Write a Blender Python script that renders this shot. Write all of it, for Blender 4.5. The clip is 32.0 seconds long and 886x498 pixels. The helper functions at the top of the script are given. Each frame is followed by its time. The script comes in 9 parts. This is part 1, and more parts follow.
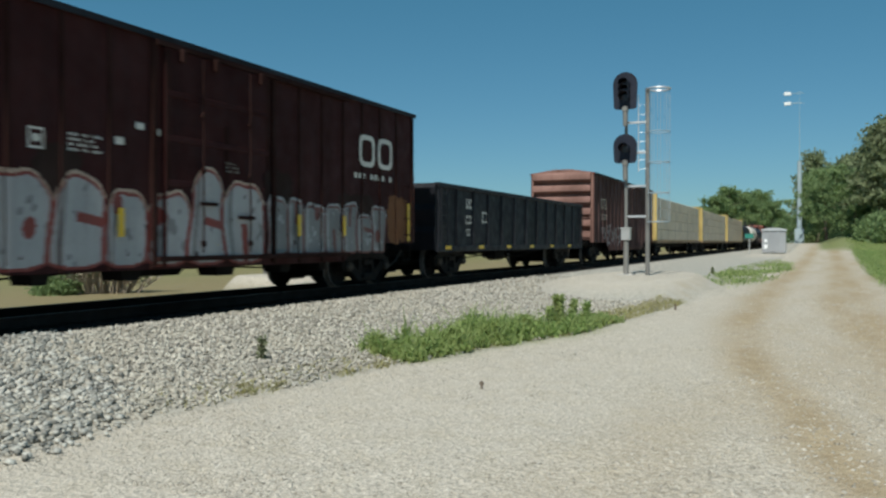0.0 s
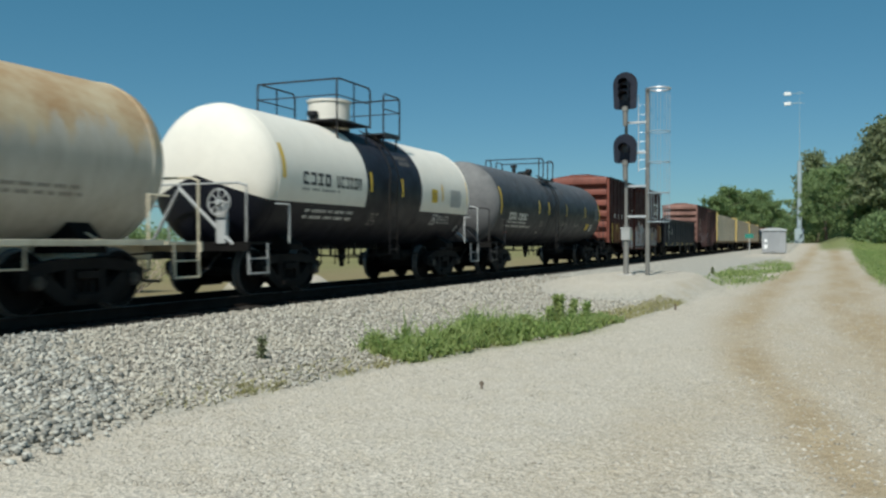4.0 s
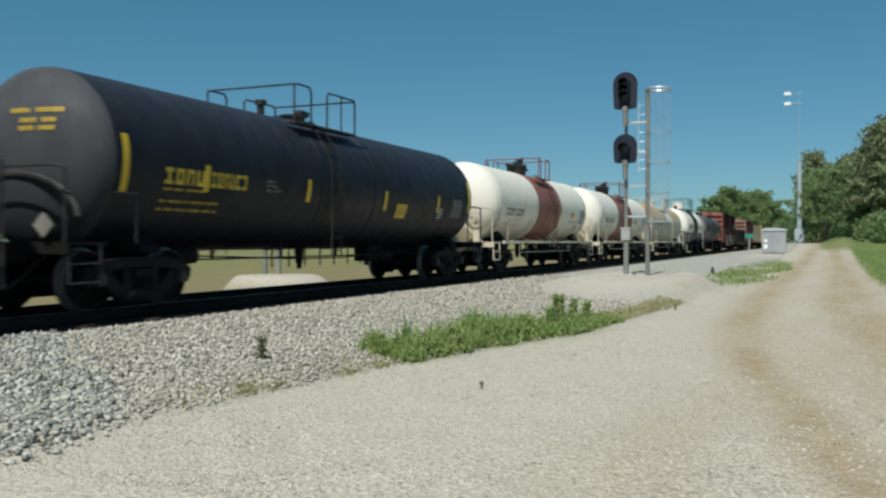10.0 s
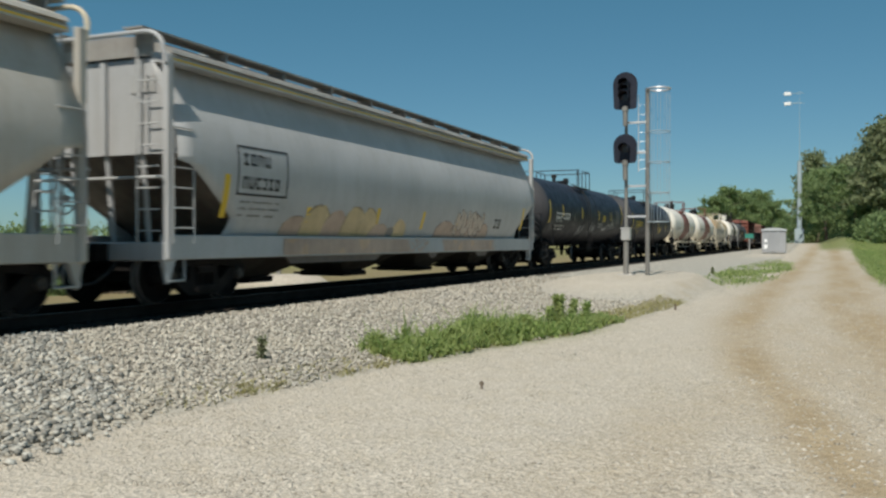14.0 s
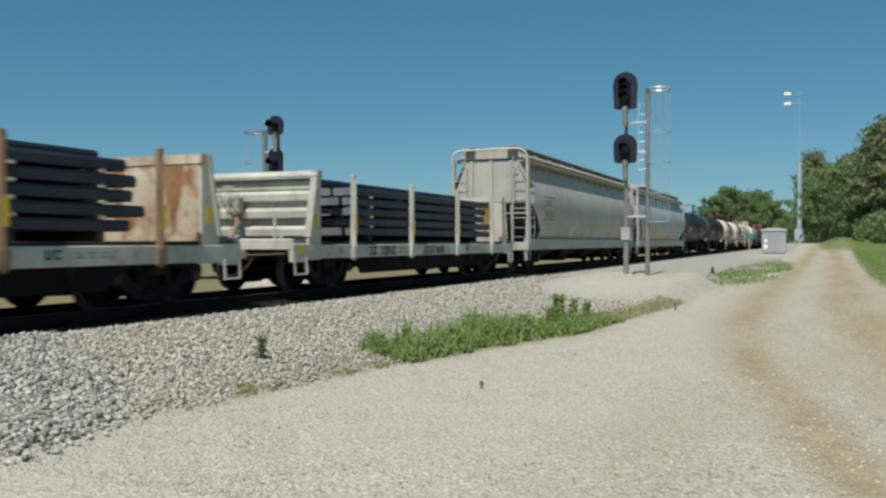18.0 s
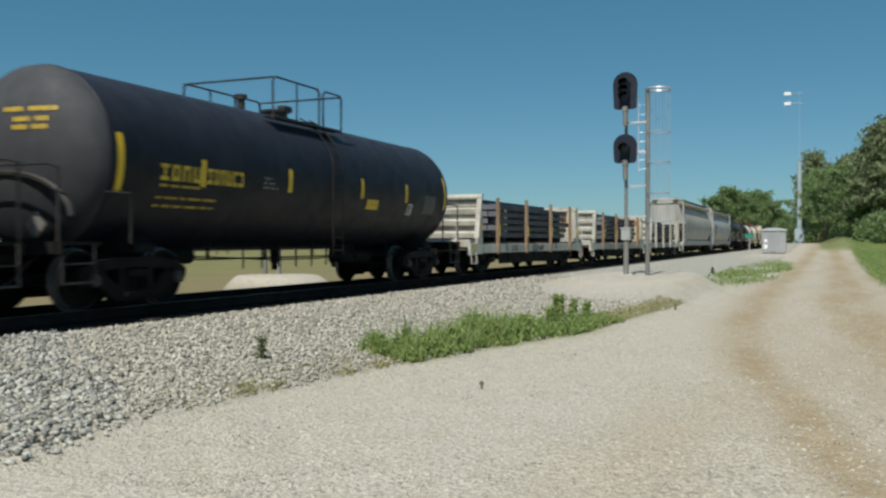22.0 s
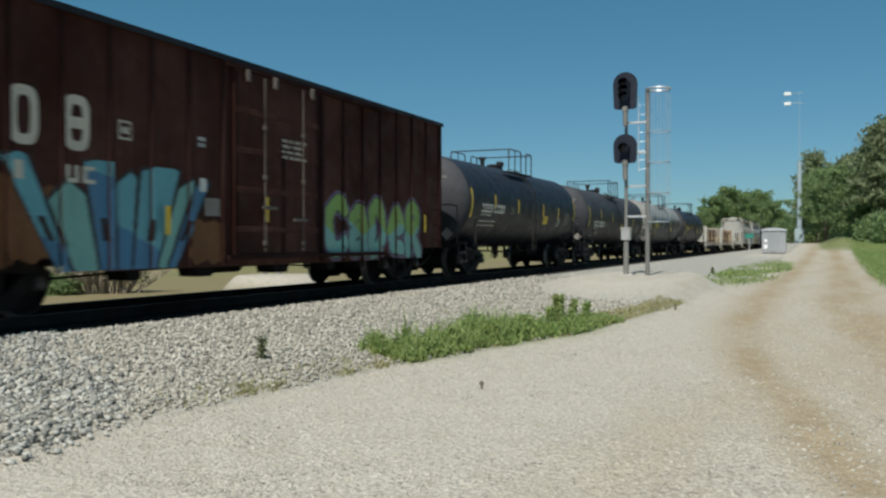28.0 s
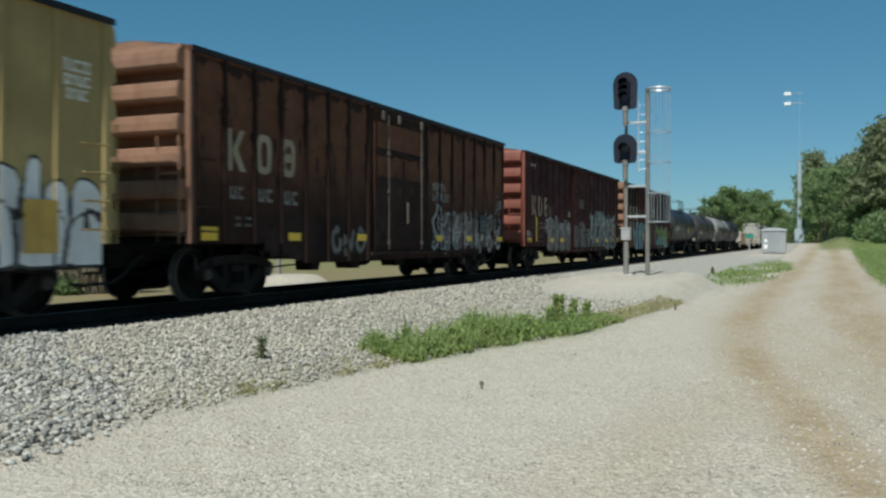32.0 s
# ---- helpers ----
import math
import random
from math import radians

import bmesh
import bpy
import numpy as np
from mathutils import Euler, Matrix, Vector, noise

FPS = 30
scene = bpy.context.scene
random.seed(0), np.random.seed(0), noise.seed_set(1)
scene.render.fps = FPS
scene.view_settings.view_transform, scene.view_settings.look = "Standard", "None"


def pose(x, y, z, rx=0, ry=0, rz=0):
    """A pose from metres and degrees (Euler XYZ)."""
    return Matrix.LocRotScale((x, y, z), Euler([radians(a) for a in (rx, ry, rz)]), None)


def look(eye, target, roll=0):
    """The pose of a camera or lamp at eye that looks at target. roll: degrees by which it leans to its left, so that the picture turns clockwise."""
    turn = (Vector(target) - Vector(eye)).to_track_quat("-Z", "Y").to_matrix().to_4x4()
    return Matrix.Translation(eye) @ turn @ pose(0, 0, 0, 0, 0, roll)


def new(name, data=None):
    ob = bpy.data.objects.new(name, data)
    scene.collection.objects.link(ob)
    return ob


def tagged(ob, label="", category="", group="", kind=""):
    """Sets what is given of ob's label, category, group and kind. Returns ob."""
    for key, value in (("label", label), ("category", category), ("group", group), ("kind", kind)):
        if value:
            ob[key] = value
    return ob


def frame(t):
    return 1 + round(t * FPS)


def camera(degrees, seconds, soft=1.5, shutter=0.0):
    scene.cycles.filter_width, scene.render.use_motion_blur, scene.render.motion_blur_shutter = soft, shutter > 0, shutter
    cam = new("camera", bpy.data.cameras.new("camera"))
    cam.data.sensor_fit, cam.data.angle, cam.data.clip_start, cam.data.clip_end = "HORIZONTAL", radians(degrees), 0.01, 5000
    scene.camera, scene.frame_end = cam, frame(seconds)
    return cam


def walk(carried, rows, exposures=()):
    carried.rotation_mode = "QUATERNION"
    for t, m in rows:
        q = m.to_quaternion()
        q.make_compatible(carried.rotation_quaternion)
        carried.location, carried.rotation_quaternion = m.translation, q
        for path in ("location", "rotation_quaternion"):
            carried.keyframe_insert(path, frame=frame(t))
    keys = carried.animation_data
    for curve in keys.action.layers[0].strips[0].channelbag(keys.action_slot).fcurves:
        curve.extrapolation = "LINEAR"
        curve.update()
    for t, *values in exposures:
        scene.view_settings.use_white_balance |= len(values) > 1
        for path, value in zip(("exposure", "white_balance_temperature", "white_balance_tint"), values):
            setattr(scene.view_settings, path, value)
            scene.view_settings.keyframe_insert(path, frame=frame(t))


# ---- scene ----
cam = camera(53.64, 32.0, soft=2.5, shutter=0.3)
EYE = (0.0, -10.831, 1.0204)
YAW, PITCH, ROLL = 22.978, -0.4527, -0.0287
AHEAD = Vector((math.cos(radians(YAW)) * math.cos(radians(PITCH)), math.sin(radians(YAW)) * math.cos(radians(PITCH)), math.sin(radians(PITCH))))
STAND = look(EYE, Vector(EYE) + 10 * AHEAD, ROLL)
EXPOSURE, KELVIN, TINT = 0.0, 6500, 3
BALANCE = ((0.0, 10, 2), (9.0, -10, 1), (11.0, 130, 4), (12.5, 380, 6), (14.0, 420, 6), (17.0, 200, 4), (21.0, 50, 2), (23.0, 330, 6), (25.0, 330, 6), (28.0, 80, 4), (30.0, -50, 2), (32.0, -80, 2))
walk(cam, [(0.0, STAND), (32.0, STAND)], [(t, EXPOSURE, KELVIN + k, TINT + m) for t, k, m in BALANCE])

# ---- daylight ----
SUN_DIR = Vector((-0.60, -0.03, 0.80)).normalized()
sky_world = bpy.data.worlds.new("sky")
scene.world = sky_world
sky_world.use_nodes = True
wn = sky_world.node_tree
sky = wn.nodes.new("ShaderNodeTexSky")
sky.sky_type, sky.sun_disc = "NISHITA", False
sky.sun_elevation = math.asin(SUN_DIR.z)
sky.sun_rotation = math.atan2(SUN_DIR.x, SUN_DIR.y)
sky.air_density, sky.dust_density, sky.ozone_density, sky.altitude = 0.8, 0.35, 2.0, 100
tone = wn.nodes.new("ShaderNodeMix")
tone.data_type, tone.blend_type = "RGBA", "MULTIPLY"
tone.inputs[0].default_value, tone.inputs[7].default_value = 1.0, (0.73, 0.905, 0.985, 1)
wn.links.new(sky.outputs[0], tone.inputs[6])
even = wn.nodes.new("ShaderNodeMix")
even.data_type = "RGBA"
even.inputs[0].default_value, even.inputs[7].default_value = 0.25, (0.0, 4.0, 5.5, 1)
wn.links.new(tone.outputs[2], even.inputs[6])
wn.links.new(even.outputs[2], wn.nodes["Background"].inputs[0])
wn.nodes["Background"].inputs[1].default_value = 0.074
sun_data = bpy.data.lights.new("sun", "SUN")
sun_data.energy, sun_data.angle, sun_data.color = 4.4, radians(0.53), (1.0, 0.965, 0.91)
sun = new("sun", sun_data)
sun.matrix_world = look((0, 0, 60), Vector((0, 0, 60)) - SUN_DIR)


# ---- materials ----
def nodes_of(name):
    m = bpy.data.materials.new(name)
    m.use_nodes = True
    return m, m.node_tree.nodes, m.node_tree.links, m.node_tree.nodes["Principled BSDF"]


def coords(n, l, scale=(1, 1, 1), shift=True):
    """Local coordinates, shifted by a random amount for each object."""
    tc, mp = n.new("ShaderNodeTexCoord"), n.new("ShaderNodeMapping")
    mp.inputs["Scale"].default_value = scale
    l.new(tc.outputs["Object"], mp.inputs["Vector"])
    if shift:
        oi, mu = n.new("ShaderNodeObjectInfo"), n.new("ShaderNodeMath")
        mu.operation, mu.inputs[1].default_value = "MULTIPLY", 57.0
        l.new(oi.outputs["Random"], mu.inputs[0])
        l.new(mu.outputs[0], mp.inputs["Location"])
    return mp.outputs[0]


def noise_tex(n, l, vec, scale, detail=4.0, rough=0.55):
    t = n.new("ShaderNodeTexNoise")
    t.inputs["Scale"].default_value, t.inputs["Detail"].default_value, t.inputs["Roughness"].default_value = scale, detail, rough
    l.new(vec, t.inputs["Vector"])
    return t.outputs["Fac"]


def ramp(n, l, fac, a, b, ca=(0, 0, 0, 1), cb=(1, 1, 1, 1)):
    r = n.new("ShaderNodeValToRGB")
    r.color_ramp.elements[0].position, r.color_ramp.elements[1].position = a, b
    r.color_ramp.elements[0].color, r.color_ramp.elements[1].color = ca, cb
    l.new(fac, r.inputs[0])
    return r.outputs[0]


def mix(n, l, fac, a, b, mode="MIX"):
    m = n.new("ShaderNodeMix")
    m.data_type, m.blend_type = "RGBA", mode
    for i, v in ((0, fac), (6, a), (7, b)):
        if isinstance(v, (int, float)):
            m.inputs[i].default_value = v
        elif isinstance(v, tuple):
            m.inputs[i].default_value = (*v[:3], 1)
        else:
            l.new(v, m.inputs[i])
    return m.outputs[2]


def times(n, l, a, k):
    m = n.new("ShaderNodeMath")
    m.operation, m.inputs[1].default_value = "MULTIPLY", k
    l.new(a, m.inputs[0])
    return m.outputs[0]


def bump(n, l, b, height, strength, distance):
    bn = n.new("ShaderNodeBump")
    bn.inputs["Strength"].default_value, bn.inputs["Distance"].default_value = strength, distance
    l.new(height, bn.inputs["Height"])
    l.new(bn.outputs[0], b.inputs["Normal"])


def paint(name, color, rough=0.5, metal=0.0, dirt=(0.16, 0.12, 0.08), dirt_amount=0.35, rust=0.0, rust_color=(0.19, 0.07, 0.025), fade=0.25, streak=2.5, spec=0.4):
    """Weathered paint: faded patches, vertical grime streaks and rust spots."""
    m, n, l, b = nodes_of(name)
    v = coords(n, l)
    pale = tuple(min(1, c * (1 + fade) + 0.04 * fade) for c in color)
    dark = tuple(c * (1 - fade) for c in color)
    base = mix(n, l, ramp(n, l, noise_tex(n, l, v, 0.55, 5), 0.33, 0.68), dark, pale)
    vs = coords(n, l, (streak, streak, 0.22))
    st = times(n, l, ramp(n, l, noise_tex(n, l, vs, 1.6, 6, 0.65), 0.45, 0.8), dirt_amount)
    base = mix(n, l, st, base, dirt)
    fine = times(n, l, ramp(n, l, noise_tex(n, l, v, 9.0, 6, 0.7), 0.5, 0.78), dirt_amount * 0.6)
    base = mix(n, l, fine, base, dirt)
    if rust:
        rs = ramp(n, l, noise_tex(n, l, v, 1.7, 8, 0.72), 0.66 - 0.22 * rust, 0.74 - 0.16 * rust)
        base = mix(n, l, times(n, l, rs, min(1, 0.5 + rust * 0.5)), base, rust_color)
    l.new(base, b.inputs["Base Color"])
    l.new(ramp(n, l, noise_tex(n, l, v, 3.0, 4), 0.3, 0.75, (rough * 0.8,) * 3 + (1,), (min(1, rough * 1.3),) * 3 + (1,)), b.inputs["Roughness"])
    b.inputs["Metallic"].default_value = metal
    b.inputs["Specular IOR Level"].default_value = spec
    bump(n, l, b, noise_tex(n, l, v, 6.0, 5, 0.6), 0.12, 0.02)
    return m


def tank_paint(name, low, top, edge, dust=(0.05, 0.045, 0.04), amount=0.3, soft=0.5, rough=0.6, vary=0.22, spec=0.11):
    """Weathered paint in two colours, low and top, that meet at a ragged height."""
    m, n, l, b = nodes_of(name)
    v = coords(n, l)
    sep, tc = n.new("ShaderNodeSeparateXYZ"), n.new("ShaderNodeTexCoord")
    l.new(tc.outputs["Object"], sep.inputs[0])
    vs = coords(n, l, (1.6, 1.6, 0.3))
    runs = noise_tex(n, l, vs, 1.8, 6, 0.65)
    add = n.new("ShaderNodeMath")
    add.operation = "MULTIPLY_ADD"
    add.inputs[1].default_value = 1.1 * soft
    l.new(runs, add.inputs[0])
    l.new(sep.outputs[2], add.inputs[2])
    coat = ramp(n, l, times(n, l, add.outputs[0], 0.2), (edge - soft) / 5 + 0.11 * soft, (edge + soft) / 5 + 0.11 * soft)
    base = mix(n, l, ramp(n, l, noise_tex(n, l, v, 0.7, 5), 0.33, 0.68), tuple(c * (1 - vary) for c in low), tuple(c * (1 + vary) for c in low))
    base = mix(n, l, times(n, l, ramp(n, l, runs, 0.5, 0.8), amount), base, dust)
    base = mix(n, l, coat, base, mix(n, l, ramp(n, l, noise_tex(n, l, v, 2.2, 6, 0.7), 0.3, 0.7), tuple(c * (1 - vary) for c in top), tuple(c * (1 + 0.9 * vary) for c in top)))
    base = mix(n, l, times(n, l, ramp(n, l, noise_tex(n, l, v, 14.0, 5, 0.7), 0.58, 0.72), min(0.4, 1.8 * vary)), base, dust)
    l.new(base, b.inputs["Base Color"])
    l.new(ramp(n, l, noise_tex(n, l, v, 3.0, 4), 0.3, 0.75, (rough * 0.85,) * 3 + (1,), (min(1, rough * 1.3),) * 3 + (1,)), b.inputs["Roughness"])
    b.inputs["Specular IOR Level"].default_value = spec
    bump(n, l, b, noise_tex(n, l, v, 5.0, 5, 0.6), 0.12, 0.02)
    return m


MAT = {}


def setup_materials():
    M = MAT
    M["oxide"] = paint("oxide_red_paint", (0.058, 0.0185, 0.0115), 0.75, spec=0.12, fade=0.4, dirt=(0.020, 0.0085, 0.007), dirt_amount=0.7, rust=0.16, rust_color=(0.12, 0.045, 0.02))
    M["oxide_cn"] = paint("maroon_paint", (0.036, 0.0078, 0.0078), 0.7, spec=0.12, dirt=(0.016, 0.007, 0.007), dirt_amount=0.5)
    M["oxide_bright"] = paint("pale_red_paint", (0.22, 0.066, 0.045), 0.6, dirt=(0.08, 0.04, 0.03), dirt_amount=0.45)
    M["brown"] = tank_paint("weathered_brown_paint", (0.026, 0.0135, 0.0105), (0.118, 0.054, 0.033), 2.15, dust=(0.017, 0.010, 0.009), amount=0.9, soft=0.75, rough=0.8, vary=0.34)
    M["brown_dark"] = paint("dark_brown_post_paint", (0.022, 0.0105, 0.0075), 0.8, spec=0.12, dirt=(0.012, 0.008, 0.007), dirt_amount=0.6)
    M["brown_end"] = paint("pale_brown_paint", (0.26, 0.145, 0.095), 0.75, spec=0.2, dirt=(0.11, 0.06, 0.04), dirt_amount=0.5, rust=0.25)
    M["yellow_car"] = paint("faded_yellow_paint", (0.35, 0.265, 0.115), 0.65, spec=0.2, dirt=(0.16, 0.12, 0.06), dirt_amount=0.5)
    # The dusty tops also carry painted sunlight, the dark flanks painted shade.
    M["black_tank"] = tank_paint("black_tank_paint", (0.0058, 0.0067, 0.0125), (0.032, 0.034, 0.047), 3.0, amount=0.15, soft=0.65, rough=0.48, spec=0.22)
    M["black_dusty_lit_top"] = tank_paint("dusty_black_lit_top_paint", (0.0098, 0.0088, 0.0110), (0.062, 0.055, 0.056), 2.7, amount=0.3, soft=0.7, rough=0.5, spec=0.2)
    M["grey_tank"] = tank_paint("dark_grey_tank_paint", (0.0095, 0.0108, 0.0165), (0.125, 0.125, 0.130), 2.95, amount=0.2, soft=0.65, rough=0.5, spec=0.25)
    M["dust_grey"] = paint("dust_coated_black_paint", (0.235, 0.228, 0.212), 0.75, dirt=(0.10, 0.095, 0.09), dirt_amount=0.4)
    M["white_tank"] = tank_paint("white_tank_paint", (0.52, 0.455, 0.36), (0.775, 0.735, 0.655), 1.6, dust=(0.36, 0.29, 0.20), amount=0.30, soft=0.6, rough=0.45, vary=0.045)
    M["band"] = paint("brown_band_paint", (0.235, 0.088, 0.062), 0.55, dirt=(0.14, 0.065, 0.048), dirt_amount=0.3, fade=0.12)
    M["cream"] = paint("stained_cream_paint", (0.56, 0.48, 0.35), 0.6, dirt=(0.24, 0.15, 0.07), dirt_amount=0.6, rust=0.55, rust_color=(0.32, 0.16, 0.06), fade=0.2)
    M["cream_rail"] = paint("cream_rail_paint", (0.60, 0.54, 0.41), 0.55, dirt=(0.25, 0.18, 0.10), dirt_amount=0.4, rust=0.15)
    M["hopper"] = paint("light_grey_hopper_paint", (0.415, 0.420, 0.422), 0.5, dirt=(0.25, 0.225, 0.19), dirt_amount=0.3, fade=0.1)
    M["hopper_dirty"] = paint("dusty_grey_hopper_paint", (0.41, 0.395, 0.36), 0.55, dirt=(0.26, 0.20, 0.13), dirt_amount=0.45, fade=0.12)
    M["roof_grey"] = paint("galvanised_roof", (0.33, 0.32, 0.30), 0.6, metal=0.2, dirt=(0.16, 0.12, 0.09), dirt_amount=0.5)
    M["flat_white"] = paint("weathered_white_flatcar_paint", (0.50, 0.485, 0.43), 0.6, dirt=(0.26, 0.20, 0.14), dirt_amount=0.6, rust=0.40, rust_color=(0.30, 0.14, 0.06))
    M["flat_rusty"] = paint("rusty_white_flatcar_paint", (0.55, 0.47, 0.36), 0.65, dirt=(0.3, 0.18, 0.09), dirt_amount=0.7, rust=0.9, rust_color=(0.28, 0.11, 0.04))
    M["rust_streak"] = paint("orange_brown_rust_streak", (0.25, 0.125, 0.055), 0.8, spec=0.15, dirt=(0.42, 0.31, 0.19), dirt_amount=0.7, fade=0.35)
    M["gondola"] = paint("black_gondola_paint", (0.0085, 0.0095, 0.0145), 0.6, spec=0.2, dirt=(0.022, 0.021, 0.022), dirt_amount=0.4)
    M["lumber_yellow"] = paint("yellow_flatcar_paint", (0.50, 0.37, 0.13), 0.55, dirt=(0.2, 0.13, 0.05), dirt_amount=0.4)
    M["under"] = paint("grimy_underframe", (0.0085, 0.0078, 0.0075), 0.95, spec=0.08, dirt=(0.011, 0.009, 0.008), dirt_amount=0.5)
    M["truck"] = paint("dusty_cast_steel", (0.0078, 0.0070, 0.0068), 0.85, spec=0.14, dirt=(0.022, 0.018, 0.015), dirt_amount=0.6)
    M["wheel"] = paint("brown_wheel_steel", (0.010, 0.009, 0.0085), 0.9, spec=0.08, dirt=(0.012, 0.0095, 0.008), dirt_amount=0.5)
    M["tread"] = paint("worn_wheel_tread", (0.15, 0.14, 0.135), 0.45, metal=0.4, dirt=(0.05, 0.04, 0.035), dirt_amount=0.3)
    M["cap"] = paint("bearing_cap_steel", (0.045, 0.040, 0.036), 0.6, metal=0.2)
    M["rail_black"] = paint("black_railing_paint", (0.011, 0.012, 0.016), 0.5)
    M["ladder_black"] = paint("black_ladder_paint", (0.006, 0.0063, 0.0085), 0.6, spec=0.2)
    M["placard_ink"] = paint("brown_placard_ink", (0.30, 0.19, 0.02), 0.6)
    M["panel_pale"] = paint("pale_grey_panel", (0.40, 0.39, 0.37), 0.6, dirt=(0.25, 0.24, 0.22), dirt_amount=0.4)
    M["panel_dim"] = paint("worn_grey_panel", (0.135, 0.14, 0.145), 0.6, dirt=(0.05, 0.05, 0.05), dirt_amount=0.4)
    M["rail_red"] = paint("red_railing_paint", (0.20, 0.055, 0.045), 0.55)
    M["rail_grey"] = paint("grey_grab_iron_paint", (0.42, 0.43, 0.43), 0.5)
    M["reflector"] = paint("yellow_reflective_strip", (0.72, 0.46, 0.02), 0.35, dirt=(0.3, 0.2, 0.05), dirt_amount=0.25, fade=0.1)
    M["mark_white"] = paint("white_lettering_paint", (0.66, 0.64, 0.60), 0.6, dirt=(0.3, 0.25, 0.2), dirt_amount=0.35, fade=0.1)
    M["mark_cream"] = paint("cream_lettering_paint", (0.60, 0.55, 0.46), 0.65, dirt=(0.2, 0.12, 0.08), dirt_amount=0.45, fade=0.1)
    M["mark_faint"] = paint("worn_grey_lettering", (0.22, 0.20, 0.18), 0.7, dirt=(0.06, 0.05, 0.04), dirt_amount=0.6)
    M["stain"] = paint("black_spill_stain", (0.006, 0.006, 0.0065), 0.6, dirt=(0.012, 0.011, 0.01), dirt_amount=0.3)
    M["rust_run"] = paint("brown_rust_run", (0.20, 0.145, 0.095), 0.8, spec=0.15, dirt=(0.34, 0.28, 0.21), dirt_amount=0.7)
    M["mark_red"] = paint("red_lettering_paint", (0.32, 0.05, 0.04), 0.6)
    M["mark_faded"] = paint("faded_tan_lettering", (0.34, 0.28, 0.20), 0.75, spec=0.15, dirt=(0.10, 0.06, 0.04), dirt_amount=0.5)
    M["mark_black"] = paint("black_lettering_paint", (0.022, 0.022, 0.024), 0.55)
    M["mark_yellow"] = paint("yellow_lettering_paint", (0.62, 0.42, 0.03), 0.55, dirt=(0.2, 0.13, 0.03), dirt_amount=0.3)
    M["mark_grey"] = paint("grey_decal", (0.42, 0.42, 0.41), 0.55)
    M["steel_load"] = paint("dark_mill_scale_steel", (0.021, 0.026, 0.041), 0.5, spec=0.35, dirt=(0.028, 0.025, 0.025), dirt_amount=0.35)
    M["steel_cut"] = paint("pale_cut_steel_end", (0.15, 0.165, 0.185), 0.6, metal=0.1)
    M["rust_steel"] = paint("rusty_stake_steel", (0.235, 0.165, 0.105), 0.7, dirt=(0.2, 0.1, 0.05), dirt_amount=0.6, rust=0.5)
    M["deck_timber"] = paint("dark_weathered_deck_timber", (0.055, 0.046, 0.040), 0.9, spec=0.1, dirt=(0.03, 0.025, 0.02), dirt_amount=0.5)
    M["dunnage"] = paint("pale_sawn_timber", (0.52, 0.44, 0.31), 0.8)
    M["timber_block"] = paint("timber_spacer", (0.28, 0.19, 0.11), 0.8)
    M["wrap"] = paint("tan_lumber_wrap", (0.60, 0.50, 0.38), 0.6, dirt=(0.32, 0.24, 0.15), dirt_amount=0.3, fade=0.12)
    M["pink_end"] = paint("pale_pink_brown_paint", (0.255, 0.14, 0.115), 0.75, spec=0.2, dirt=(0.12, 0.065, 0.05), dirt_amount=0.45)
    M["ochre_panel"] = paint("dirty_ochre_panel", (0.48, 0.31, 0.07), 0.7, dirt=(0.2, 0.13, 0.05), dirt_amount=0.6)
    M["strap_grey"] = paint("grey_webbing", (0.38, 0.33, 0.27), 0.7)
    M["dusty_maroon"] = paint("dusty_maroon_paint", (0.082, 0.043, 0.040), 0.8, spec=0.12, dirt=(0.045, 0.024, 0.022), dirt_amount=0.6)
    M["soot"] = paint("sooty_grime", (0.025, 0.0135, 0.0112), 0.85, spec=0.1, dirt=(0.03, 0.017, 0.013), dirt_amount=0.5)
    # Worn rods; also the painted shade and light on hopper undersides.
    M["rod_worn"] = paint("worn_rod_and_hopper_shading", (0.115, 0.095, 0.080), 0.6, dirt=(0.04, 0.03, 0.025), dirt_amount=0.6)
    M["hose"] = paint("black_rubber_hose", (0.014, 0.014, 0.015), 0.6)
    # graffiti
    for key, col in (("g_teal", (0.20, 0.43, 0.39)), ("g_blue", (0.06, 0.19, 0.33)), ("g_aqua", (0.13, 0.36, 0.42)), ("g_green", (0.24, 0.38, 0.09)),
                     ("g_silver", (0.36, 0.36, 0.37)), ("g_red", (0.21, 0.034, 0.027)), ("g_black", (0.014, 0.014, 0.018)), ("g_orange", (0.56, 0.385, 0.26)),
                     ("g_pink", (0.47, 0.345, 0.27)), ("g_bone", (0.55, 0.46, 0.38)), ("g_shadow", (0.10, 0.075, 0.075)), ("g_gold", (0.56, 0.43, 0.24)), ("g_mauve", (0.105, 0.072, 0.078)), ("g_dim", (0.085, 0.068, 0.072)), ("g_worn", (0.20, 0.197, 0.20)), ("g_maroon", (0.15, 0.045, 0.04)), ("g_pale", (0.09, 0.13, 0.11)), ("g_violet", (0.15, 0.10, 0.19)), ("g_white", (0.70, 0.71, 0.72))):
        M[key] = paint("spray_paint_" + key[2:], col, 0.5, dirt=(0.10, 0.06, 0.05), dirt_amount=0.3, fade=0.18)
    # lineside
    M["signal_black"] = paint("black_signal_paint", (0.007, 0.010, 0.022), 0.55, spec=0.3, dirt=(0.018, 0.018, 0.02), dirt_amount=0.2)
    M["galv"] = paint("galvanised_steel", (0.50, 0.50, 0.49), 0.45, metal=0.45, dirt=(0.3, 0.28, 0.25), dirt_amount=0.25, fade=0.1)
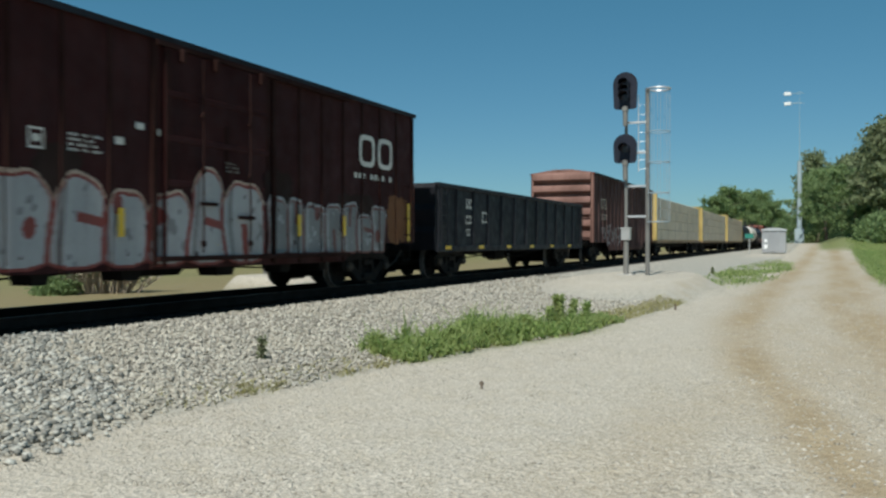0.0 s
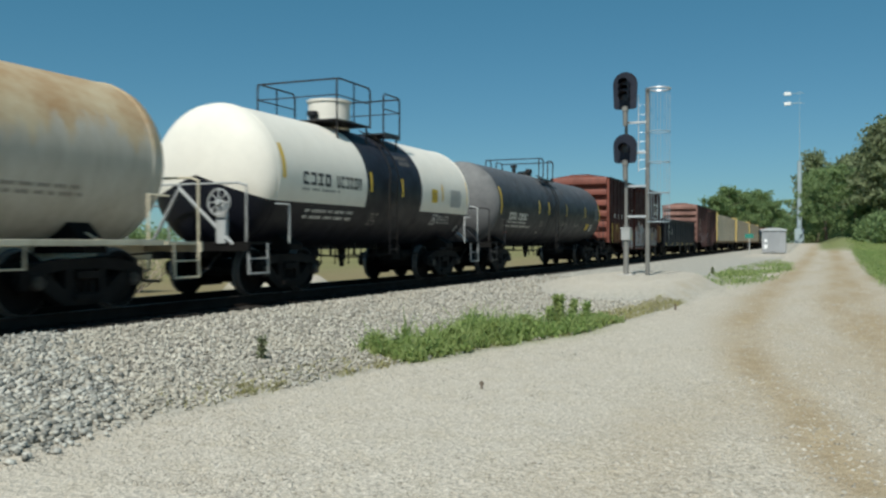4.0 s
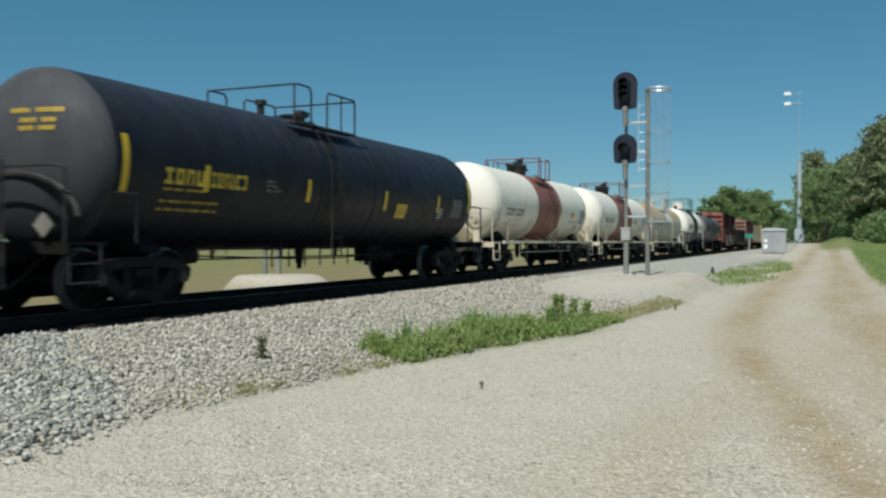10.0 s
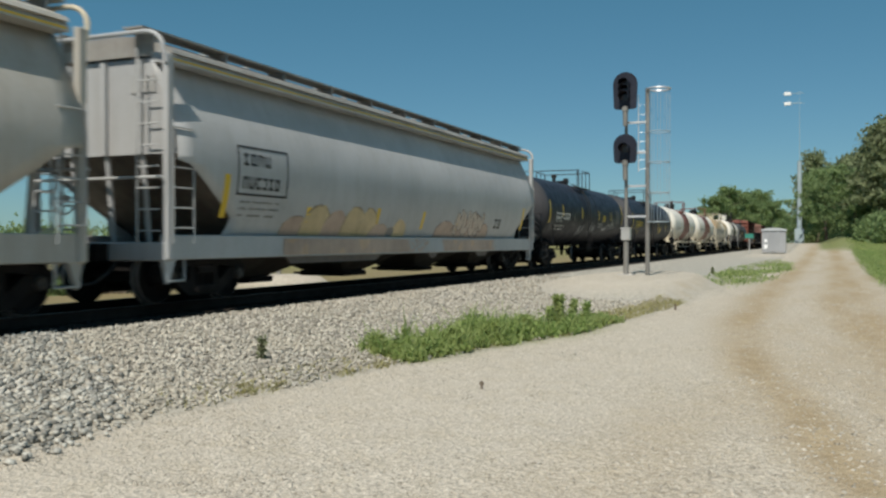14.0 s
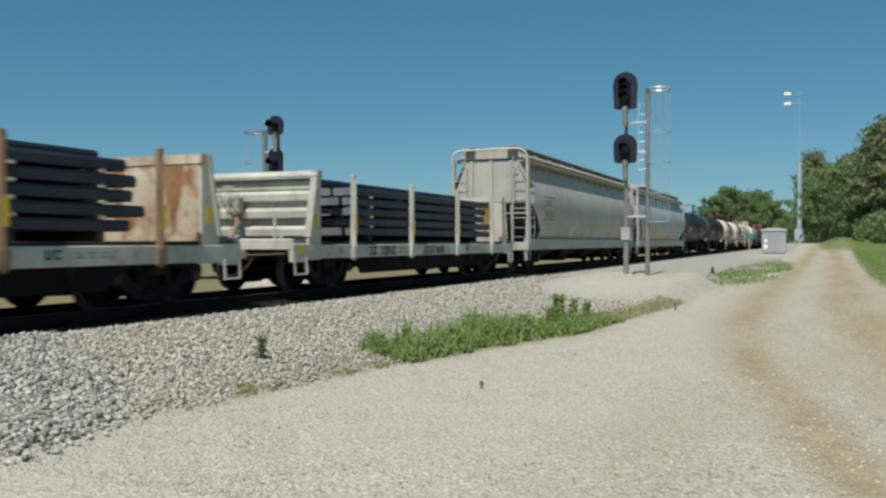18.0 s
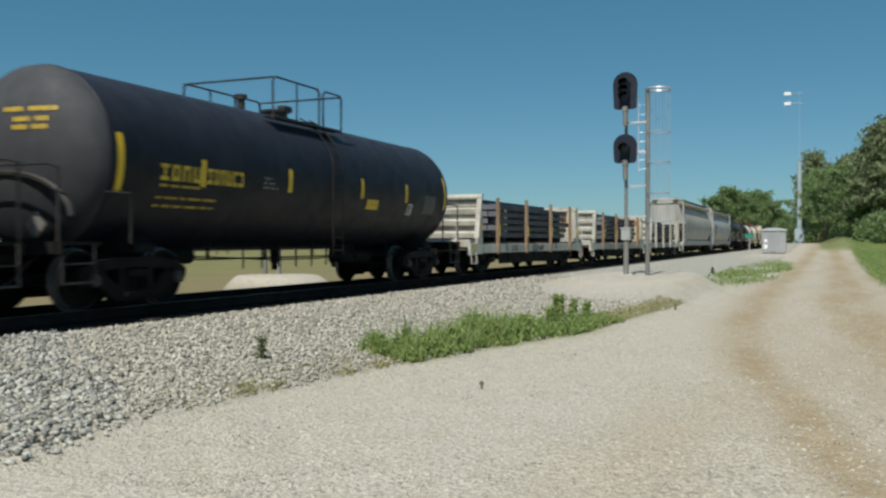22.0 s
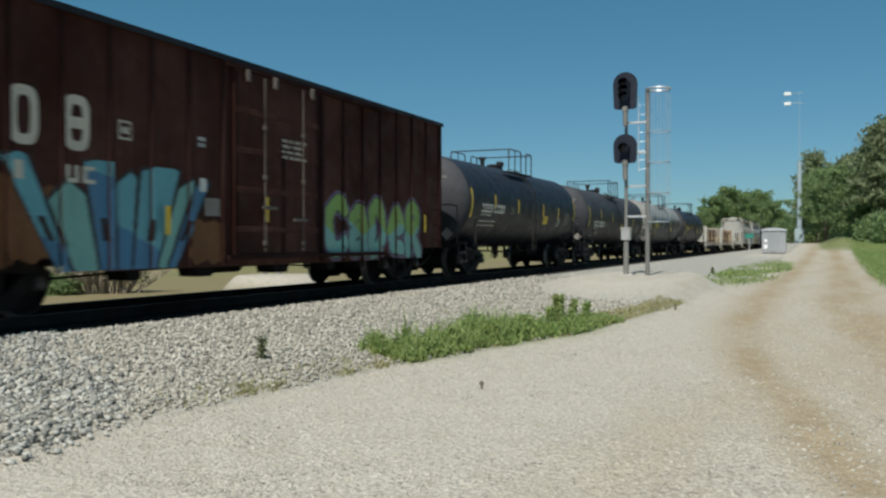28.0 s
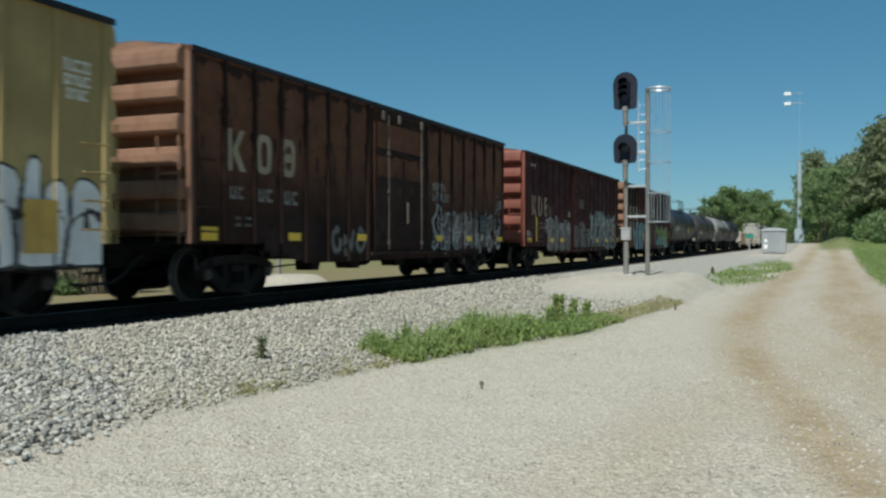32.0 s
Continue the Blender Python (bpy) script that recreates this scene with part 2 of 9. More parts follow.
    M["aluminium"] = paint("pale_aluminium", (0.62, 0.63, 0.64), 0.42, metal=0.5, dirt=(0.42, 0.42, 0.42), dirt_amount=0.2, fade=0.06)
    M["bungalow"] = paint("brushed_aluminium_case", (0.36, 0.37, 0.385), 0.5, metal=0.3, dirt=(0.33, 0.32, 0.3), dirt_amount=0.2, fade=0.08)
    M["concrete"] = paint("pale_concrete", (0.42, 0.40, 0.37), 0.85)
    M["lens"] = paint("dark_signal_lens", (0.02, 0.012, 0.012), 0.15)
    M["pole_grey"] = paint("weathered_blue_grey_steel", (0.36, 0.44, 0.47), 0.6, dirt=(0.26, 0.31, 0.33), dirt_amount=0.2, fade=0.08)
    M["cage"] = paint("thin_galvanised_mesh", (0.30, 0.36, 0.40), 0.6, dirt=(0.3, 0.3, 0.3), dirt_amount=0.1, fade=0.05)
    # Heads that face the sun: its light is painted into a paler, dusty coat.
    M["head_dust_sunlit"] = tank_paint("dusty_sunlit_black_head", (0.036, 0.037, 0.042), (0.072, 0.073, 0.079), 2.3, soft=0.9, amount=0.3)
    M["head_grey"] = tank_paint("pale_dusty_sunlit_head", (0.10, 0.10, 0.105), (0.19, 0.19, 0.19), 2.2, soft=0.9, dust=(0.06, 0.055, 0.05))
    M["mast_steel"] = paint("weathered_mast_steel", (0.24, 0.235, 0.22), 0.6, metal=0.3, dirt=(0.14, 0.12, 0.1), dirt_amount=0.3)
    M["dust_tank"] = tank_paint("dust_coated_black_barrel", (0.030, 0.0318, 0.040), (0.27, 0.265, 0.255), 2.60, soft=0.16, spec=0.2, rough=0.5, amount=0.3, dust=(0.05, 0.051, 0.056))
    M["sign_green"] = paint("green_sign_paint", (0.03, 0.22, 0.17), 0.5, dirt_amount=0.1)
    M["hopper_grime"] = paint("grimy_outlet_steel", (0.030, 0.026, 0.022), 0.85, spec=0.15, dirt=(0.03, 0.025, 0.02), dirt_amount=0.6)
    M["oxide_post"] = paint("dark_red_post_paint", (0.026, 0.0085, 0.0065), 0.85, spec=0.08, dirt=(0.012, 0.006, 0.005), dirt_amount=0.6)
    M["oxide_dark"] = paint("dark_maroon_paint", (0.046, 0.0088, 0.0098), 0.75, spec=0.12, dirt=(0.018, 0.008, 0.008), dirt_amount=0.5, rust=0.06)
    M["patch"] = paint("orange_rust_primer", (0.16, 0.070, 0.030), 0.8, spec=0.15, dirt=(0.07, 0.03, 0.018), dirt_amount=0.5)
    M["panel_white"] = paint("white_antenna_panel", (0.85, 0.85, 0.85), 0.35, dirt_amount=0.05, fade=0.02)
    M["rail_side"] = paint("rusty_rail_web", (0.020, 0.013, 0.010), 0.85, spec=0.1, dirt=(0.012, 0.009, 0.007), dirt_amount=0.5)
    M["rail_top"] = paint("polished_rail_head", (0.06, 0.057, 0.055), 0.5, metal=0.3, dirt=(0.2, 0.17, 0.14), dirt_amount=0.2)
    M["tie"] = paint("creosoted_tie_timber", (0.022, 0.017, 0.013), 0.9, spec=0.1, dirt=(0.04, 0.035, 0.03), dirt_amount=0.5)
    M["bark"] = paint("grey_brown_bark", (0.13, 0.10, 0.075), 0.9)
    M["dead_twig"] = paint("dry_brown_twigs", (0.36, 0.30, 0.235), 0.9)


setup_materials()


def leaf_mat(name, a, b, c, thin=0.25):
    m, n, l, p = nodes_of(name)
    g = n.new("ShaderNodeNewGeometry")
    col = ramp(n, l, g.outputs["Random Per Island"], 0.0, 1.0, (*a, 1), (*b, 1))
    v = coords(n, l)
    col = mix(n, l, ramp(n, l, noise_tex(n, l, v, 0.35, 3), 0.4, 0.7), col, c)
    l.new(col, p.inputs["Base Color"])
    p.inputs["Roughness"].default_value = 0.6
    p.inputs["Specular IOR Level"].default_value = 0.25
    tr = n.new("ShaderNodeBsdfTranslucent")
    l.new(col, tr.inputs[0])
    ms = n.new("ShaderNodeMixShader")
    ms.inputs[0].default_value = thin
    l.new(p.outputs[0], ms.inputs[1])
    l.new(tr.outputs[0], ms.inputs[2])
    l.new(ms.outputs[0], n["Material Output"].inputs[0])
    return m


MAT["pine"] = leaf_mat("pine_needles", (0.19, 0.235, 0.125), (0.33, 0.375, 0.205), (0.25, 0.285, 0.165), 0.52)
MAT["broad"] = leaf_mat("broadleaf_foliage", (0.165, 0.245, 0.11), (0.32, 0.42, 0.185), (0.24, 0.32, 0.145), 0.52)
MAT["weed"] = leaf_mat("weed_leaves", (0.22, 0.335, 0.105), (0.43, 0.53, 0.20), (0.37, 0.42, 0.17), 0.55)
MAT["straw"] = leaf_mat("dry_grass_blades", (0.26, 0.24, 0.10), (0.44, 0.40, 0.19), (0.30, 0.29, 0.12), 0.3)
MAT["bush"] = leaf_mat("dull_bush_leaves", (0.14, 0.165, 0.085), (0.25, 0.28, 0.15), (0.21, 0.21, 0.13), 0.4)


def stone_mat(name, dark, light, tint):
    """Crushed stone: every stone has its own grey."""
    m, n, l, b = nodes_of(name)
    g = n.new("ShaderNodeNewGeometry")
    col = ramp(n, l, g.outputs["Random Per Island"], 0.0, 1.0, (*dark, 1), (*light, 1))
    v = coords(n, l, shift=False)
    col = mix(n, l, times(n, l, ramp(n, l, noise_tex(n, l, v, 0.7, 4), 0.42, 0.66), 0.55), col, tint)
    col = mix(n, l, times(n, l, ramp(n, l, noise_tex(n, l, v, 60.0, 3), 0.4, 0.7), 0.3), col, dark)
    l.new(col, b.inputs["Base Color"])
    b.inputs["Roughness"].default_value = 0.85
    return m


MAT["ballast"] = stone_mat("crushed_limestone_ballast", (0.18, 0.166, 0.140), (0.65, 0.608, 0.522), (0.45, 0.412, 0.335))
MAT["fresh"] = stone_mat("fresh_grey_ballast", (0.100, 0.099, 0.088), (0.69, 0.67, 0.605), (0.30, 0.296, 0.262))
# Near-black stones hold the train's shade in their colour.
MAT["shade_stone"] = stone_mat("shade_darkened_ballast", (0.010, 0.0095, 0.009), (0.042, 0.037, 0.033), (0.019, 0.016, 0.014))
MAT["gravel"] = stone_mat("pale_road_gravel", (0.21, 0.190, 0.155), (0.665, 0.61, 0.525), (0.46, 0.412, 0.335))


def ground_mat():
    """Bare ground: the mask layers say where ballast, road stone, clay ruts, green and dry grass lie, and where train
    shade is painted.
    """
    m, n, l, b = nodes_of("ground_soil_and_stone")
    v = coords(n, l, shift=False)
    at = n.new("ShaderNodeAttribute")
    at.attribute_name = "cover"
    sp = n.new("ShaderNodeSeparateColor")
    l.new(at.outputs["Color"], sp.inputs[0])
    at2 = n.new("ShaderNodeAttribute")
    at2.attribute_name = "wear_and_shade"
    sp2 = n.new("ShaderNodeSeparateColor")
    l.new(at2.outputs["Color"], sp2.inputs[0])
    vo = n.new("ShaderNodeTexVoronoi")
    vo.inputs["Scale"].default_value = 17.0
    l.new(v, vo.inputs["Vector"])
    cell = n.new("ShaderNodeSeparateColor")
    l.new(vo.outputs["Color"], cell.inputs[0])
    vo2 = n.new("ShaderNodeTexVoronoi")
    vo2.inputs["Scale"].default_value = 42.0
    l.new(v, vo2.inputs["Vector"])
    cell2 = n.new("ShaderNodeSeparateColor")
    l.new(vo2.outputs["Color"], cell2.inputs[0])
    big = noise_tex(n, l, v, 0.45, 5)
    mid = noise_tex(n, l, v, 3.0, 5, 0.65)
    stone = ramp(n, l, cell.outputs[0], 0.0, 1.0, (0.25, 0.238, 0.209, 1), (0.565, 0.54, 0.48, 1))
    stone = mix(n, l, times(n, l, ramp(n, l, mid, 0.4, 0.7), 0.4), stone, (0.40, 0.37, 0.31))
    road = ramp(n, l, cell2.outputs[0], 0.0, 1.0, (0.340, 0.304, 0.250, 1), (0.680, 0.620, 0.533, 1))
    road = mix(n, l, times(n, l, ramp(n, l, big, 0.35, 0.7), 0.55), road, (0.540, 0.488, 0.415))
    road = mix(n, l, times(n, l, ramp(n, l, mid, 0.45, 0.75), 0.35), road, (0.43, 0.362, 0.25))
    clay = mix(n, l, ramp(n, l, mid, 0.35, 0.7), (0.335, 0.256, 0.158), (0.455, 0.366, 0.246))
    green = mix(n, l, ramp(n, l, noise_tex(n, l, v, 7.0, 5, 0.7), 0.35, 0.7), (0.13, 0.17, 0.055), (0.25, 0.265, 0.105))
    dry = mix(n, l, ramp(n, l, noise_tex(n, l, v, 0.12, 6, 0.7), 0.35, 0.65), (0.245, 0.22, 0.10), (0.175, 0.185, 0.075))
    dry = mix(n, l, times(n, l, ramp(n, l, noise_tex(n, l, v, 5.0, 5, 0.7), 0.4, 0.7), 0.5), dry, (0.26, 0.205, 0.11))
    sy = n.new("ShaderNodeSeparateXYZ")
    l.new(v, sy.inputs[0])
    strip = n.new("ShaderNodeMath")
    strip.operation, strip.inputs[1].default_value = "MULTIPLY_ADD", 8.0
    l.new(noise_tex(n, l, v, 0.3, 4), strip.inputs[0])
    l.new(sy.outputs[1], strip.inputs[2])
    dry = mix(n, l, ramp(n, l, times(n, l, strip.outputs[0], 0.02), 0.34, 0.60), (0.245, 0.20, 0.108), dry)
    col = mix(n, l, sp.outputs[0], stone, road)
    col = mix(n, l, sp2.outputs[0], col, clay)
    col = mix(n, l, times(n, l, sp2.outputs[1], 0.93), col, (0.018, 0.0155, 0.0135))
    col = mix(n, l, sp.outputs[1], col, green)
    col = mix(n, l, sp.outputs[2], col, dry)
    l.new(col, b.inputs["Base Color"])
    b.inputs["Roughness"].default_value = 0.92
    b.inputs["Specular IOR Level"].default_value = 0.15
    h = n.new("ShaderNodeMath")
    h.operation = "ADD"
    l.new(vo2.outputs["Distance"], h.inputs[0])
    l.new(times(n, l, vo.outputs["Distance"], 1.6), h.inputs[1])
    bump(n, l, b, h.outputs[0], 0.55, 0.03)
    return m


MAT["ground"] = ground_mat()


def stained_cream():
    """Pale tank paint under a ragged coat of rust and spilt product that has run down from the top."""
    m, n, l, b = nodes_of("stained_cream_barrel")
    v = coords(n, l, shift=False)
    sep = n.new("ShaderNodeSeparateXYZ")
    l.new(v, sep.inputs[0])
    vs = coords(n, l, (1.3, 1.3, 0.35), shift=False)
    edge = n.new("ShaderNodeMath")
    edge.operation = "ADD"
    l.new(times(n, l, sep.outputs[2], 0.62), edge.inputs[0])
    l.new(times(n, l, noise_tex(n, l, vs, 1.5, 7, 0.65), 1.5), edge.inputs[1])
    mul = n.new("ShaderNodeMath")
    mul.operation, mul.inputs[1].default_value = "MULTIPLY", 0.25
    l.new(edge.outputs[0], mul.inputs[0])
    coat = ramp(n, l, mul.outputs[0], 0.55, 0.60)
    pale = mix(n, l, ramp(n, l, noise_tex(n, l, vs, 2.4, 6, 0.7), 0.35, 0.75), (0.50, 0.475, 0.41), (0.36, 0.32, 0.26))
    rusty = mix(n, l, ramp(n, l, noise_tex(n, l, v, 1.1, 7, 0.7), 0.36, 0.66), (0.54, 0.45, 0.30), (0.38, 0.235, 0.115))
    l.new(mix(n, l, coat, pale, rusty), b.inputs["Base Color"])
    b.inputs["Roughness"].default_value = 0.65
    bump(n, l, b, noise_tex(n, l, v, 6.0, 5, 0.6), 0.12, 0.02)
    return m


MAT["cream"] = stained_cream()


# ---- mesh building ----
class Geo:
    """Collects vertices and faces of one mesh."""

    def __init__(self):
        self.v, self.f, self.m, self.s = [], [], [], []

    def add(self, verts, faces, mat=0, smooth=False):
        k = len(self.v)
        self.v += [tuple(p) for p in verts]
        for face in faces:
            self.f.append([i + k for i in face])
            self.m.append(mat)
            self.s.append(smooth)
        return self

    def box(self, x0, x1, y0, y1, z0, z1, bev=0.0, mat=0):
        if x1 < x0:
            x0, x1 = x1, x0
        if y1 < y0:
            y0, y1 = y1, y0
        b = min(bev, 0.45 * min(x1 - x0, y1 - y0, z1 - z0))
        if b <= 0:
            return self.add([(x, y, z) for x in (x0, x1) for y in (y0, y1) for z in (z0, z1)],
                            [(0, 1, 3, 2), (4, 6, 7, 5), (0, 4, 5, 1), (2, 3, 7, 6), (0, 2, 6, 4), (1, 5, 7, 3)], mat)
        bm = bmesh.new()
        bmesh.ops.create_cube(bm, size=1.0, matrix=Matrix.LocRotScale(((x0 + x1) / 2, (y0 + y1) / 2, (z0 + z1) / 2), None, (x1 - x0, y1 - y0, z1 - z0)))
        bmesh.ops.bevel(bm, geom=bm.edges[:], offset=b, segments=1, affect="EDGES")
        bm.verts.index_update()
        self.add([v.co[:] for v in bm.verts], [[v.index for v in f.verts] for f in bm.faces], mat)
        bm.free()
        return self

    def cyl(self, p0, p1, r, n=10, r1=None, mat=0, caps=True):
        p0, p1 = Vector(p0), Vector(p1)
        d = (p1 - p0).normalized()
        a = d.orthogonal().normalized()
        c = d.cross(a)
        r1 = r if r1 is None else r1
        ring = [(math.cos(2 * math.pi * i / n), math.sin(2 * math.pi * i / n)) for i in range(n)]
        vs = [p0 + r * (a * q + c * w) for q, w in ring] + [p1 + r1 * (a * q + c * w) for q, w in ring]
        self.add(vs, [(i, (i + 1) % n, n + (i + 1) % n, n + i) for i in range(n)], mat, True)
        if caps:
            self.add(vs[:n], [tuple(range(n - 1, -1, -1))], mat)
            self.add(vs[n:], [tuple(range(n))], mat)
        return self

    def tube(self, pts, r, n=6, mat=0):
        """A round bar bent along the given points, in one skin."""
        P = [Vector(p) for p in pts]
        P = [p for i, p in enumerate(P) if i == 0 or (p - P[i - 1]).length > 1e-5]
        k, m = len(self.v), len(P)
        side = None
        for i, p in enumerate(P):
            d0 = (P[i] - P[i - 1]).normalized() if i else (P[1] - P[0]).normalized()
            d1 = (P[i + 1] - P[i]).normalized() if i < m - 1 else d0
            d = (d0 + d1).normalized() if (d0 + d1).length > 1e-4 else d0
            side = d.orthogonal().normalized() if side is None else (side - d * side.dot(d)).normalized()
            other = d.cross(side)
            wide = 1 / max(0.5, d.dot(d0))
            self.v += [tuple(p + r * wide * (side * math.cos(2 * math.pi * q / n) + other * math.sin(2 * math.pi * q / n))) for q in range(n)]
        for i in range(m - 1):
            for q in range(n):
                w = (q + 1) % n
                self.f.append([k + i * n + q, k + i * n + w, k + (i + 1) * n + w, k + (i + 1) * n + q])
                self.m.append(mat)
                self.s.append(True)
        for face in ([k + q for q in range(n - 1, -1, -1)], [k + (m - 1) * n + q for q in range(n)]):
            self.f.append(face)
            self.m.append(mat)
            self.s.append(False)
        return self

    def prism(self, poly, axis, a, b, mat=0, smooth=False):
        """A polygon of two coordinates, drawn out along the third axis from a to b."""
        def at(p, t):
            return {"x": (t, p[0], p[1]), "y": (p[0], t, p[1]), "z": (p[0], p[1], t)}[axis]
        n = len(poly)
        self.add([at(p, a) for p in poly] + [at(p, b) for p in poly], [(i, (i + 1) % n, n + (i + 1) % n, n + i) for i in range(n)], mat, smooth)
        self.add([at(p, a) for p in poly], [tuple(range(n - 1, -1, -1))], mat)
        self.add([at(p, b) for p in poly], [tuple(range(n))], mat)
        return self

    def lathe(self, prof, axis, centre, n=24, mat=0, mats=None, smooth=True):
        """A profile of (along, radius) turned round an axis through centre; mats(i, angle) may choose the material."""
        cx, cy, cz = centre
        vs = []
        for t, r in prof:
            for i in range(n):
                w = 2 * math.pi * i / n
                c, s = r * math.cos(w), r * math.sin(w)
                vs.append({"x": (cx + t, cy + c, cz + s), "y": (cx + c, cy + t, cz + s), "z": (cx + c, cy + s, cz + t)}[axis])
        k = len(self.v)
        self.v += vs
        for j in range(len(prof) - 1):
            for i in range(n):
                q = (i + 1) % n
                self.f.append([k + j * n + i, k + j * n + q, k + (j + 1) * n + q, k + (j + 1) * n + i])
                self.m.append(mats(j, 2 * math.pi * (i + 0.5) / n) if mats else mat)
                self.s.append(smooth)
        return self

    def mesh(self, name, materials, sharp=40):
        me = bpy.data.meshes.new(name)
        me.from_pydata(self.v, [], self.f)
        for m in materials:
            me.materials.append(MAT[m])
        me.polygons.foreach_set("material_index", self.m)
        me.polygons.foreach_set("use_smooth", self.s)
        bm = bmesh.new()
        bm.from_mesh(me)
        bmesh.ops.remove_doubles(bm, verts=bm.verts, dist=0.0004)
        bmesh.ops.recalc_face_normals(bm, faces=bm.faces)
        bm.to_mesh(me)
        bm.free()
        if any(self.s):
            me.set_sharp_from_angle(angle=radians(sharp))
        return me


def part(name, geo, materials, parent, label=""):
    """One mesh under a thing or a part."""
    me = geo if isinstance(geo, bpy.types.Mesh) else geo.mesh(name, materials if isinstance(materials, (list, tuple)) else [materials])
    ob = new(name, me)
    ob.parent = parent
    return tagged(ob, label)


def thing(name, x, y, z, label, category, group="", turn=0.0):
    ob = new(name)
    ob.matrix_world = pose(x, y, z, 0, 0, turn)
    return tagged(ob, label, category, group)


# ---- ground ----
def smooth01(a, b, x):
    t = np.clip((x - a) / (b - a), 0, 1)
    return t * t * (3 - 2 * t)


TOE_X = [-60, 6, 9.6, 11.2, 13.3, 15.4, 19, 22, 30, 40, 70, 150, 400]
TOE_Y = [-5.2, -5.15, -5.6, -5.95, -6.4, -7.0, -7.3, -7.6, -7.8, -7.4, -8.4, -9.0, -9.0]


def ripple(x, y, k, seed):
    """A cheap smooth unevenness of about one."""
    return (np.sin(x * k + seed) * np.cos(y * k * 1.27 - seed * 2) + 0.6 * np.sin(x * k * 2.3 + y * k * 1.9 + seed * 3) + 0.4 * np.cos(x * k * 4.1 - y * k * 3.7 + seed)) / 2


def pad(x, y, cx, cy, rx, ry):
    return 1 - smooth01(0.55, 1.0, np.sqrt(((x - cx) / rx) ** 2 + ((y - cy) / ry) ** 2))


def height(x, y):
    x, y = np.asarray(x, float), np.asarray(y, float)
    toe = np.interp(x, TOE_X, TOE_Y)
    rise = 1.45 * smooth01(45, 165, x) * smooth01(-5.0, -8.5, y)
    road = -0.62 + rise + 0.014 * ripple(x, y, 0.9, 1.0) * (1 - 0.8 * smooth01(12, 24, x))
    bank = -0.2 + (road + 0.2) * np.clip((-1.95 - y) / (-1.95 - toe), 0, 1)
    z = np.where(y < toe, road, bank)
    far = -0.2 - 0.62 * smooth01(1.95, 5.0, y) - 0.06 * smooth01(5, 30, y)
    z = np.where(y > 0, far, z)
    z = np.where(np.abs(y) < 1.95, -0.2, z)
    for cx, cy, rx, ry, top in ((29.5, -5.4, 8.5, 2.9, -0.08), (87.6, -7.4, 8.0, 3.2, -0.1), (23.6, 4.9, 2.2, 2.1, -0.02), (162, -8.4, 14, 6, 0.78)):
        w = pad(x, y, cx, cy, rx, ry)
        z = z * (1 - w) + top * w
    z = z + 1.15 * smooth01(104, 124, x) * smooth01(-11.0, -14.5, y) * smooth01(-60, -40, y)
    return z + 0.010 * ripple(x, y, 5.0, 2.0) * (np.abs(y) > 1.6) * (1 - smooth01(14, 26, x))


RUTS = ([(2, -12.4), (6.3, -11.25), (7.0, -11.05), (8.3, -10.83), (9.7, -10.6), (11.7, -10.2), (14.0, -9.92), (19.0, -9.54), (26.7, -9.4), (44.6, -9.7), (87.4, -10.5), (300, -13)],
        [(2, -13.0), (13.4, -11.76), (15.6, -11.7), (19.8, -11.46), (27.5, -11.41), (54.0, -12.2), (104.7, -12.7), (300, -15)],
        [(2, -12.8), (16.6, -11.98), (23.2, -11.94), (39.3, -12.1), (80, -12.6), (300, -15)])


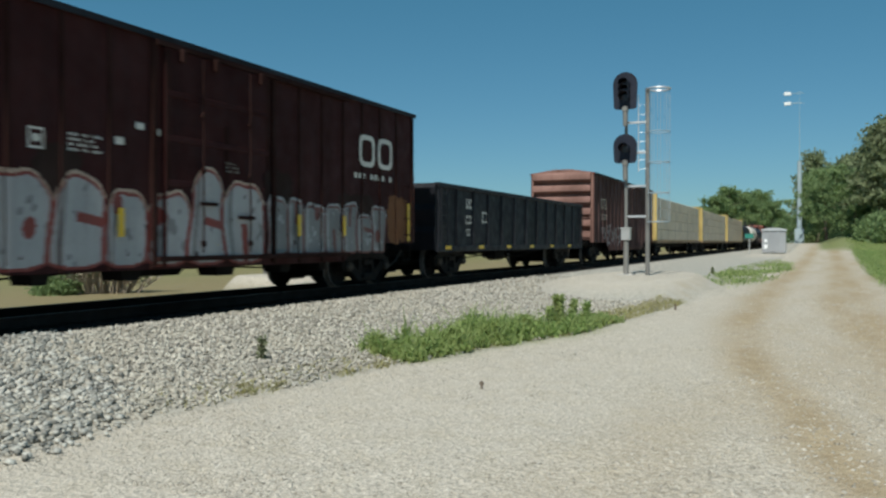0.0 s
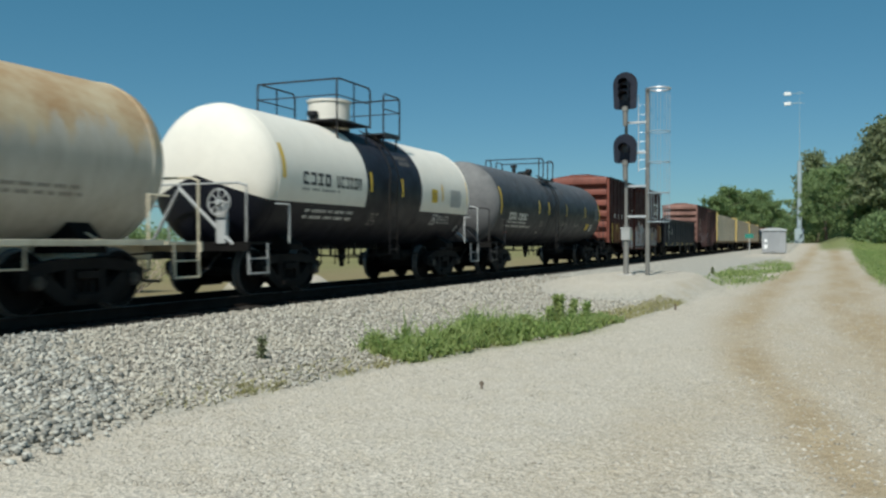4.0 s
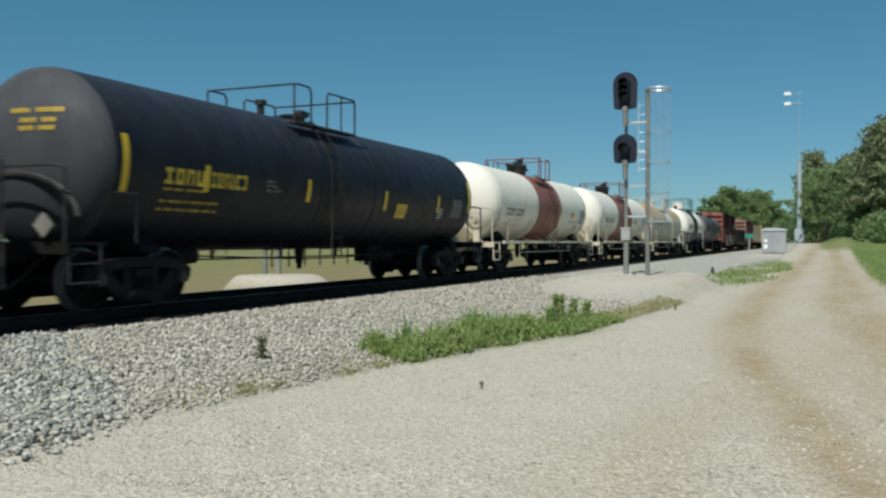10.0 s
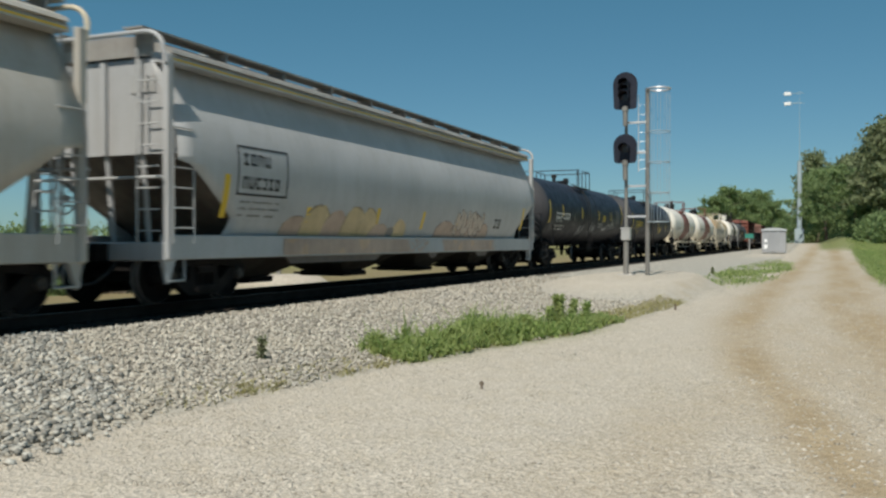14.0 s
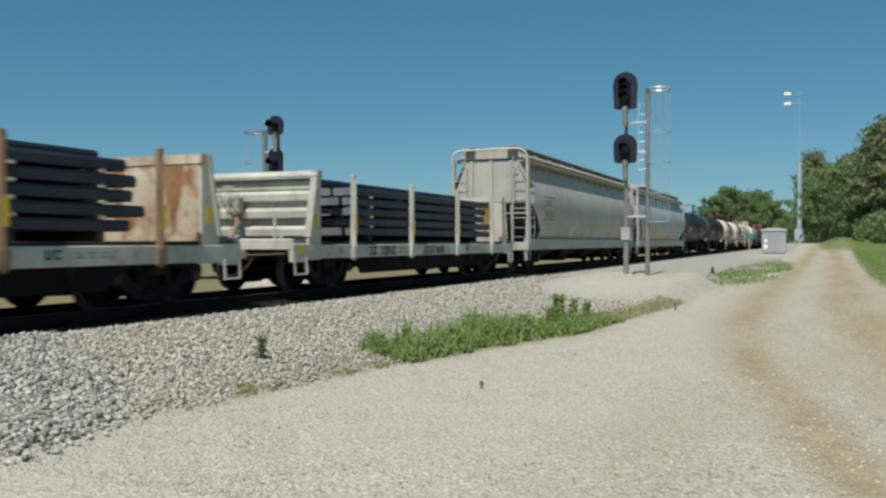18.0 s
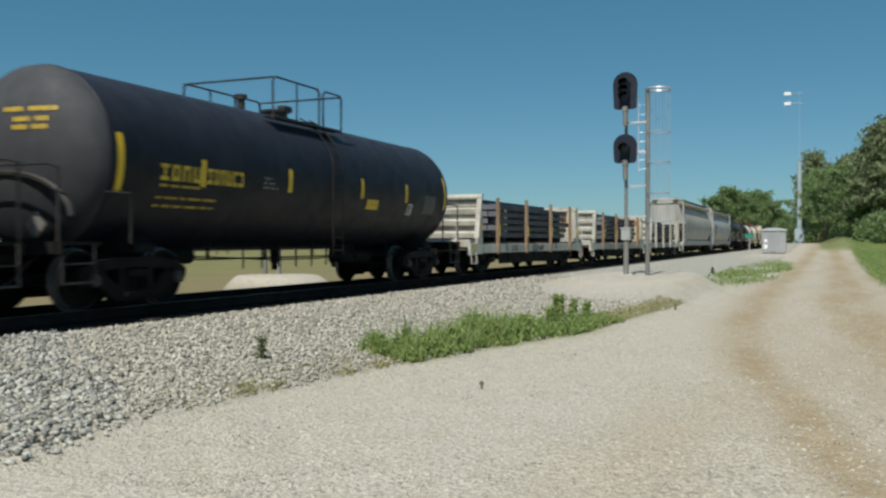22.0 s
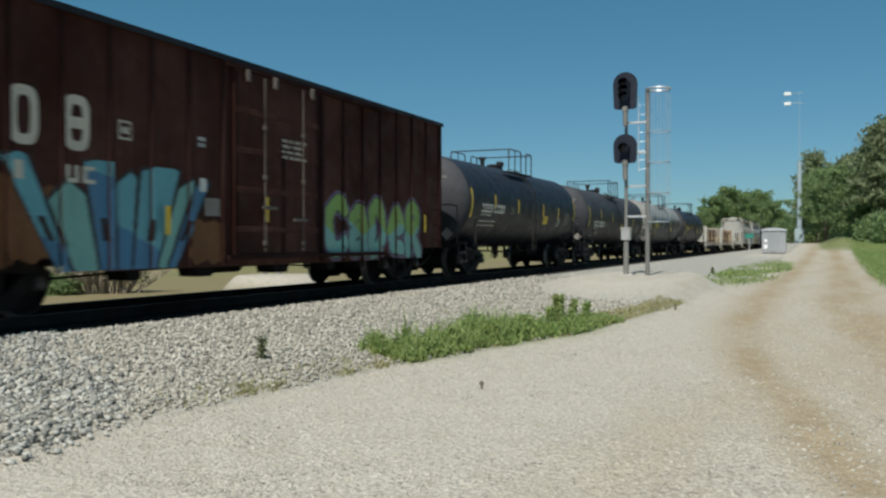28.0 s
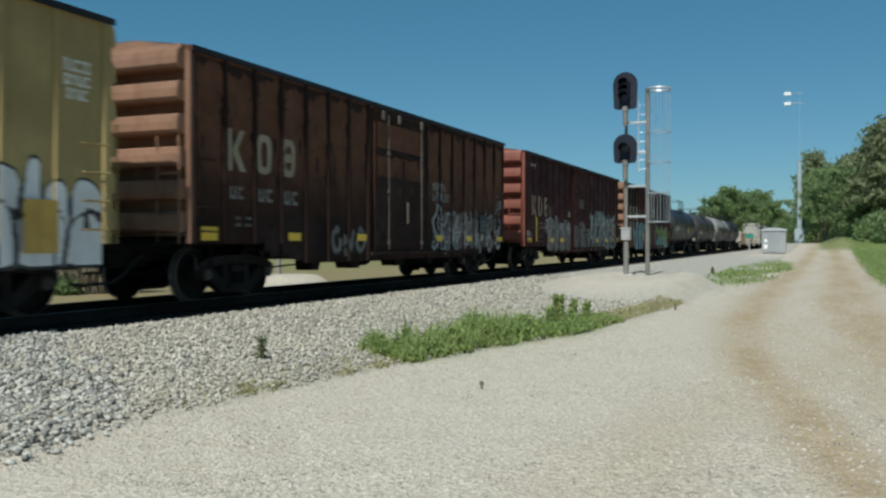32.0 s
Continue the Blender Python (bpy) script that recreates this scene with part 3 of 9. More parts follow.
def covers(x, y):
    """Shares of road stone, green, dry grass, clay and painted track shade at places of the plan."""
    toe = np.interp(x, TOE_X, TOE_Y)
    wob = 0.25 * ripple(x, y, 1.3, 4.0)
    road = smooth01(toe + 0.15, toe - 0.15, y + 0.3 * wob)
    for cx, cy, rx, ry in ((29.5, -5.4, 9.0, 3.2), (87.6, -7.4, 8.5, 3.4), (23.6, 4.9, 2.2, 2.1)):
        road = np.maximum(road, pad(x, y, cx, cy, rx, ry))
    strip = np.exp(-((y - toe - 0.45 - wob) / 0.5) ** 2) * smooth01(10.4, 11.6, x) * (1 - smooth01(16, 19, x))
    patch = 1.0 * pad(x, y, 52, -8.0 - 0.015 * (x - 55), 24, 1.9) * np.clip(0.5 + 0.8 * ripple(x * 0.25, y, 0.9, 7.0) + 0.3 * ripple(x, y, 2.3, 1.0), 0, 1)
    right = smooth01(-12.9, -13.6, y + 0.02 * np.maximum(x - 40, 0) + 0.5 * wob) * smooth01(24, 30, x)
    woods = smooth01(100, 112, x) * smooth01(-10.8, -12.0, y) * 1.5
    green = np.clip(np.maximum.reduce([0.9 * strip, patch, right, woods * 0.6]), 0, 1)
    dry = np.maximum(smooth01(3.6, 5.2, y + wob) * (1 - pad(x, y, 23.6, 4.9, 2.2, 2.1)), smooth01(-17, -24, y) * 0.4)
    dry = np.clip(dry, 0, 1)
    clay = np.zeros_like(x)
    for line in RUTS:
        yy = np.interp(x, [p[0] for p in line], [p[1] for p in line])
        clay = np.maximum(clay, np.exp(-((y - yy) / (0.32 + 0.014 * np.clip(x, 0, 30))) ** 2) * np.clip(0.9 + 0.35 * ripple(x * 0.25, y, 1.2, 3.0), 0, 1) * (1 - smooth01(90, 200, x)))
    clay = np.maximum(clay, 0.8 * smooth01(-10.7, -11.6, y) * np.clip(0.62 + 0.5 * ripple(x * 0.15, y, 1.7, 6.0) + 0.15 * ripple(x * 0.5, y, 3.5, 4.0), 0.15, 1) * (1 - smooth01(60, 120, x)))
    clay = np.maximum(clay, 0.55 * smooth01(-8.3, -10.4, y) * np.clip(0.5 + 0.6 * ripple(x * 0.25, y, 1.4, 9.0), 0.25, 1))
    clay = np.maximum(clay, 0.5 * np.exp(-((y - toe - 0.35) / 0.3) ** 2) * np.clip(0.4 + ripple(x, y, 2.1, 5.0), 0, 1))
    # The train's shade on the track bed, painted as a dark strip.
    grime_shade = 1 - smooth01(1.45, 2.0, np.abs(y + 0.1 * wob))
    return road, green, dry, clay, grime_shade


def axis_steps(fine0, fine1, step, lo, hi, grow):
    out = list(np.arange(fine0, fine1, step))
    d, p = step, out[-1]
    while p < hi:
        d *= grow
        p += d
        out.append(p)
    d, p = step, fine0
    while p > lo:
        d *= grow * 1.03
        p -= d
        out.insert(0, p)
    return np.array(out)


def sheet_mesh(name, xs, ys, zfun, material):
    X, Y = np.meshgrid(xs, ys, indexing="ij")
    Z = zfun(X, Y)
    nx, ny = X.shape
    idx = np.arange(nx * ny).reshape(nx, ny)
    quads = np.stack([idx[:-1, :-1], idx[1:, :-1], idx[1:, 1:], idx[:-1, 1:]], -1).reshape(-1, 4)
    me = bpy.data.meshes.new(name)
    me.vertices.add(nx * ny)
    me.vertices.foreach_set("co", np.stack([X, Y, Z], -1).astype(np.float32).ravel())
    me.loops.add(quads.size)
    me.loops.foreach_set("vertex_index", quads.ravel().astype(np.int32))
    me.polygons.add(len(quads))
    me.polygons.foreach_set("loop_start", np.arange(0, quads.size, 4, dtype=np.int32))
    me.polygons.foreach_set("use_smooth", np.ones(len(quads), bool))
    me.update(calc_edges=True)
    me.materials.append(material)
    return me, X.ravel(), Y.ravel()


def build_ground():
    xs = axis_steps(3.5, 24.0, 0.13, -900, 3200, 1.045)
    ys = np.concatenate([axis_steps(-13.5, -1.6, 0.12, -1500, -1.7, 1.06)[:-1], np.arange(-1.6, 7.0, 0.3), axis_steps(7.0, 7.4, 0.4, 7.0, 1800, 1.07)])
    ys = np.unique(np.round(ys, 3))
    me, X, Y = sheet_mesh("ground", xs, ys, height, MAT["ground"])
    road, green, dry, clay, grime_shade = covers(X, Y)
    one = np.ones_like(X)
    a = me.attributes.new("cover", "FLOAT_COLOR", "POINT")
    a.data.foreach_set("color", np.stack([road, green, dry, one], -1).astype(np.float32).ravel())
    b = me.attributes.new("wear_and_shade", "FLOAT_COLOR", "POINT")
    b.data.foreach_set("color", np.stack([clay, grime_shade, clay, one], -1).astype(np.float32).ravel())
    return tagged(new("ground", me), "pale gravel road, limestone ballast bank and dry grass field", "ground", kind="structure")


build_ground()


def scatter_mesh(name, places, sizes, material, rng, flat=0.7):
    """Many small broken stones with sharp faces, each turned its own way, in one mesh."""
    cube = np.array([(x, y, z) for x in (-1, 1) for y in (-1, 1) for z in (-1, 1)]) * 0.62
    tri = np.array([(0, 1, 3), (0, 3, 2), (4, 6, 7), (4, 7, 5), (0, 4, 5), (0, 5, 1), (2, 3, 7), (2, 7, 6), (0, 2, 6), (0, 6, 4), (1, 5, 7), (1, 7, 3)])
    n = len(places)
    v = cube[None] * (1 + rng.uniform(-0.55, 0.30, (n, 8, 3))) * rng.uniform(0.6, 1.35, (n, 1, 3))
    q = rng.normal(0, 1, (n, 4))
    q /= np.linalg.norm(q, axis=1)[:, None]
    w, a, b, c = q.T
    turn = np.stack([1 - 2 * (b * b + c * c), 2 * (a * b - w * c), 2 * (a * c + w * b), 2 * (a * b + w * c), 1 - 2 * (a * a + c * c), 2 * (b * c - w * a),
                     2 * (a * c - w * b), 2 * (b * c + w * a), 1 - 2 * (a * a + b * b)], -1).reshape(n, 3, 3)
    v = np.einsum("nij,nkj->nki", turn, v) * np.array([1, 1, flat])
    v = v * (sizes[:, None, None] / 2) + places[:, None, :]
    f = tri[None] + 8 * np.arange(n)[:, None, None]
    me = bpy.data.meshes.new(name)
    me.vertices.add(n * 8)
    me.vertices.foreach_set("co", v.astype(np.float32).ravel())
    me.loops.add(n * 36)
    me.loops.foreach_set("vertex_index", f.astype(np.int32).ravel())
    me.polygons.add(n * 12)
    me.polygons.foreach_set("loop_start", np.arange(0, n * 36, 3, dtype=np.int32))
    me.update(calc_edges=True)
    me.materials.append(material)
    return new(name, me)


def build_stones():
    rng = np.random.default_rng(5)

    def spread(n, x0, x1, power):
        u = rng.uniform(0, 1, n)
        return x0 + (x1 - x0) * u ** power
    # ballast bank, thinning out with distance
    n = 66000
    x = spread(n, 4.2, 46.0, 1.9)
    toe = np.interp(x, TOE_X, TOE_Y)
    y = rng.uniform(0, 1, n) * (toe + 1.6) - 1.6
    keep = (pad(x, y, 29.5, -5.4, 8.5, 2.9) < rng.uniform(0.02, 0.2, n)) & (rng.uniform(0, 1, n) > smooth01(19, 34, x)) & (rng.uniform(0, 1, n) > 0.9 * np.exp(-((y - toe) / 0.35) ** 2))
    x, y = x[keep], y[keep]
    size = rng.uniform(0.032, 0.080, len(x)) * (1 + 0.010 * x)
    z = height(x, y) + rng.uniform(-0.004, 0.022, len(x))
    tagged(scatter_mesh("ballast_stones", np.stack([x, y, z], -1), size, MAT["ballast"], rng), "loose crushed limestone ballast on the track bank", "ballast", kind="stuff")
    # darker fresh stone at the near end of the bank
    n = 7600
    x, y = rng.uniform(4.0, 9.4, n), rng.uniform(-5.45, -1.4, n)
    edge = 6.05 + (y + 5.2) * 0.72 - 0.5 * smooth01(-4.9, -5.4, y) + 0.25 * ripple(x, y, 3.0, 3.0)
    keep = (rng.uniform(0, 1, n) < smooth01(edge + 0.45, edge - 0.35, x)) & (rng.uniform(0, 1, n) > 0.75 * smooth01(-4.85, -5.3, y))
    x, y = x[keep], y[keep]
    z = height(x, y) + rng.uniform(0.012, 0.04, len(x))
    tagged(scatter_mesh("fresh_ballast", np.stack([x, y, z], -1), rng.uniform(0.042, 0.098, len(x)), MAT["fresh"], rng), "dark grey fresh ballast stones on the bank", "ballast", kind="stuff")
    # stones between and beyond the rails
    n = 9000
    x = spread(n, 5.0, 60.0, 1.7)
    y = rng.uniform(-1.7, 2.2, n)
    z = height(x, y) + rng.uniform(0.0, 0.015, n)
    tagged(scatter_mesh("track_stones", np.stack([x, y, z], -1), rng.uniform(0.04, 0.075, n), MAT["shade_stone"], rng), "crushed stone packed between the ties, darkened with painted train shade", "ballast", kind="stuff")
    # loose chips on the road
    n = 90000
    x = spread(n, 4.6, 40.0, 2.1)
    toe = np.interp(x, TOE_X, TOE_Y)
    y = toe - rng.uniform(0, 1, n) ** 1.2 * (14.0 + toe)
    thick = np.clip(0.42 + 0.75 * ripple(x, y, 0.7, 12.0) + 0.4 * ripple(x, y, 2.3, 2.0) + 0.6 * smooth01(-9.2, -10.8, y) + 0.3 * smooth01(8.0, 5.0, x), 0.06, 1)
    keep = rng.uniform(0, 1, n) < thick * (1 - 0.8 * smooth01(30, 48, x)) * (1 - 0.45 * covers(x, y)[3])
    x, y = x[keep], y[keep]
    size = (0.009 + 0.028 * rng.uniform(0, 1, len(x)) ** 2.2) * (1 + 0.012 * x)
    size *= 1 + 0.7 * np.clip(ripple(x, y, 1.5, 8.0), 0, 1) + 0.35 * smooth01(-9.2, -10.8, y) * smooth01(14, 7, x)
    z = height(x, y) - 0.05 * size
    tagged(scatter_mesh("road_gravel", np.stack([x, y, z], -1), size, MAT["gravel"], rng, 0.6), "loose pale gravel chips on the road", "gravel", kind="stuff")


build_stones()


# ---- track ----
def build_track():
    head = [(-0.07, -0.178), (0.07, -0.178), (0.07, -0.165), (0.012, -0.145), (0.012, -0.045), (0.037, -0.035), (0.037, -0.004), (-0.037, -0.004), (-0.037, -0.035), (-0.012, -0.045), (-0.012, -0.145), (-0.07, -0.165)]
    track = thing("railway_track", 0, 0, 0, "single railway track of steel rails on dark ties", "track")
    tagged(track, kind="structure")
    for y in (-0.7535, 0.7535):
        g = Geo().prism([(p[0] + y, p[1]) for p in head], "x", -60, 700)
        g.box(-60, 700, y - 0.030, y + 0.030, -0.004, 0.0, mat=1)
        part("rail", g, ["rail_side", "rail_top"], track)
    tie = Geo().box(-0.115, 0.115, -1.3, 1.3, -0.34, -0.178, 0.012).mesh("tie", ["tie"])
    plate = Geo().box(-0.10, 0.10, -0.92, -0.58, -0.185, -0.172).box(-0.10, 0.10, 0.58, 0.92, -0.185, -0.172)
    for sx in (-0.06, 0.06):
        for y in (-0.86, -0.65, 0.65, 0.86):
            plate.cyl((sx, y, -0.175), (sx, y, -0.145), 0.014, 6)
    plate = plate.mesh("tie_plate", ["rail_side"])
    rng = random.Random(3)
    x = -6.0
    for i in range(150):
        t = part("tie", tie, None, track)
        t.location, t.rotation_euler = (x + rng.uniform(-0.02, 0.02), rng.uniform(-0.03, 0.03), rng.uniform(-0.012, 0.006)), (0, 0, rng.uniform(-0.012, 0.012))
        if i < 90:
            part("tie_plate", plate, None, t)
        x += 0.5
    far = Geo()
    while x < 420:
        far.box(x - 0.115, x + 0.115, -1.3, 1.3, -0.34, -0.18)
        x += 0.5
    tagged(part("far_ties", far, "tie", track), kind="stuff")


build_track()


# ---- lineside signals ----
def signal_head(mast, y, z, r, tall, face, colour="signal_black"):
    """A dark backboard with rounded ends, a long hood and its lenses, set on the side that faces along x."""
    half, foot = tall / 2 - r, 0.30 * r
    ring = [(y + r * math.cos(a), z + half + r * math.sin(a)) for a in np.linspace(0, math.pi, 15)]
    ring += [(y - r * 0.94 + foot + foot * math.cos(a), z - tall / 2 + foot + foot * math.sin(a)) for a in np.linspace(math.pi, 1.5 * math.pi, 5)]
    ring += [(y + r * 0.94 - foot + foot * math.cos(a), z - tall / 2 + foot + foot * math.sin(a)) for a in np.linspace(1.5 * math.pi, 2 * math.pi, 5)]
    head = part("signal_head", Geo().prism(ring, "x", face * -0.02, face * 0.03), colour, mast, "black oval signal backboard")
    part("lamp_case", Geo().box(face * 0.03, face * 0.26, y - r * 0.55, y + r * 0.55, z - half - r * 0.55, z + half + r * 0.55, 0.05), colour, head)
    for k in range(3 if half > 0.2 else 1):
        zz = z + (1 - k) * half * 0.95 if half > 0.2 else z
        rr = r * 0.36
        part("lens", Geo().cyl((face * -0.02, y, zz), (face * -0.06, y, zz), rr, 18), "lens", head, "dark unlit signal lens")
        hood = Geo()
        arc = np.linspace(radians(-25), radians(205), 15)
        vs = [(face * q, y + rr * 1.15 * math.cos(a), zz + rr * 1.15 * math.sin(a)) for q in (-0.02, -0.42) for a in arc]
        vs += [(face * q, y + rr * 1.22 * math.cos(a), zz + rr * 1.22 * math.sin(a)) for q in (-0.02, -0.42) for a in arc]
        n = len(arc)
        fs = [(i, i + 1, n + i + 1, n + i) for i in range(n - 1)] + [(2 * n + i, 3 * n + i, 3 * n + i + 1, 2 * n + i + 1) for i in range(n - 1)]
        fs += [(n + i, n + i + 1, 3 * n + i + 1, 3 * n + i) for i in range(n - 1)]
        part("hood", hood.add(vs, fs, 0, True), colour, head)
    return head


def signal_mast(x, y, base, lad, face, heads, top, label, heavy=1.0):
    """A post with two heads, and beside it a ladder post with rungs, brackets and a pale safety cage."""
    mast = thing("railway_signal", x, y, base, label, "signal", "signals beside the track")
    part("post", Geo().cyl((0, 0, 0), (0, 0, top - 0.3), 0.055 * heavy, 12).cyl((0, 0, 0), (0, 0, 1.2), 0.085 * heavy, 12), "mast_steel", mast)
    part("base_plate", Geo().box(-0.25, 0.25, -0.25, 0.25, -0.12, 0.03, 0.02), "concrete", mast, "concrete post base")
    part("junction_box", Geo().box(-0.13, 0.13, -0.15, 0.15, 1.15, 1.55, 0.02).box(-0.15, 0.15, -0.17, 0.17, 1.53, 1.57), "galv", mast, "grey junction box")
    for z, r, tall in heads:
        h = signal_head(mast, 0.0, z, r, tall, face)
        h.location = (-0.17 * face, 0, 0)
        part("bracket", Geo().cyl((0, 0, z - tall / 2 - 0.55), (0, 0, z - tall / 2 + 0.1), 0.075, 10, 0.095).box(-0.10, 0.12, -0.09, 0.09, z - tall / 2 - 0.06, z - tall / 2 + 0.04), "mast_steel", h)
    ladder = part("ladder_post", Geo().cyl((0.12, lad, 0), (0.12, lad, top - 0.55), 0.075 * heavy, 10), "mast_steel", mast)
    side = 1 if lad < 0 else -1
    for z in (1.9, 2.9, 4.0, 5.0):
        part("tie_bar", Geo().box(0.06, 0.12, min(0, lad), max(0, lad), z, z + 0.07), "aluminium", mast)
    rung = Geo()
    for k in range(8):
        part("rung", Geo().cyl((0.12, lad + side * 0.05, top - 3.2 + 0.3 * k), (0.12, lad + side * 0.30, top - 3.2 + 0.3 * k), 0.006, 5), "aluminium", mast)
    part("ladder_rail", rung.cyl((0.12, lad + side * 0.30, top - 3.3), (0.12, lad + side * 0.30, top - 0.75), 0.016, 6), "aluminium", mast)
    out = -side
    for z in (1.75, 2.7, 3.7, 4.7, top - 0.6):
        loop = [(0.12 + 0.36 * math.sin(a), lad + out * (0.36 - 0.36 * math.cos(a)), z) for a in np.linspace(0, 2 * math.pi, 19)]
        part("cage_hoop", Geo().tube(loop, 0.014 if z < top - 1 else 0.03, 5), "aluminium" if z > top - 1 else "cage", mast)
    for a in (0.7, 1.3, 1.9, 2.5, 3.14, 3.8, 4.4, 5.0, 5.6):
        px, py = 0.12 + 0.36 * math.sin(a), lad + out * (0.36 - 0.36 * math.cos(a))
        part("cage_bar", Geo().cyl((px, py, 1.75), (px, py, top - 0.6), 0.007, 5), "cage", mast)
    return mast


def build_lineside():
    signal_mast(29.06, -5.09, -0.07, -0.68, 1, ((6.06, 0.40, 1.22), (4.16, 0.39, 0.96)), 6.7, "tall grey mast with two black signal heads and caged ladder")
    signal_mast(24.2, 5.25, -0.05, 0.6, 1, ((4.86, 0.30, 0.62), (3.65, 0.28, 0.95)), 5.3, "black signal heads on a mast across the track")
    # instrument house
    hut = thing("signal_bungalow", 87.6, -7.35, -0.12, "silver metal signal equipment house on a gravel pad", "equipment house")
    part("case", Geo().box(-0.9, 0.9, -1.05, 1.05, 0.12, 2.2, 0.04), "bungalow", hut)
    part("plinth", Geo().box(-0.8, 0.8, -0.95, 0.95, -0.1, 0.12), "concrete", hut)
    roof = [(-1.15, 2.18), (1.15, 2.18), (1.1, 2.3), (0.5, 2.42), (0, 2.46), (-0.5, 2.42), (-1.1, 2.3)]
    part("roof", Geo().prism(roof, "x", -1.0, 1.0), "aluminium", hut, "pale arched roof")
    door = part("door", Geo().box(-0.93, -0.9, -0.5, 0.45, 0.25, 2.05, 0.01), "bungalow", hut)
    part("handle", Geo().box(-0.97, -0.93, 0.28, 0.34, 1.0, 1.2), "galv", door)
    part("vent", Geo().box(-0.935, -0.9, 0.55, 0.85, 0.5, 0.9), "panel_white", hut, "white vent plate")
    part("notice", Geo().box(-0.935, -0.9, 0.58, 0.82, 1.1, 1.4), "panel_white", hut, "small white notice")
    for yy in (-1.0, -0.35, 0.35, 1.0):
        part("seam", Geo().box(-0.915, -0.9, yy - 0.02, yy + 0.02, 0.15, 2.15), "galv", hut)
    # radio pole with antennas
    mono = thing("antenna_pole", 162.0, -8.43, 0.77, "tall pale grey steel radio pole with white antenna panels", "radio mast")
    part("pole", Geo().cyl((0, 0, 0), (0, 0, 14), 0.42, 16, 0.34).cyl((0, 0, 14), (0, 0, 26), 0.05, 12, 0.018), "pole_grey", mono)
    part("base_cabinet", Geo().box(-0.65, 0.65, -0.75, 0.75, -0.2, 2.5, 0.05), "pole_grey", mono, "grey cabinet round the pole foot")
    for z in (24.0, 25.7):
        arm = part("arm", Geo().cyl((0, -0.6, z), (0, 2.0, z), 0.05, 8), "pole_grey", mono)
        part("antenna_panel", Geo().box(-0.15, 0.15, 1.4, 2.5, z - 0.28, z + 0.28, 0.05), "panel_white", arm, "white antenna panel")
    # small green sign beside the track
    sign = thing("lineside_sign", 101.0, -4.28, -0.42, "small green plate on a short post beside the track", "sign")
    part("post", Geo().box(-0.05, 0.05, -0.05, 0.05, -0.1, 1.9), "galv", sign)
    part("plate", Geo().box(-0.08, -0.05, -0.45, 0.45, 1.84, 2.33, 0.01), "sign_green", sign, "green sign plate")
    # small marker stake at the road
    stake = thing("marker_stake", 9.2, -7.4, float(height(9.2, -7.4)), "short dark stake standing in the gravel", "stake")
    part("stick", Geo().box(-0.010, 0.010, -0.010, 0.010, -0.1, 0.09).box(-0.012, 0.012, -0.025, 0.025, 0.05, 0.075), "bark", stake)
    post = thing("marker_stake", 21.6, -7.75, float(height(21.6, -7.75)), "short dark stake standing in the gravel", "stake")
    part("stick", Geo().box(-0.02, 0.02, -0.02, 0.02, -0.1, 0.16), "bark", post)


build_lineside()


# ---- plants ----
def leaves_mesh(name, centres, size, per, spread, material, rng, long=1.0, up=0.0):
    """Clumps of small leaf faces round the given centres."""
    n = len(centres) * per
    c = np.repeat(np.asarray(centres, float), per, 0) + rng.normal(0, 1, (n, 3)) * spread
    a = rng.normal(0, 1, (n, 3)) + np.array([0, 0, up])
    a /= np.linalg.norm(a, axis=1)[:, None]
    b = np.cross(a, rng.normal(0, 1, (n, 3)))
    b /= np.linalg.norm(b, axis=1)[:, None]
    s = size * rng.uniform(0.55, 1.3, (n, 1))
    p, q = a * s * long, b * s * 0.45
    v = np.stack([c - p, c + q - p * 0.1, c + p, c - q + p * 0.1], 1).reshape(-1, 3)
    me = bpy.data.meshes.new(name)
    me.vertices.add(len(v))
    me.vertices.foreach_set("co", v.astype(np.float32).ravel())
    me.loops.add(n * 4)
    me.loops.foreach_set("vertex_index", np.arange(n * 4, dtype=np.int32))
    me.polygons.add(n)
    me.polygons.foreach_set("loop_start", np.arange(0, n * 4, 4, dtype=np.int32))
    me.update(calc_edges=True)
    me.materials.append(material)
    return me


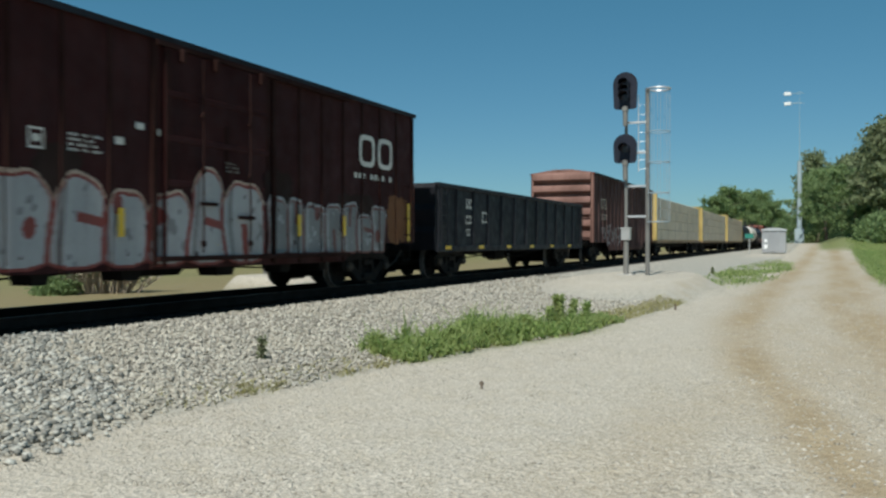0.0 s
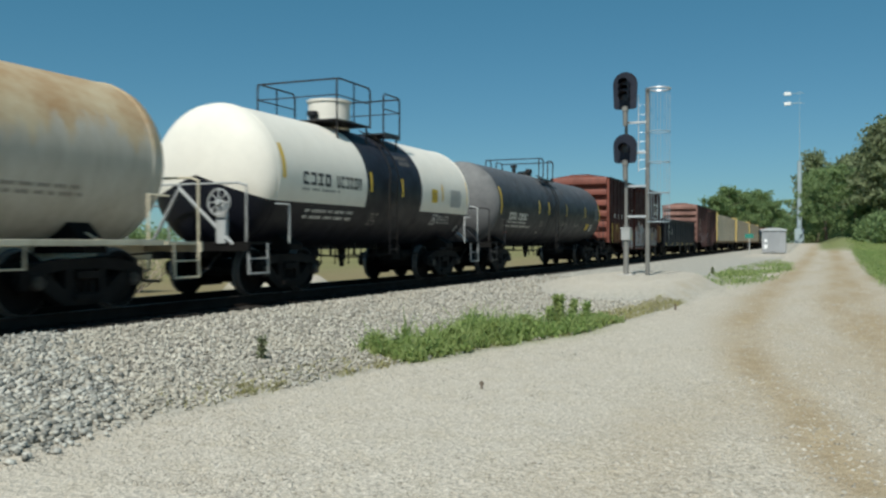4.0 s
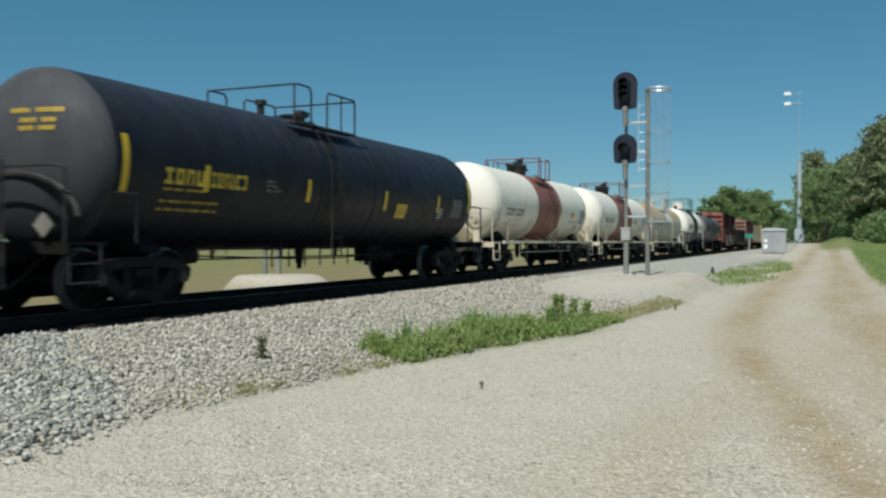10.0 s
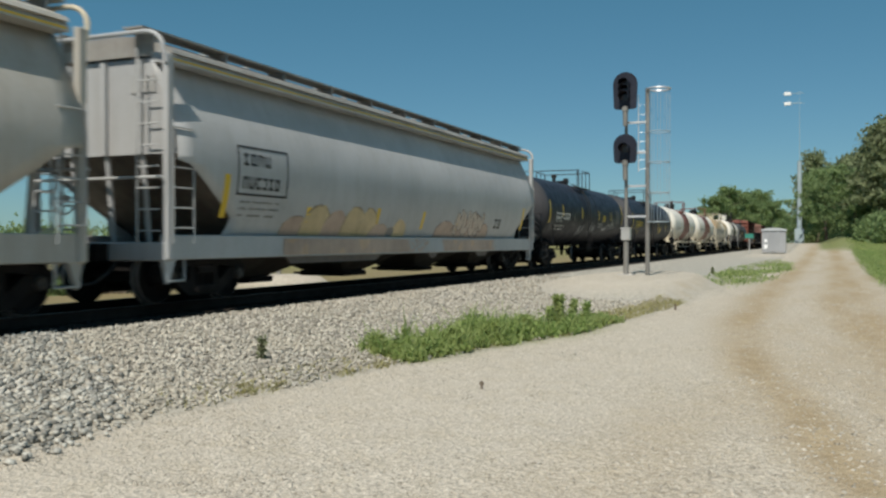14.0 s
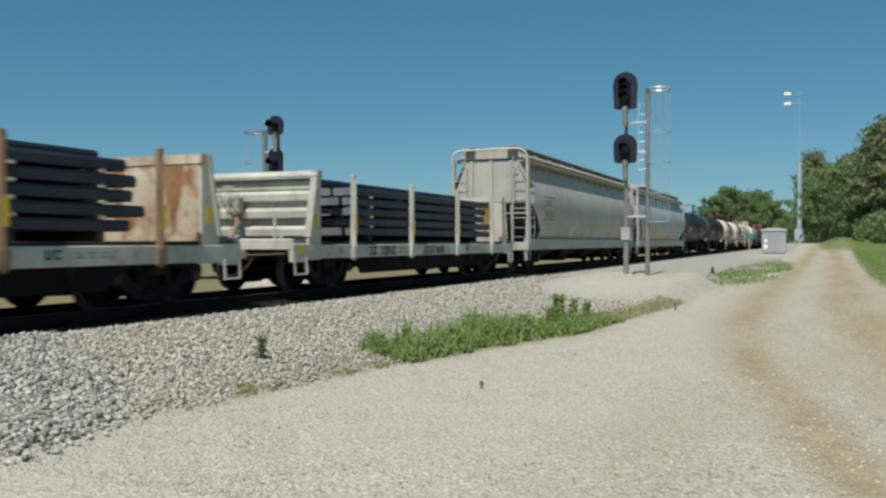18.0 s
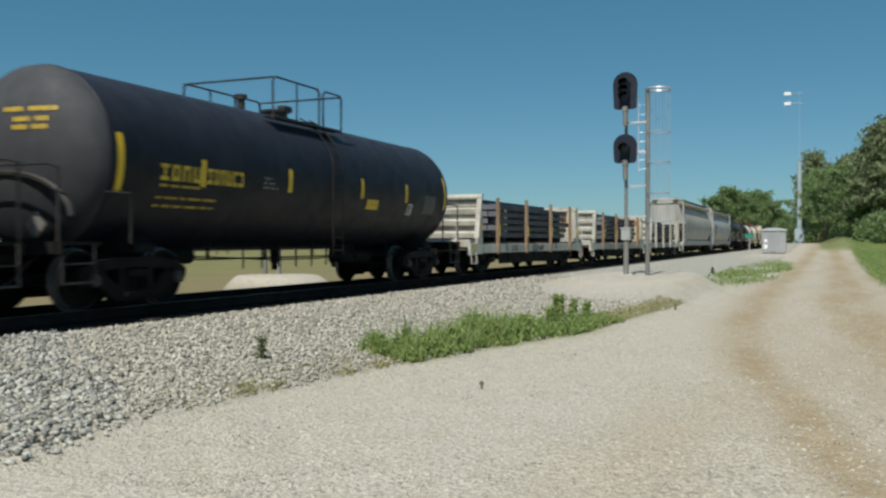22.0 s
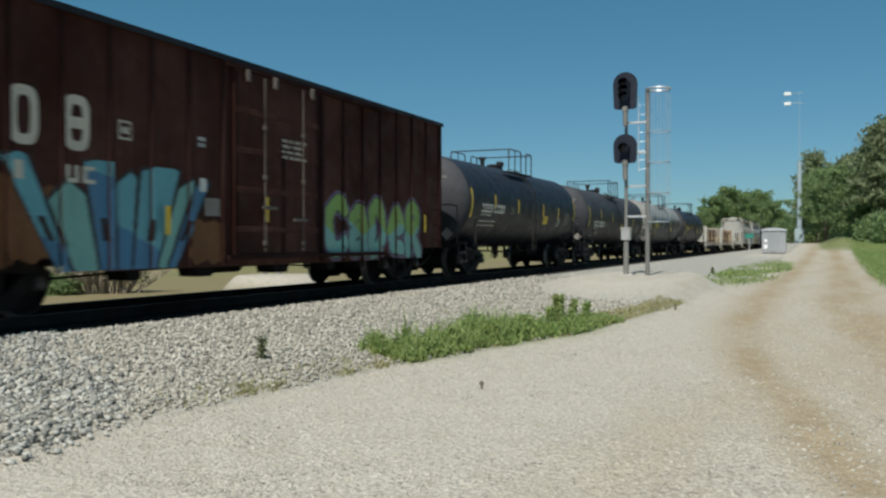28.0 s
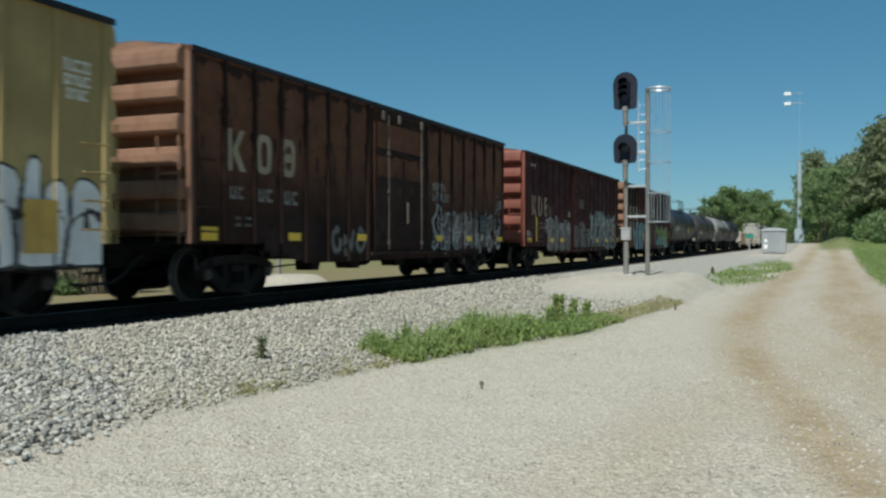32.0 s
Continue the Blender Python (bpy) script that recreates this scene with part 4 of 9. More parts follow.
def tree(kind, tall, rng):
    """Trunk with limbs, and a crown of leaf clumps in uneven lobes. Returns its two meshes."""
    wood, centres = Geo(), []
    lean = rng.uniform(-0.03, 0.03, 2)
    crown0 = tall * (0.30 if kind == "pine" else 0.14)
    steps = 7
    for k in range(steps):
        z0, z1 = tall * 0.93 * k / steps, tall * 0.93 * (k + 1) / steps
        r0, r1 = 0.024 * tall * (1 - 0.9 * k / steps), 0.024 * tall * (1 - 0.9 * (k + 1) / steps)
        wood.cyl((lean[0] * z0, lean[1] * z0, z0), (lean[0] * z1, lean[1] * z1, z1), r0, 8, r1, caps=False)
    limbs = 34 if kind == "pine" else 30
    for i in range(limbs):
        t = (i + rng.uniform(0, 1)) / limbs
        z = crown0 + (tall * 0.97 - crown0) * t
        w = i * 2.4 + rng.uniform(-0.5, 0.5)
        if kind == "pine":
            reach = tall * 0.20 * (1 - t) ** 0.55 * rng.uniform(0.55, 1.25) + 0.5
            rise = rng.uniform(-0.05, 0.35) * reach
        else:
            reach = tall * 0.36 * math.sin(math.pi * (0.18 + 0.76 * t)) ** 0.8 * rng.uniform(0.6, 1.15) + 0.4
            rise = rng.uniform(0.05, 0.5) * reach
        a = Vector((lean[0] * z, lean[1] * z, z))
        b = a + Vector((math.cos(w) * reach, math.sin(w) * reach, rise))
        wood.cyl(a, b, 0.006 * tall * (1 - 0.7 * t) + 0.015, 5, 0.012, caps=False)
        for q in np.linspace(0.35 if kind == "pine" else 0.3, 1.0, 5):
            m = a.lerp(b, q)
            for _ in range(2):
                centres.append((m.x + rng.normal(0, 0.05 * tall * (0.45 + q * 0.3)), m.y + rng.normal(0, 0.05 * tall * (0.45 + q * 0.3)), m.z + rng.normal(0, 0.018 * tall)))
    leaf = leaves_mesh("crown", centres, 0.023 * tall if kind == "pine" else 0.024 * tall, 15 if kind == "pine" else 20, 0.026 * tall, MAT["pine" if kind == "pine" else "broad"], rng, 1.2)
    return wood.mesh("trunk", ["bark"]), leaf


def plant_tree(meshes, name, x, y, z, scale, turn, label, group):
    ob = thing(name, x, y, z, label, "tree", group, turn)
    ob.scale = (scale,) * 3
    part("trunk", meshes[0], None, ob)
    part("crown", meshes[1], None, ob)
    return ob


def shrub(rng, tall):
    """A low leafy mound with its stems."""
    g, cs = Geo(), []
    for _ in range(26):
        w, d = rng.uniform(0, 6.28), rng.uniform(0.1, 1.0)
        p = (math.cos(w) * d * tall * 0.8, math.sin(w) * d * tall * 0.8, tall * (1 - 0.55 * d * d) * rng.uniform(0.6, 1.05))
        g.cyl((p[0] * 0.2, p[1] * 0.2, 0), p, 0.02, 4, 0.006, caps=False)
        cs += [p, (p[0], p[1], p[2] * 0.6), (p[0] * 1.05, p[1] * 1.05, p[2] * 0.3)]
    return g.mesh("trunk", ["bark"]), leaves_mesh("crown", cs, 0.085 * tall, 20, 0.11 * tall, MAT["broad"], rng, 1.0)


def build_trees():
    rng = np.random.default_rng(11)
    pines = [tree("pine", 17.0, rng) for _ in range(3)]
    broad = [tree("broad", 12.0, rng) for _ in range(3)]
    tall = "tall dark green pine at the edge of the woods"
    full = "leafy green broadleaf tree at the edge of the woods"
    # woods beside the road
    rows = (("p", 122, -18.4, 0.84), ("p", 128, -20.5, 0.90), ("p", 133, -17.2, 0.72), ("b", 126, -15.6, 0.72), ("b", 140, -14.6, 0.85), ("p", 150, -15.3, 0.72),
            ("b", 155, -12.6, 0.92), ("b", 168, -11.4, 1.08), ("p", 176, -11.0, 0.98), ("b", 182, -12.8, 1.05), ("b", 145, -18.0, 0.95), ("p", 142, -20.5, 0.88),
            ("b", 118, -20.6, 0.55), ("p", 160, -16.5, 0.8), ("b", 195, -14.5, 1.2), ("p", 138, -24, 0.95), ("b", 124, -24, 0.9), ("b", 133, -18.3, 0.55), ("b", 190, -9.6, 0.8), ("b", 172, -14.5, 0.7))
    for i, (k, x, y, s) in enumerate(rows):
        m = (pines if k == "p" else broad)[i % 3]
        plant_tree(m, "pine_tree" if k == "p" else "broadleaf_tree", x, y, float(height(x, y)) - 0.1, s, 47 * i, tall if k == "p" else full, "woods beside the road")
    low = [shrub(rng, 3.0) for _ in range(2)]
    for i in range(26):
        x = 116 + 2.9 * i + rng.uniform(-1.5, 1.5)
        y = -15.6 - 0.07 * (150 - x) * (1 if x < 150 else 0.6) + rng.uniform(-0.8, 0.8)
        if x > 165:
            y = -11.5 + rng.uniform(-1, 1)
        s = rng.uniform(0.55, 1.25)
        plant_tree(low[i % 2], "shrub", x, y, float(height(x, y)) - 0.1, s, 71 * i, "leafy green shrub at the foot of the woods", "shrubs at the edge of the woods")
    # grove far along the line
    for i in range(15):
        x, y = 395 + 70 * rng.uniform(), 2.5 + i * 2.5 + rng.uniform(-1, 1)
        s = (1.2 + 1.05 * max(0.0, math.sin(math.pi * (i + 0.5) / 15)) ** 1.5) * rng.uniform(0.85, 1.08)
        plant_tree(broad[i % 3], "broadleaf_tree", x, y, -1.0, s, 61 * i, "leafy green tree in a far grove", "far grove along the line")
    for i, (x, y, s) in enumerate(((262, 2.0, 0.62), (270, -1.5, 0.72), (285, 4.5, 0.7), (300, 1.0, 0.8), (255, -4.5, 0.6))):
        plant_tree(broad[i % 3], "broadleaf_tree", x, -6.5 - y, float(height(x, -6.5 - y)) - 0.1, s, 83 * i, "leafy green tree beyond the end of the road", "trees beyond the road")
    # far woods across the field
    far = []
    for i in range(460):
        x = rng.uniform(220, 1500)
        y = 330 + 0.12 * x + rng.uniform(0, 60)
        t = rng.uniform(7, 12) * (1 + x / 2500)
        for _ in range(26):
            u = rng.normal(0, 1, 3)
            far.append((x + u[0] * t * 0.3, y + u[1] * t * 0.3, t * 0.55 + u[2] * t * 0.22))
    tagged(new("far_woods", leaves_mesh("far_woods", far, 1.3, 3, 0.8, MAT["broad"], rng, 1.0)), "distant belt of green trees across the field", "woods", kind="stuff")


build_trees()


def blades_mesh(name, places, tall, width, material, rng, bend=0.4):
    """Upright tapering blades, two faces each."""
    n = len(places)
    p = np.asarray(places, float)
    w = rng.uniform(0, 2 * np.pi, n)
    side = np.stack([np.cos(w), np.sin(w), 0 * w], -1) * (width * rng.uniform(0.6, 1.3, n))[:, None]
    lean = rng.normal(0, bend, (n, 3))
    lean[:, 2] = 1
    h = (tall * rng.uniform(0.5, 1.15, n))[:, None]
    mid, tip = p + lean * h * 0.55 * np.array([0.6, 0.6, 1]), p + lean * h * np.array([1.2, 1.2, 1])
    v = np.stack([p - side, p + side, mid + side * 0.8, mid - side * 0.8, tip], 1).reshape(-1, 3)
    me = bpy.data.meshes.new(name)
    faces = []
    for i in range(n):
        k = 5 * i
        faces += [(k, k + 1, k + 2, k + 3), (k + 3, k + 2, k + 4)]
    me.from_pydata(v.tolist(), [], faces)
    me.materials.append(material)
    return me


def build_weeds():
    rng = np.random.default_rng(21)
    # weeds along the foot of the bank, in uneven clumps
    pts, hts, leafy, tallc = [], [], [], []
    for _ in range(165):
        x = 10.75 + 7.2 * rng.uniform() ** 1.05
        toe = float(np.interp(x, TOE_X, TOE_Y))
        y = toe + 0.16 + abs(rng.normal(0, 0.34)) * (1.15 if x < 15 else 0.7)
        r = rng.uniform(0.10, 0.30)
        h = rng.uniform(0.12, 0.32) * (1.0 if x < 16.2 else 0.5) * (0.6 + 0.8 * rng.uniform()) * min(1.0, 0.45 + 0.6 * (x - 10.6))
        z = float(height(x, y))
        for _ in range(int(55 + 260 * r)):
            a, d = rng.uniform(0, 6.28), r * rng.uniform() ** 0.6
            q = 1 - 0.6 * (d / r) ** 2
            leafy.append((x + d * math.cos(a), y + d * math.sin(a), z + h * q * rng.uniform(0.15, 1.0)))
        for _ in range(46):
            a, d = rng.uniform(0, 6.28), r * rng.uniform() ** 0.5
            pts.append((x + d * math.cos(a), y + d * math.sin(a), z - 0.01))
            hts.append(h * rng.uniform(0.5, 1.6))
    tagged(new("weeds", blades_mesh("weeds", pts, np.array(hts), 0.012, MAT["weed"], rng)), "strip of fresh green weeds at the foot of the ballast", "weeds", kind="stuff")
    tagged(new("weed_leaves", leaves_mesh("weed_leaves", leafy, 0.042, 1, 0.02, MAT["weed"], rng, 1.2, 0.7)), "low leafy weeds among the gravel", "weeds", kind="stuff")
    dry = [(x, y, float(height(x, y))) for x, y in zip(6.5 + 17.5 * rng.uniform(0, 1, 2600) ** 0.7, rng.uniform(-0.5, 0.9, 2600))]
    dry = [(x, float(np.interp(x, TOE_X, TOE_Y)) + 0.5 * y + 0.25, 0) for x, y, z in dry]
    dry = [(x, y, float(height(x, y))) for x, y, z in dry]
    for tx, ty in ((7.9, -5.2), (8.3, -5.28), (8.0, -5.05), (9.5, -5.5), (10.2, -5.65)):
        for _ in range(45):
            qx, qy = tx + rng.normal(0, 0.09), ty + rng.normal(0, 0.05)
            dry.append((qx, qy, float(height(qx, qy))))
    tagged(new("dry_grass", blades_mesh("dry_grass", dry, np.array([0.07 if q[0] < 16.5 else 0.13 for q in dry]), 0.009, MAT["straw"], rng, 0.9)), "thin dry grass on the gravel edge", "grass", kind="stuff")
    # single taller plants
    for x, y, h, n in ((9.3, -4.4, 0.27, 8), (15.6, -6.5, 0.62, 40), (15.9, -6.45, 0.50, 34), (16.9, -6.7, 0.40, 30), (16.4, -6.55, 0.46, 30), (15.2, -6.5, 0.42, 30), (13.2, -6.1, 0.36, 28), (12.1, -5.9, 0.32, 26), (14.2, -6.35, 0.34, 26), (44.0, -6.3, 0.28, 22)):
        z = float(height(x, y))
        ob = thing("weed_plant", x, y, z, "upright leafy green weed growing in the ballast", "plant", "weeds beside the track")
        stem = Geo()
        tops = []
        for _ in range(5):
            dx, dy = rng.normal(0, 0.06 if h > 0.29 else 0.022, 2)
            stem.cyl((dx * 0.3, dy * 0.3, -0.02), (dx, dy, h * rng.uniform(0.8, 1.0)), 0.006, 4, 0.003)
            tops += [(dx * q, dy * q, h * q) for q in np.linspace(0.15, 1, n // 2)]
        part("stem", stem, ["bark"], ob)
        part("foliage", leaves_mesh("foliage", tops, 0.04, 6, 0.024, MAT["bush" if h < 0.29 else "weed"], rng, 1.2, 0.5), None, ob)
    # patch beside the equipment house and grass beside the road
    pts = []
    for _ in range(11000):
        x, y = rng.uniform(30, 85), rng.uniform(-10.3, -5.6)
        if rng.uniform() < float(covers(np.array(x), np.array(y))[1]):
            pts.append((x, y, float(height(x, y))))
    for _ in range(14000):
        x = rng.uniform(27, 120)
        y = rng.uniform(-19, -12.8) - 0.02 * max(0, x - 40)
        if rng.uniform() < float(covers(np.array(x), np.array(y))[1]):
            pts.append((x, y, float(height(x, y))))
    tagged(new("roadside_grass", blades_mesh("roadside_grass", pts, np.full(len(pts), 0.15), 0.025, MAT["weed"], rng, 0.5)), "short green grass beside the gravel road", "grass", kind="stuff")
    # bush across the track: a leafy green mound and a taller grey thicket of twigs
    bx, by = 24.45, 12.85
    ob = thing("bush", bx, by, float(height(bx, by)), "leafy green and bare brown twiggy bush in the field", "bush")
    stem, green, dull = Geo(), [], []
    for i in range(120):
        w, t = rng.uniform(0, 6.28), rng.uniform(0.3, 1.0)
        span = rng.uniform(-1.35, 1.25)
        sx, sy = 0.7 * span + rng.normal(0, 0.3), -0.7 * span + rng.normal(0, 0.3)
        tall_here = 1.9 - 0.45 * abs(span) ** 1.5
        tip = (sx + math.cos(w) * 0.35, sy + math.sin(w) * 0.35, tall_here * (0.35 + 0.65 * t))
        stem.cyl((sx * 0.6, sy * 0.5, -0.05), tip, 0.024, 4, 0.009)
        for _ in range(9):
            a = Vector((sx * 0.6, sy * 0.5, 0)).lerp(Vector(tip), rng.uniform(0.35, 0.95))
            e = (a[0] + rng.normal(0, 0.24), a[1] + rng.normal(0, 0.2), a[2] + abs(rng.normal(0.1, 0.17)))
            stem.cyl(a, e, 0.013, 3, 0.006)
            if rng.uniform() < 0.6:
                dull.append(e)
    for _ in range(110):
        d, w = rng.uniform() ** 0.5, rng.uniform(0, 6.28)
        gx, gy = -1.1 + 0.6 * d * math.cos(w), 0.75 + 0.6 * d * math.sin(w)
        green.append((gx, gy, rng.uniform(0.05, 1.0) * (0.62 - 0.35 * d * d)))
    ob.scale = (1.2, 1.2, 1.12)
    part("stem", stem, "dead_twig", ob)
    part("foliage", leaves_mesh("foliage", green, 0.075, 26, 0.11, MAT["broad"], rng, 1.0), None, ob)
    part("sparse_foliage", leaves_mesh("sparse_foliage", dull, 0.05, 6, 0.11, MAT["bush"], rng, 1.0), None, ob, "dull sparse leaves among the twigs")


build_weeds()


# ---- running gear ----
CACHE = {}
WHEELS = []


def cached(key, make):
    if key not in CACHE:
        CACHE[key] = make()
    return CACHE[key]


def wheelset_mesh():
    g = Geo()
    for s in (-1, 1):
        prof = [(s * 0.665, 0.0), (s * 0.665, 0.16), (s * 0.70, 0.17), (s * 0.72, 0.36), (s * 0.685, 0.40), (s * 0.685, 0.484), (s * 0.712, 0.486), (s * 0.722, 0.459), (s * 0.815, 0.453), (s * 0.825, 0.44), (s * 0.825, 0.395),
                (s * 0.765, 0.36), (s * 0.745, 0.19), (s * 0.84, 0.15), (s * 0.84, 0.085)]
        g.lathe(prof, "y", (0, 0, 0), 32, mats=lambda j, w: 1 if j in (6, 7, 8) else 0)
        g.cyl((0, s * 0.84, 0), (0, s * 1.10, 0), 0.085, 12)
        g.cyl((0, s * 1.10, 0), (0, s * 1.16, 0), 0.105, 14, 0.09, mat=2)
        for k in range(3):
            w = 2.094 * k
            g.cyl((0.055 * math.cos(w), s * 1.16, 0.055 * math.sin(w)), (0.055 * math.cos(w), s * 1.185, 0.055 * math.sin(w)), 0.022, 6, mat=2)
    g.cyl((0, -0.68, 0), (0, 0.68, 0), 0.082, 12)
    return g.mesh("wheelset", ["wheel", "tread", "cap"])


def side_frame_mesh(y):
    """Cast frame: arched top chord, deep bottom chord, columns, and a jaw over each axle end."""
    g = Geo()
    a, b = y - 0.085, y + 0.085
    g.prism([(-1.16, 0.60), (-0.88, 0.73), (-0.42, 0.79), (0.42, 0.79), (0.88, 0.73), (1.16, 0.60), (1.16, 0.49), (0.85, 0.57), (0.40, 0.63), (-0.40, 0.63), (-0.85, 0.57), (-1.16, 0.49)], "y", a, b)
    g.prism([(-0.86, 0.57), (-0.68, 0.57), (-0.34, 0.29), (0.34, 0.29), (0.68, 0.57), (0.86, 0.57), (0.84, 0.40), (0.42, 0.12), (-0.42, 0.12), (-0.84, 0.40)], "y", a, b)
    for s in (-1, 1):
        g.prism([(s * 0.24, 0.22), (s * 0.40, 0.22), (s * 0.37, 0.68), (s * 0.24, 0.68)], "y", a + 0.01, b - 0.01)
        g.prism([(s * 0.73, 0.36), (s * 1.10, 0.36), (s * 1.17, 0.47), (s * 1.14, 0.64), (s * 0.73, 0.67)], "y", a + 0.015, b - 0.015)
        g.box(s * 0.76, s * 1.06, y - 0.115, y + 0.115, 0.545, 0.60)
    g.box(-0.26, 0.26, y - 0.14, y + 0.14, 0.19, 0.26)
    return g.mesh("side_frame", ["truck"])


def spring_mesh():
    prof = []
    for k in range(6):
        z = 0.262 + 0.042 * k
        prof += [(z, 0.044), (z + 0.012, 0.062), (z + 0.028, 0.062), (z + 0.040, 0.044)]
    return Geo().lathe(prof, "z", (0, 0, 0), 8).mesh("spring", ["truck"])


def bolster_mesh():
    g = Geo().prism([(-1.12, 0.50), (-0.6, 0.38), (0.6, 0.38), (1.12, 0.50), (1.12, 0.60), (0.6, 0.68), (-0.6, 0.68), (-1.12, 0.60)], "x", -0.20, 0.20)
    g.cyl((0, 0, 0.66), (0, 0, 0.76), 0.20, 16)
    g.box(-0.95, 0.95, -0.12, 0.12, 0.34, 0.40)
    g.box(-0.22, 0.22, -0.93, 0.93, 0.20, 0.42)
    for s in (-1, 1):
        g.box(s * 0.40, s * 0.46, -0.75, 0.75, 0.38, 0.50)
        g.box(s * 0.38, s * 0.47, -0.86, -0.66, 0.30, 0.62)
        g.box(s * 0.38, s * 0.47, 0.66, 0.86, 0.30, 0.62)
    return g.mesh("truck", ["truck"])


def add_truck(car, x, car_x0):
    t = part("truck", cached("bolster", bolster_mesh), None, car, "dusty dark cast-steel wheel truck")
    t.location = (x, 0, 0)
    for y in (-1.0, 1.0):
        part("side_frame", cached(("frame", y), lambda: side_frame_mesh(y)), None, t)
        for sx in (-0.15, 0.0, 0.15):
            part("spring", cached("spring", spring_mesh), None, t).location = (sx, y, 0)
    for dx in (-0.91, 0.91):
        w = part("wheelset", cached("wheelset", wheelset_mesh), None, t, "steel wheels with worn bright treads")
        w.location = (dx, 0, 0.457)
        WHEELS.append((w, dx, car_x0))


def add_couplers(car, half, face):
    """Couplers from the body ends to the pulling faces, with hanging air hoses."""
    for s in (-1, 1):
        def make():
            g = Geo()
            g.box(s * (half - 0.5), s * (face - 0.28), -0.08, 0.08, 0.79, 0.93, 0.015)
            g.prism([(s * (face - 0.34), -0.16), (s * (face - 0.05), -0.19), (s * (face + 0.03), -0.10), (s * (face - 0.02), 0.02), (s * (face + 0.08), 0.10), (s * (face + 0.02), 0.20), (s * (face - 0.34), 0.13)], "z", 0.72, 1.0)
            return g
        part("coupler", make(), "truck", car)
        hose = [(s * (half - 0.1), -0.38, 0.80), (s * (half + 0.08), -0.40, 0.74), (s * (half + 0.25), -0.34, 0.52), (s * (half + 0.45), -0.24, 0.36), (s * (face - 0.05), -0.16, 0.33), (s * (face + 0.02), -0.12, 0.36)]
        part("air_hose", Geo().tube(hose, 0.026, 6), "hose", car)


def brake_gear(car, z, reach):
    g = Geo().cyl((-0.9, -0.45, z - 0.22), (0.1, -0.45, z - 0.22), 0.19, 14)
    part("air_reservoir", g, "under", car)
    g = Geo().cyl((0.7, 0.35, z - 0.2), (1.2, 0.35, z - 0.2), 0.16, 12).cyl((1.2, 0.35, z - 0.2), (1.7, 0.35, z - 0.2), 0.03, 6)
    part("brake_cylinder", g, "under", car)
    part("brake_pipe", Geo().tube([(-reach, -0.62, z - 0.1), (-1.5, -0.66, z - 0.28), (1.5, -0.66, z - 0.28), (reach, -0.62, z - 0.1)], 0.022, 5), "under", car)
    part("brake_rod", Geo().tube([(-reach, 0.1, 0.42), (0.7, 0.3, z - 0.25), (reach, 0.1, 0.42)], 0.02, 5), "under", car)


def ladder(car, x0, x1, y, z0, z1, rungs, mat, r=0.014, stiles=True):
    g = Geo()
    if stiles:
        for x in (x0, x1):
            g.cyl((x, y, z0), (x, y, z1), r * 1.3, 6)
    for k in range(rungs):
        z = z0 + (z1 - z0) * (k + 0.5) / rungs
        g.cyl((x0, y, z), (x1, y, z), r, 6)
    part("ladder", g, mat, car)


def brake_wheel(car, x, y, z, r, mat):
    g = Geo()
    ring = [(x, y + r * math.cos(a), z + r * math.sin(a)) for a in np.linspace(0, 2 * math.pi, 17)]
    g.tube(ring, 0.016, 6)
    for k in range(4):
        a = k * math.pi / 4
        g.cyl((x, y - r * math.cos(a), z - r * math.sin(a)), (x, y + r * math.cos(a), z + r * math.sin(a)), 0.011, 5)
    g.cyl((x - 0.05, y, z), (x + 0.1, y, z), 0.05, 8)
    part("brake_wheel", g, mat, car)


# ---- markings ----
def bars(g, x0, x1, z0, z1, n, fill, put, mat=0):
    """A row of n plain upright bars."""
    w = (x1 - x0) / n
    for i in range(n):
        if fill[i % len(fill)] == " ":
            continue
        put(g, x0 + w * (i + 0.16), x0 + w * (i + 0.78), z0, z1, mat)


def flat_put(y):
    def put(g, a, b, z0, z1, mat=0):
        g.add([(a, y, z0), (b, y, z0), (b, y, z1), (a, y, z1)], [(0, 1, 2, 3)], mat)
    return put


def tank_put(R, zc):
    """Patches bent round the near side of a barrel; z0 and z1 are heights."""
    def put(g, a, b, z0, z1, mat=0):
        r = R + 0.004
        t0, t1 = math.asin(max(-0.99, min(0.99, (z0 - zc) / R))), math.asin(max(-0.99, min(0.99, (z1 - zc) / R)))
        n = max(1, int(abs(t1 - t0) / 0.07))
        vs = []
        for k in range(n + 1):
            t = t0 + (t1 - t0) * k / n
            vs += [(a, -r * math.cos(t), zc + r * math.sin(t)), (b, -r * math.cos(t), zc + r * math.sin(t))]
        g.add(vs, [(2 * k, 2 * k + 1, 2 * k + 3, 2 * k + 2) for k in range(n)], mat, n > 2)
    return put


def block_mark(put, a, b, z0, z1, kind):
    """One plain stencil shape of a few thick strokes, in the place of a painted character."""
    g = Geo()
    t, u = min(0.30 * (b - a), 0.07), min(0.24 * (z1 - z0), 0.07)
    strokes = ((a, a + t, z0, z1), (b - t, b, z0, z1), (a, b, z1 - u, z1), (a, b, z0, z0 + u), ((a + b - t) / 2, (a + b + t) / 2, z0, z1))
    for i in ((0, 1, 2), (0, 1, 3), (0, 2, 3), (1, 2, 3), (2, 3, 4), (0, 1, 2, 3))[kind % 6]:
        put(g, *strokes[i])
    return g


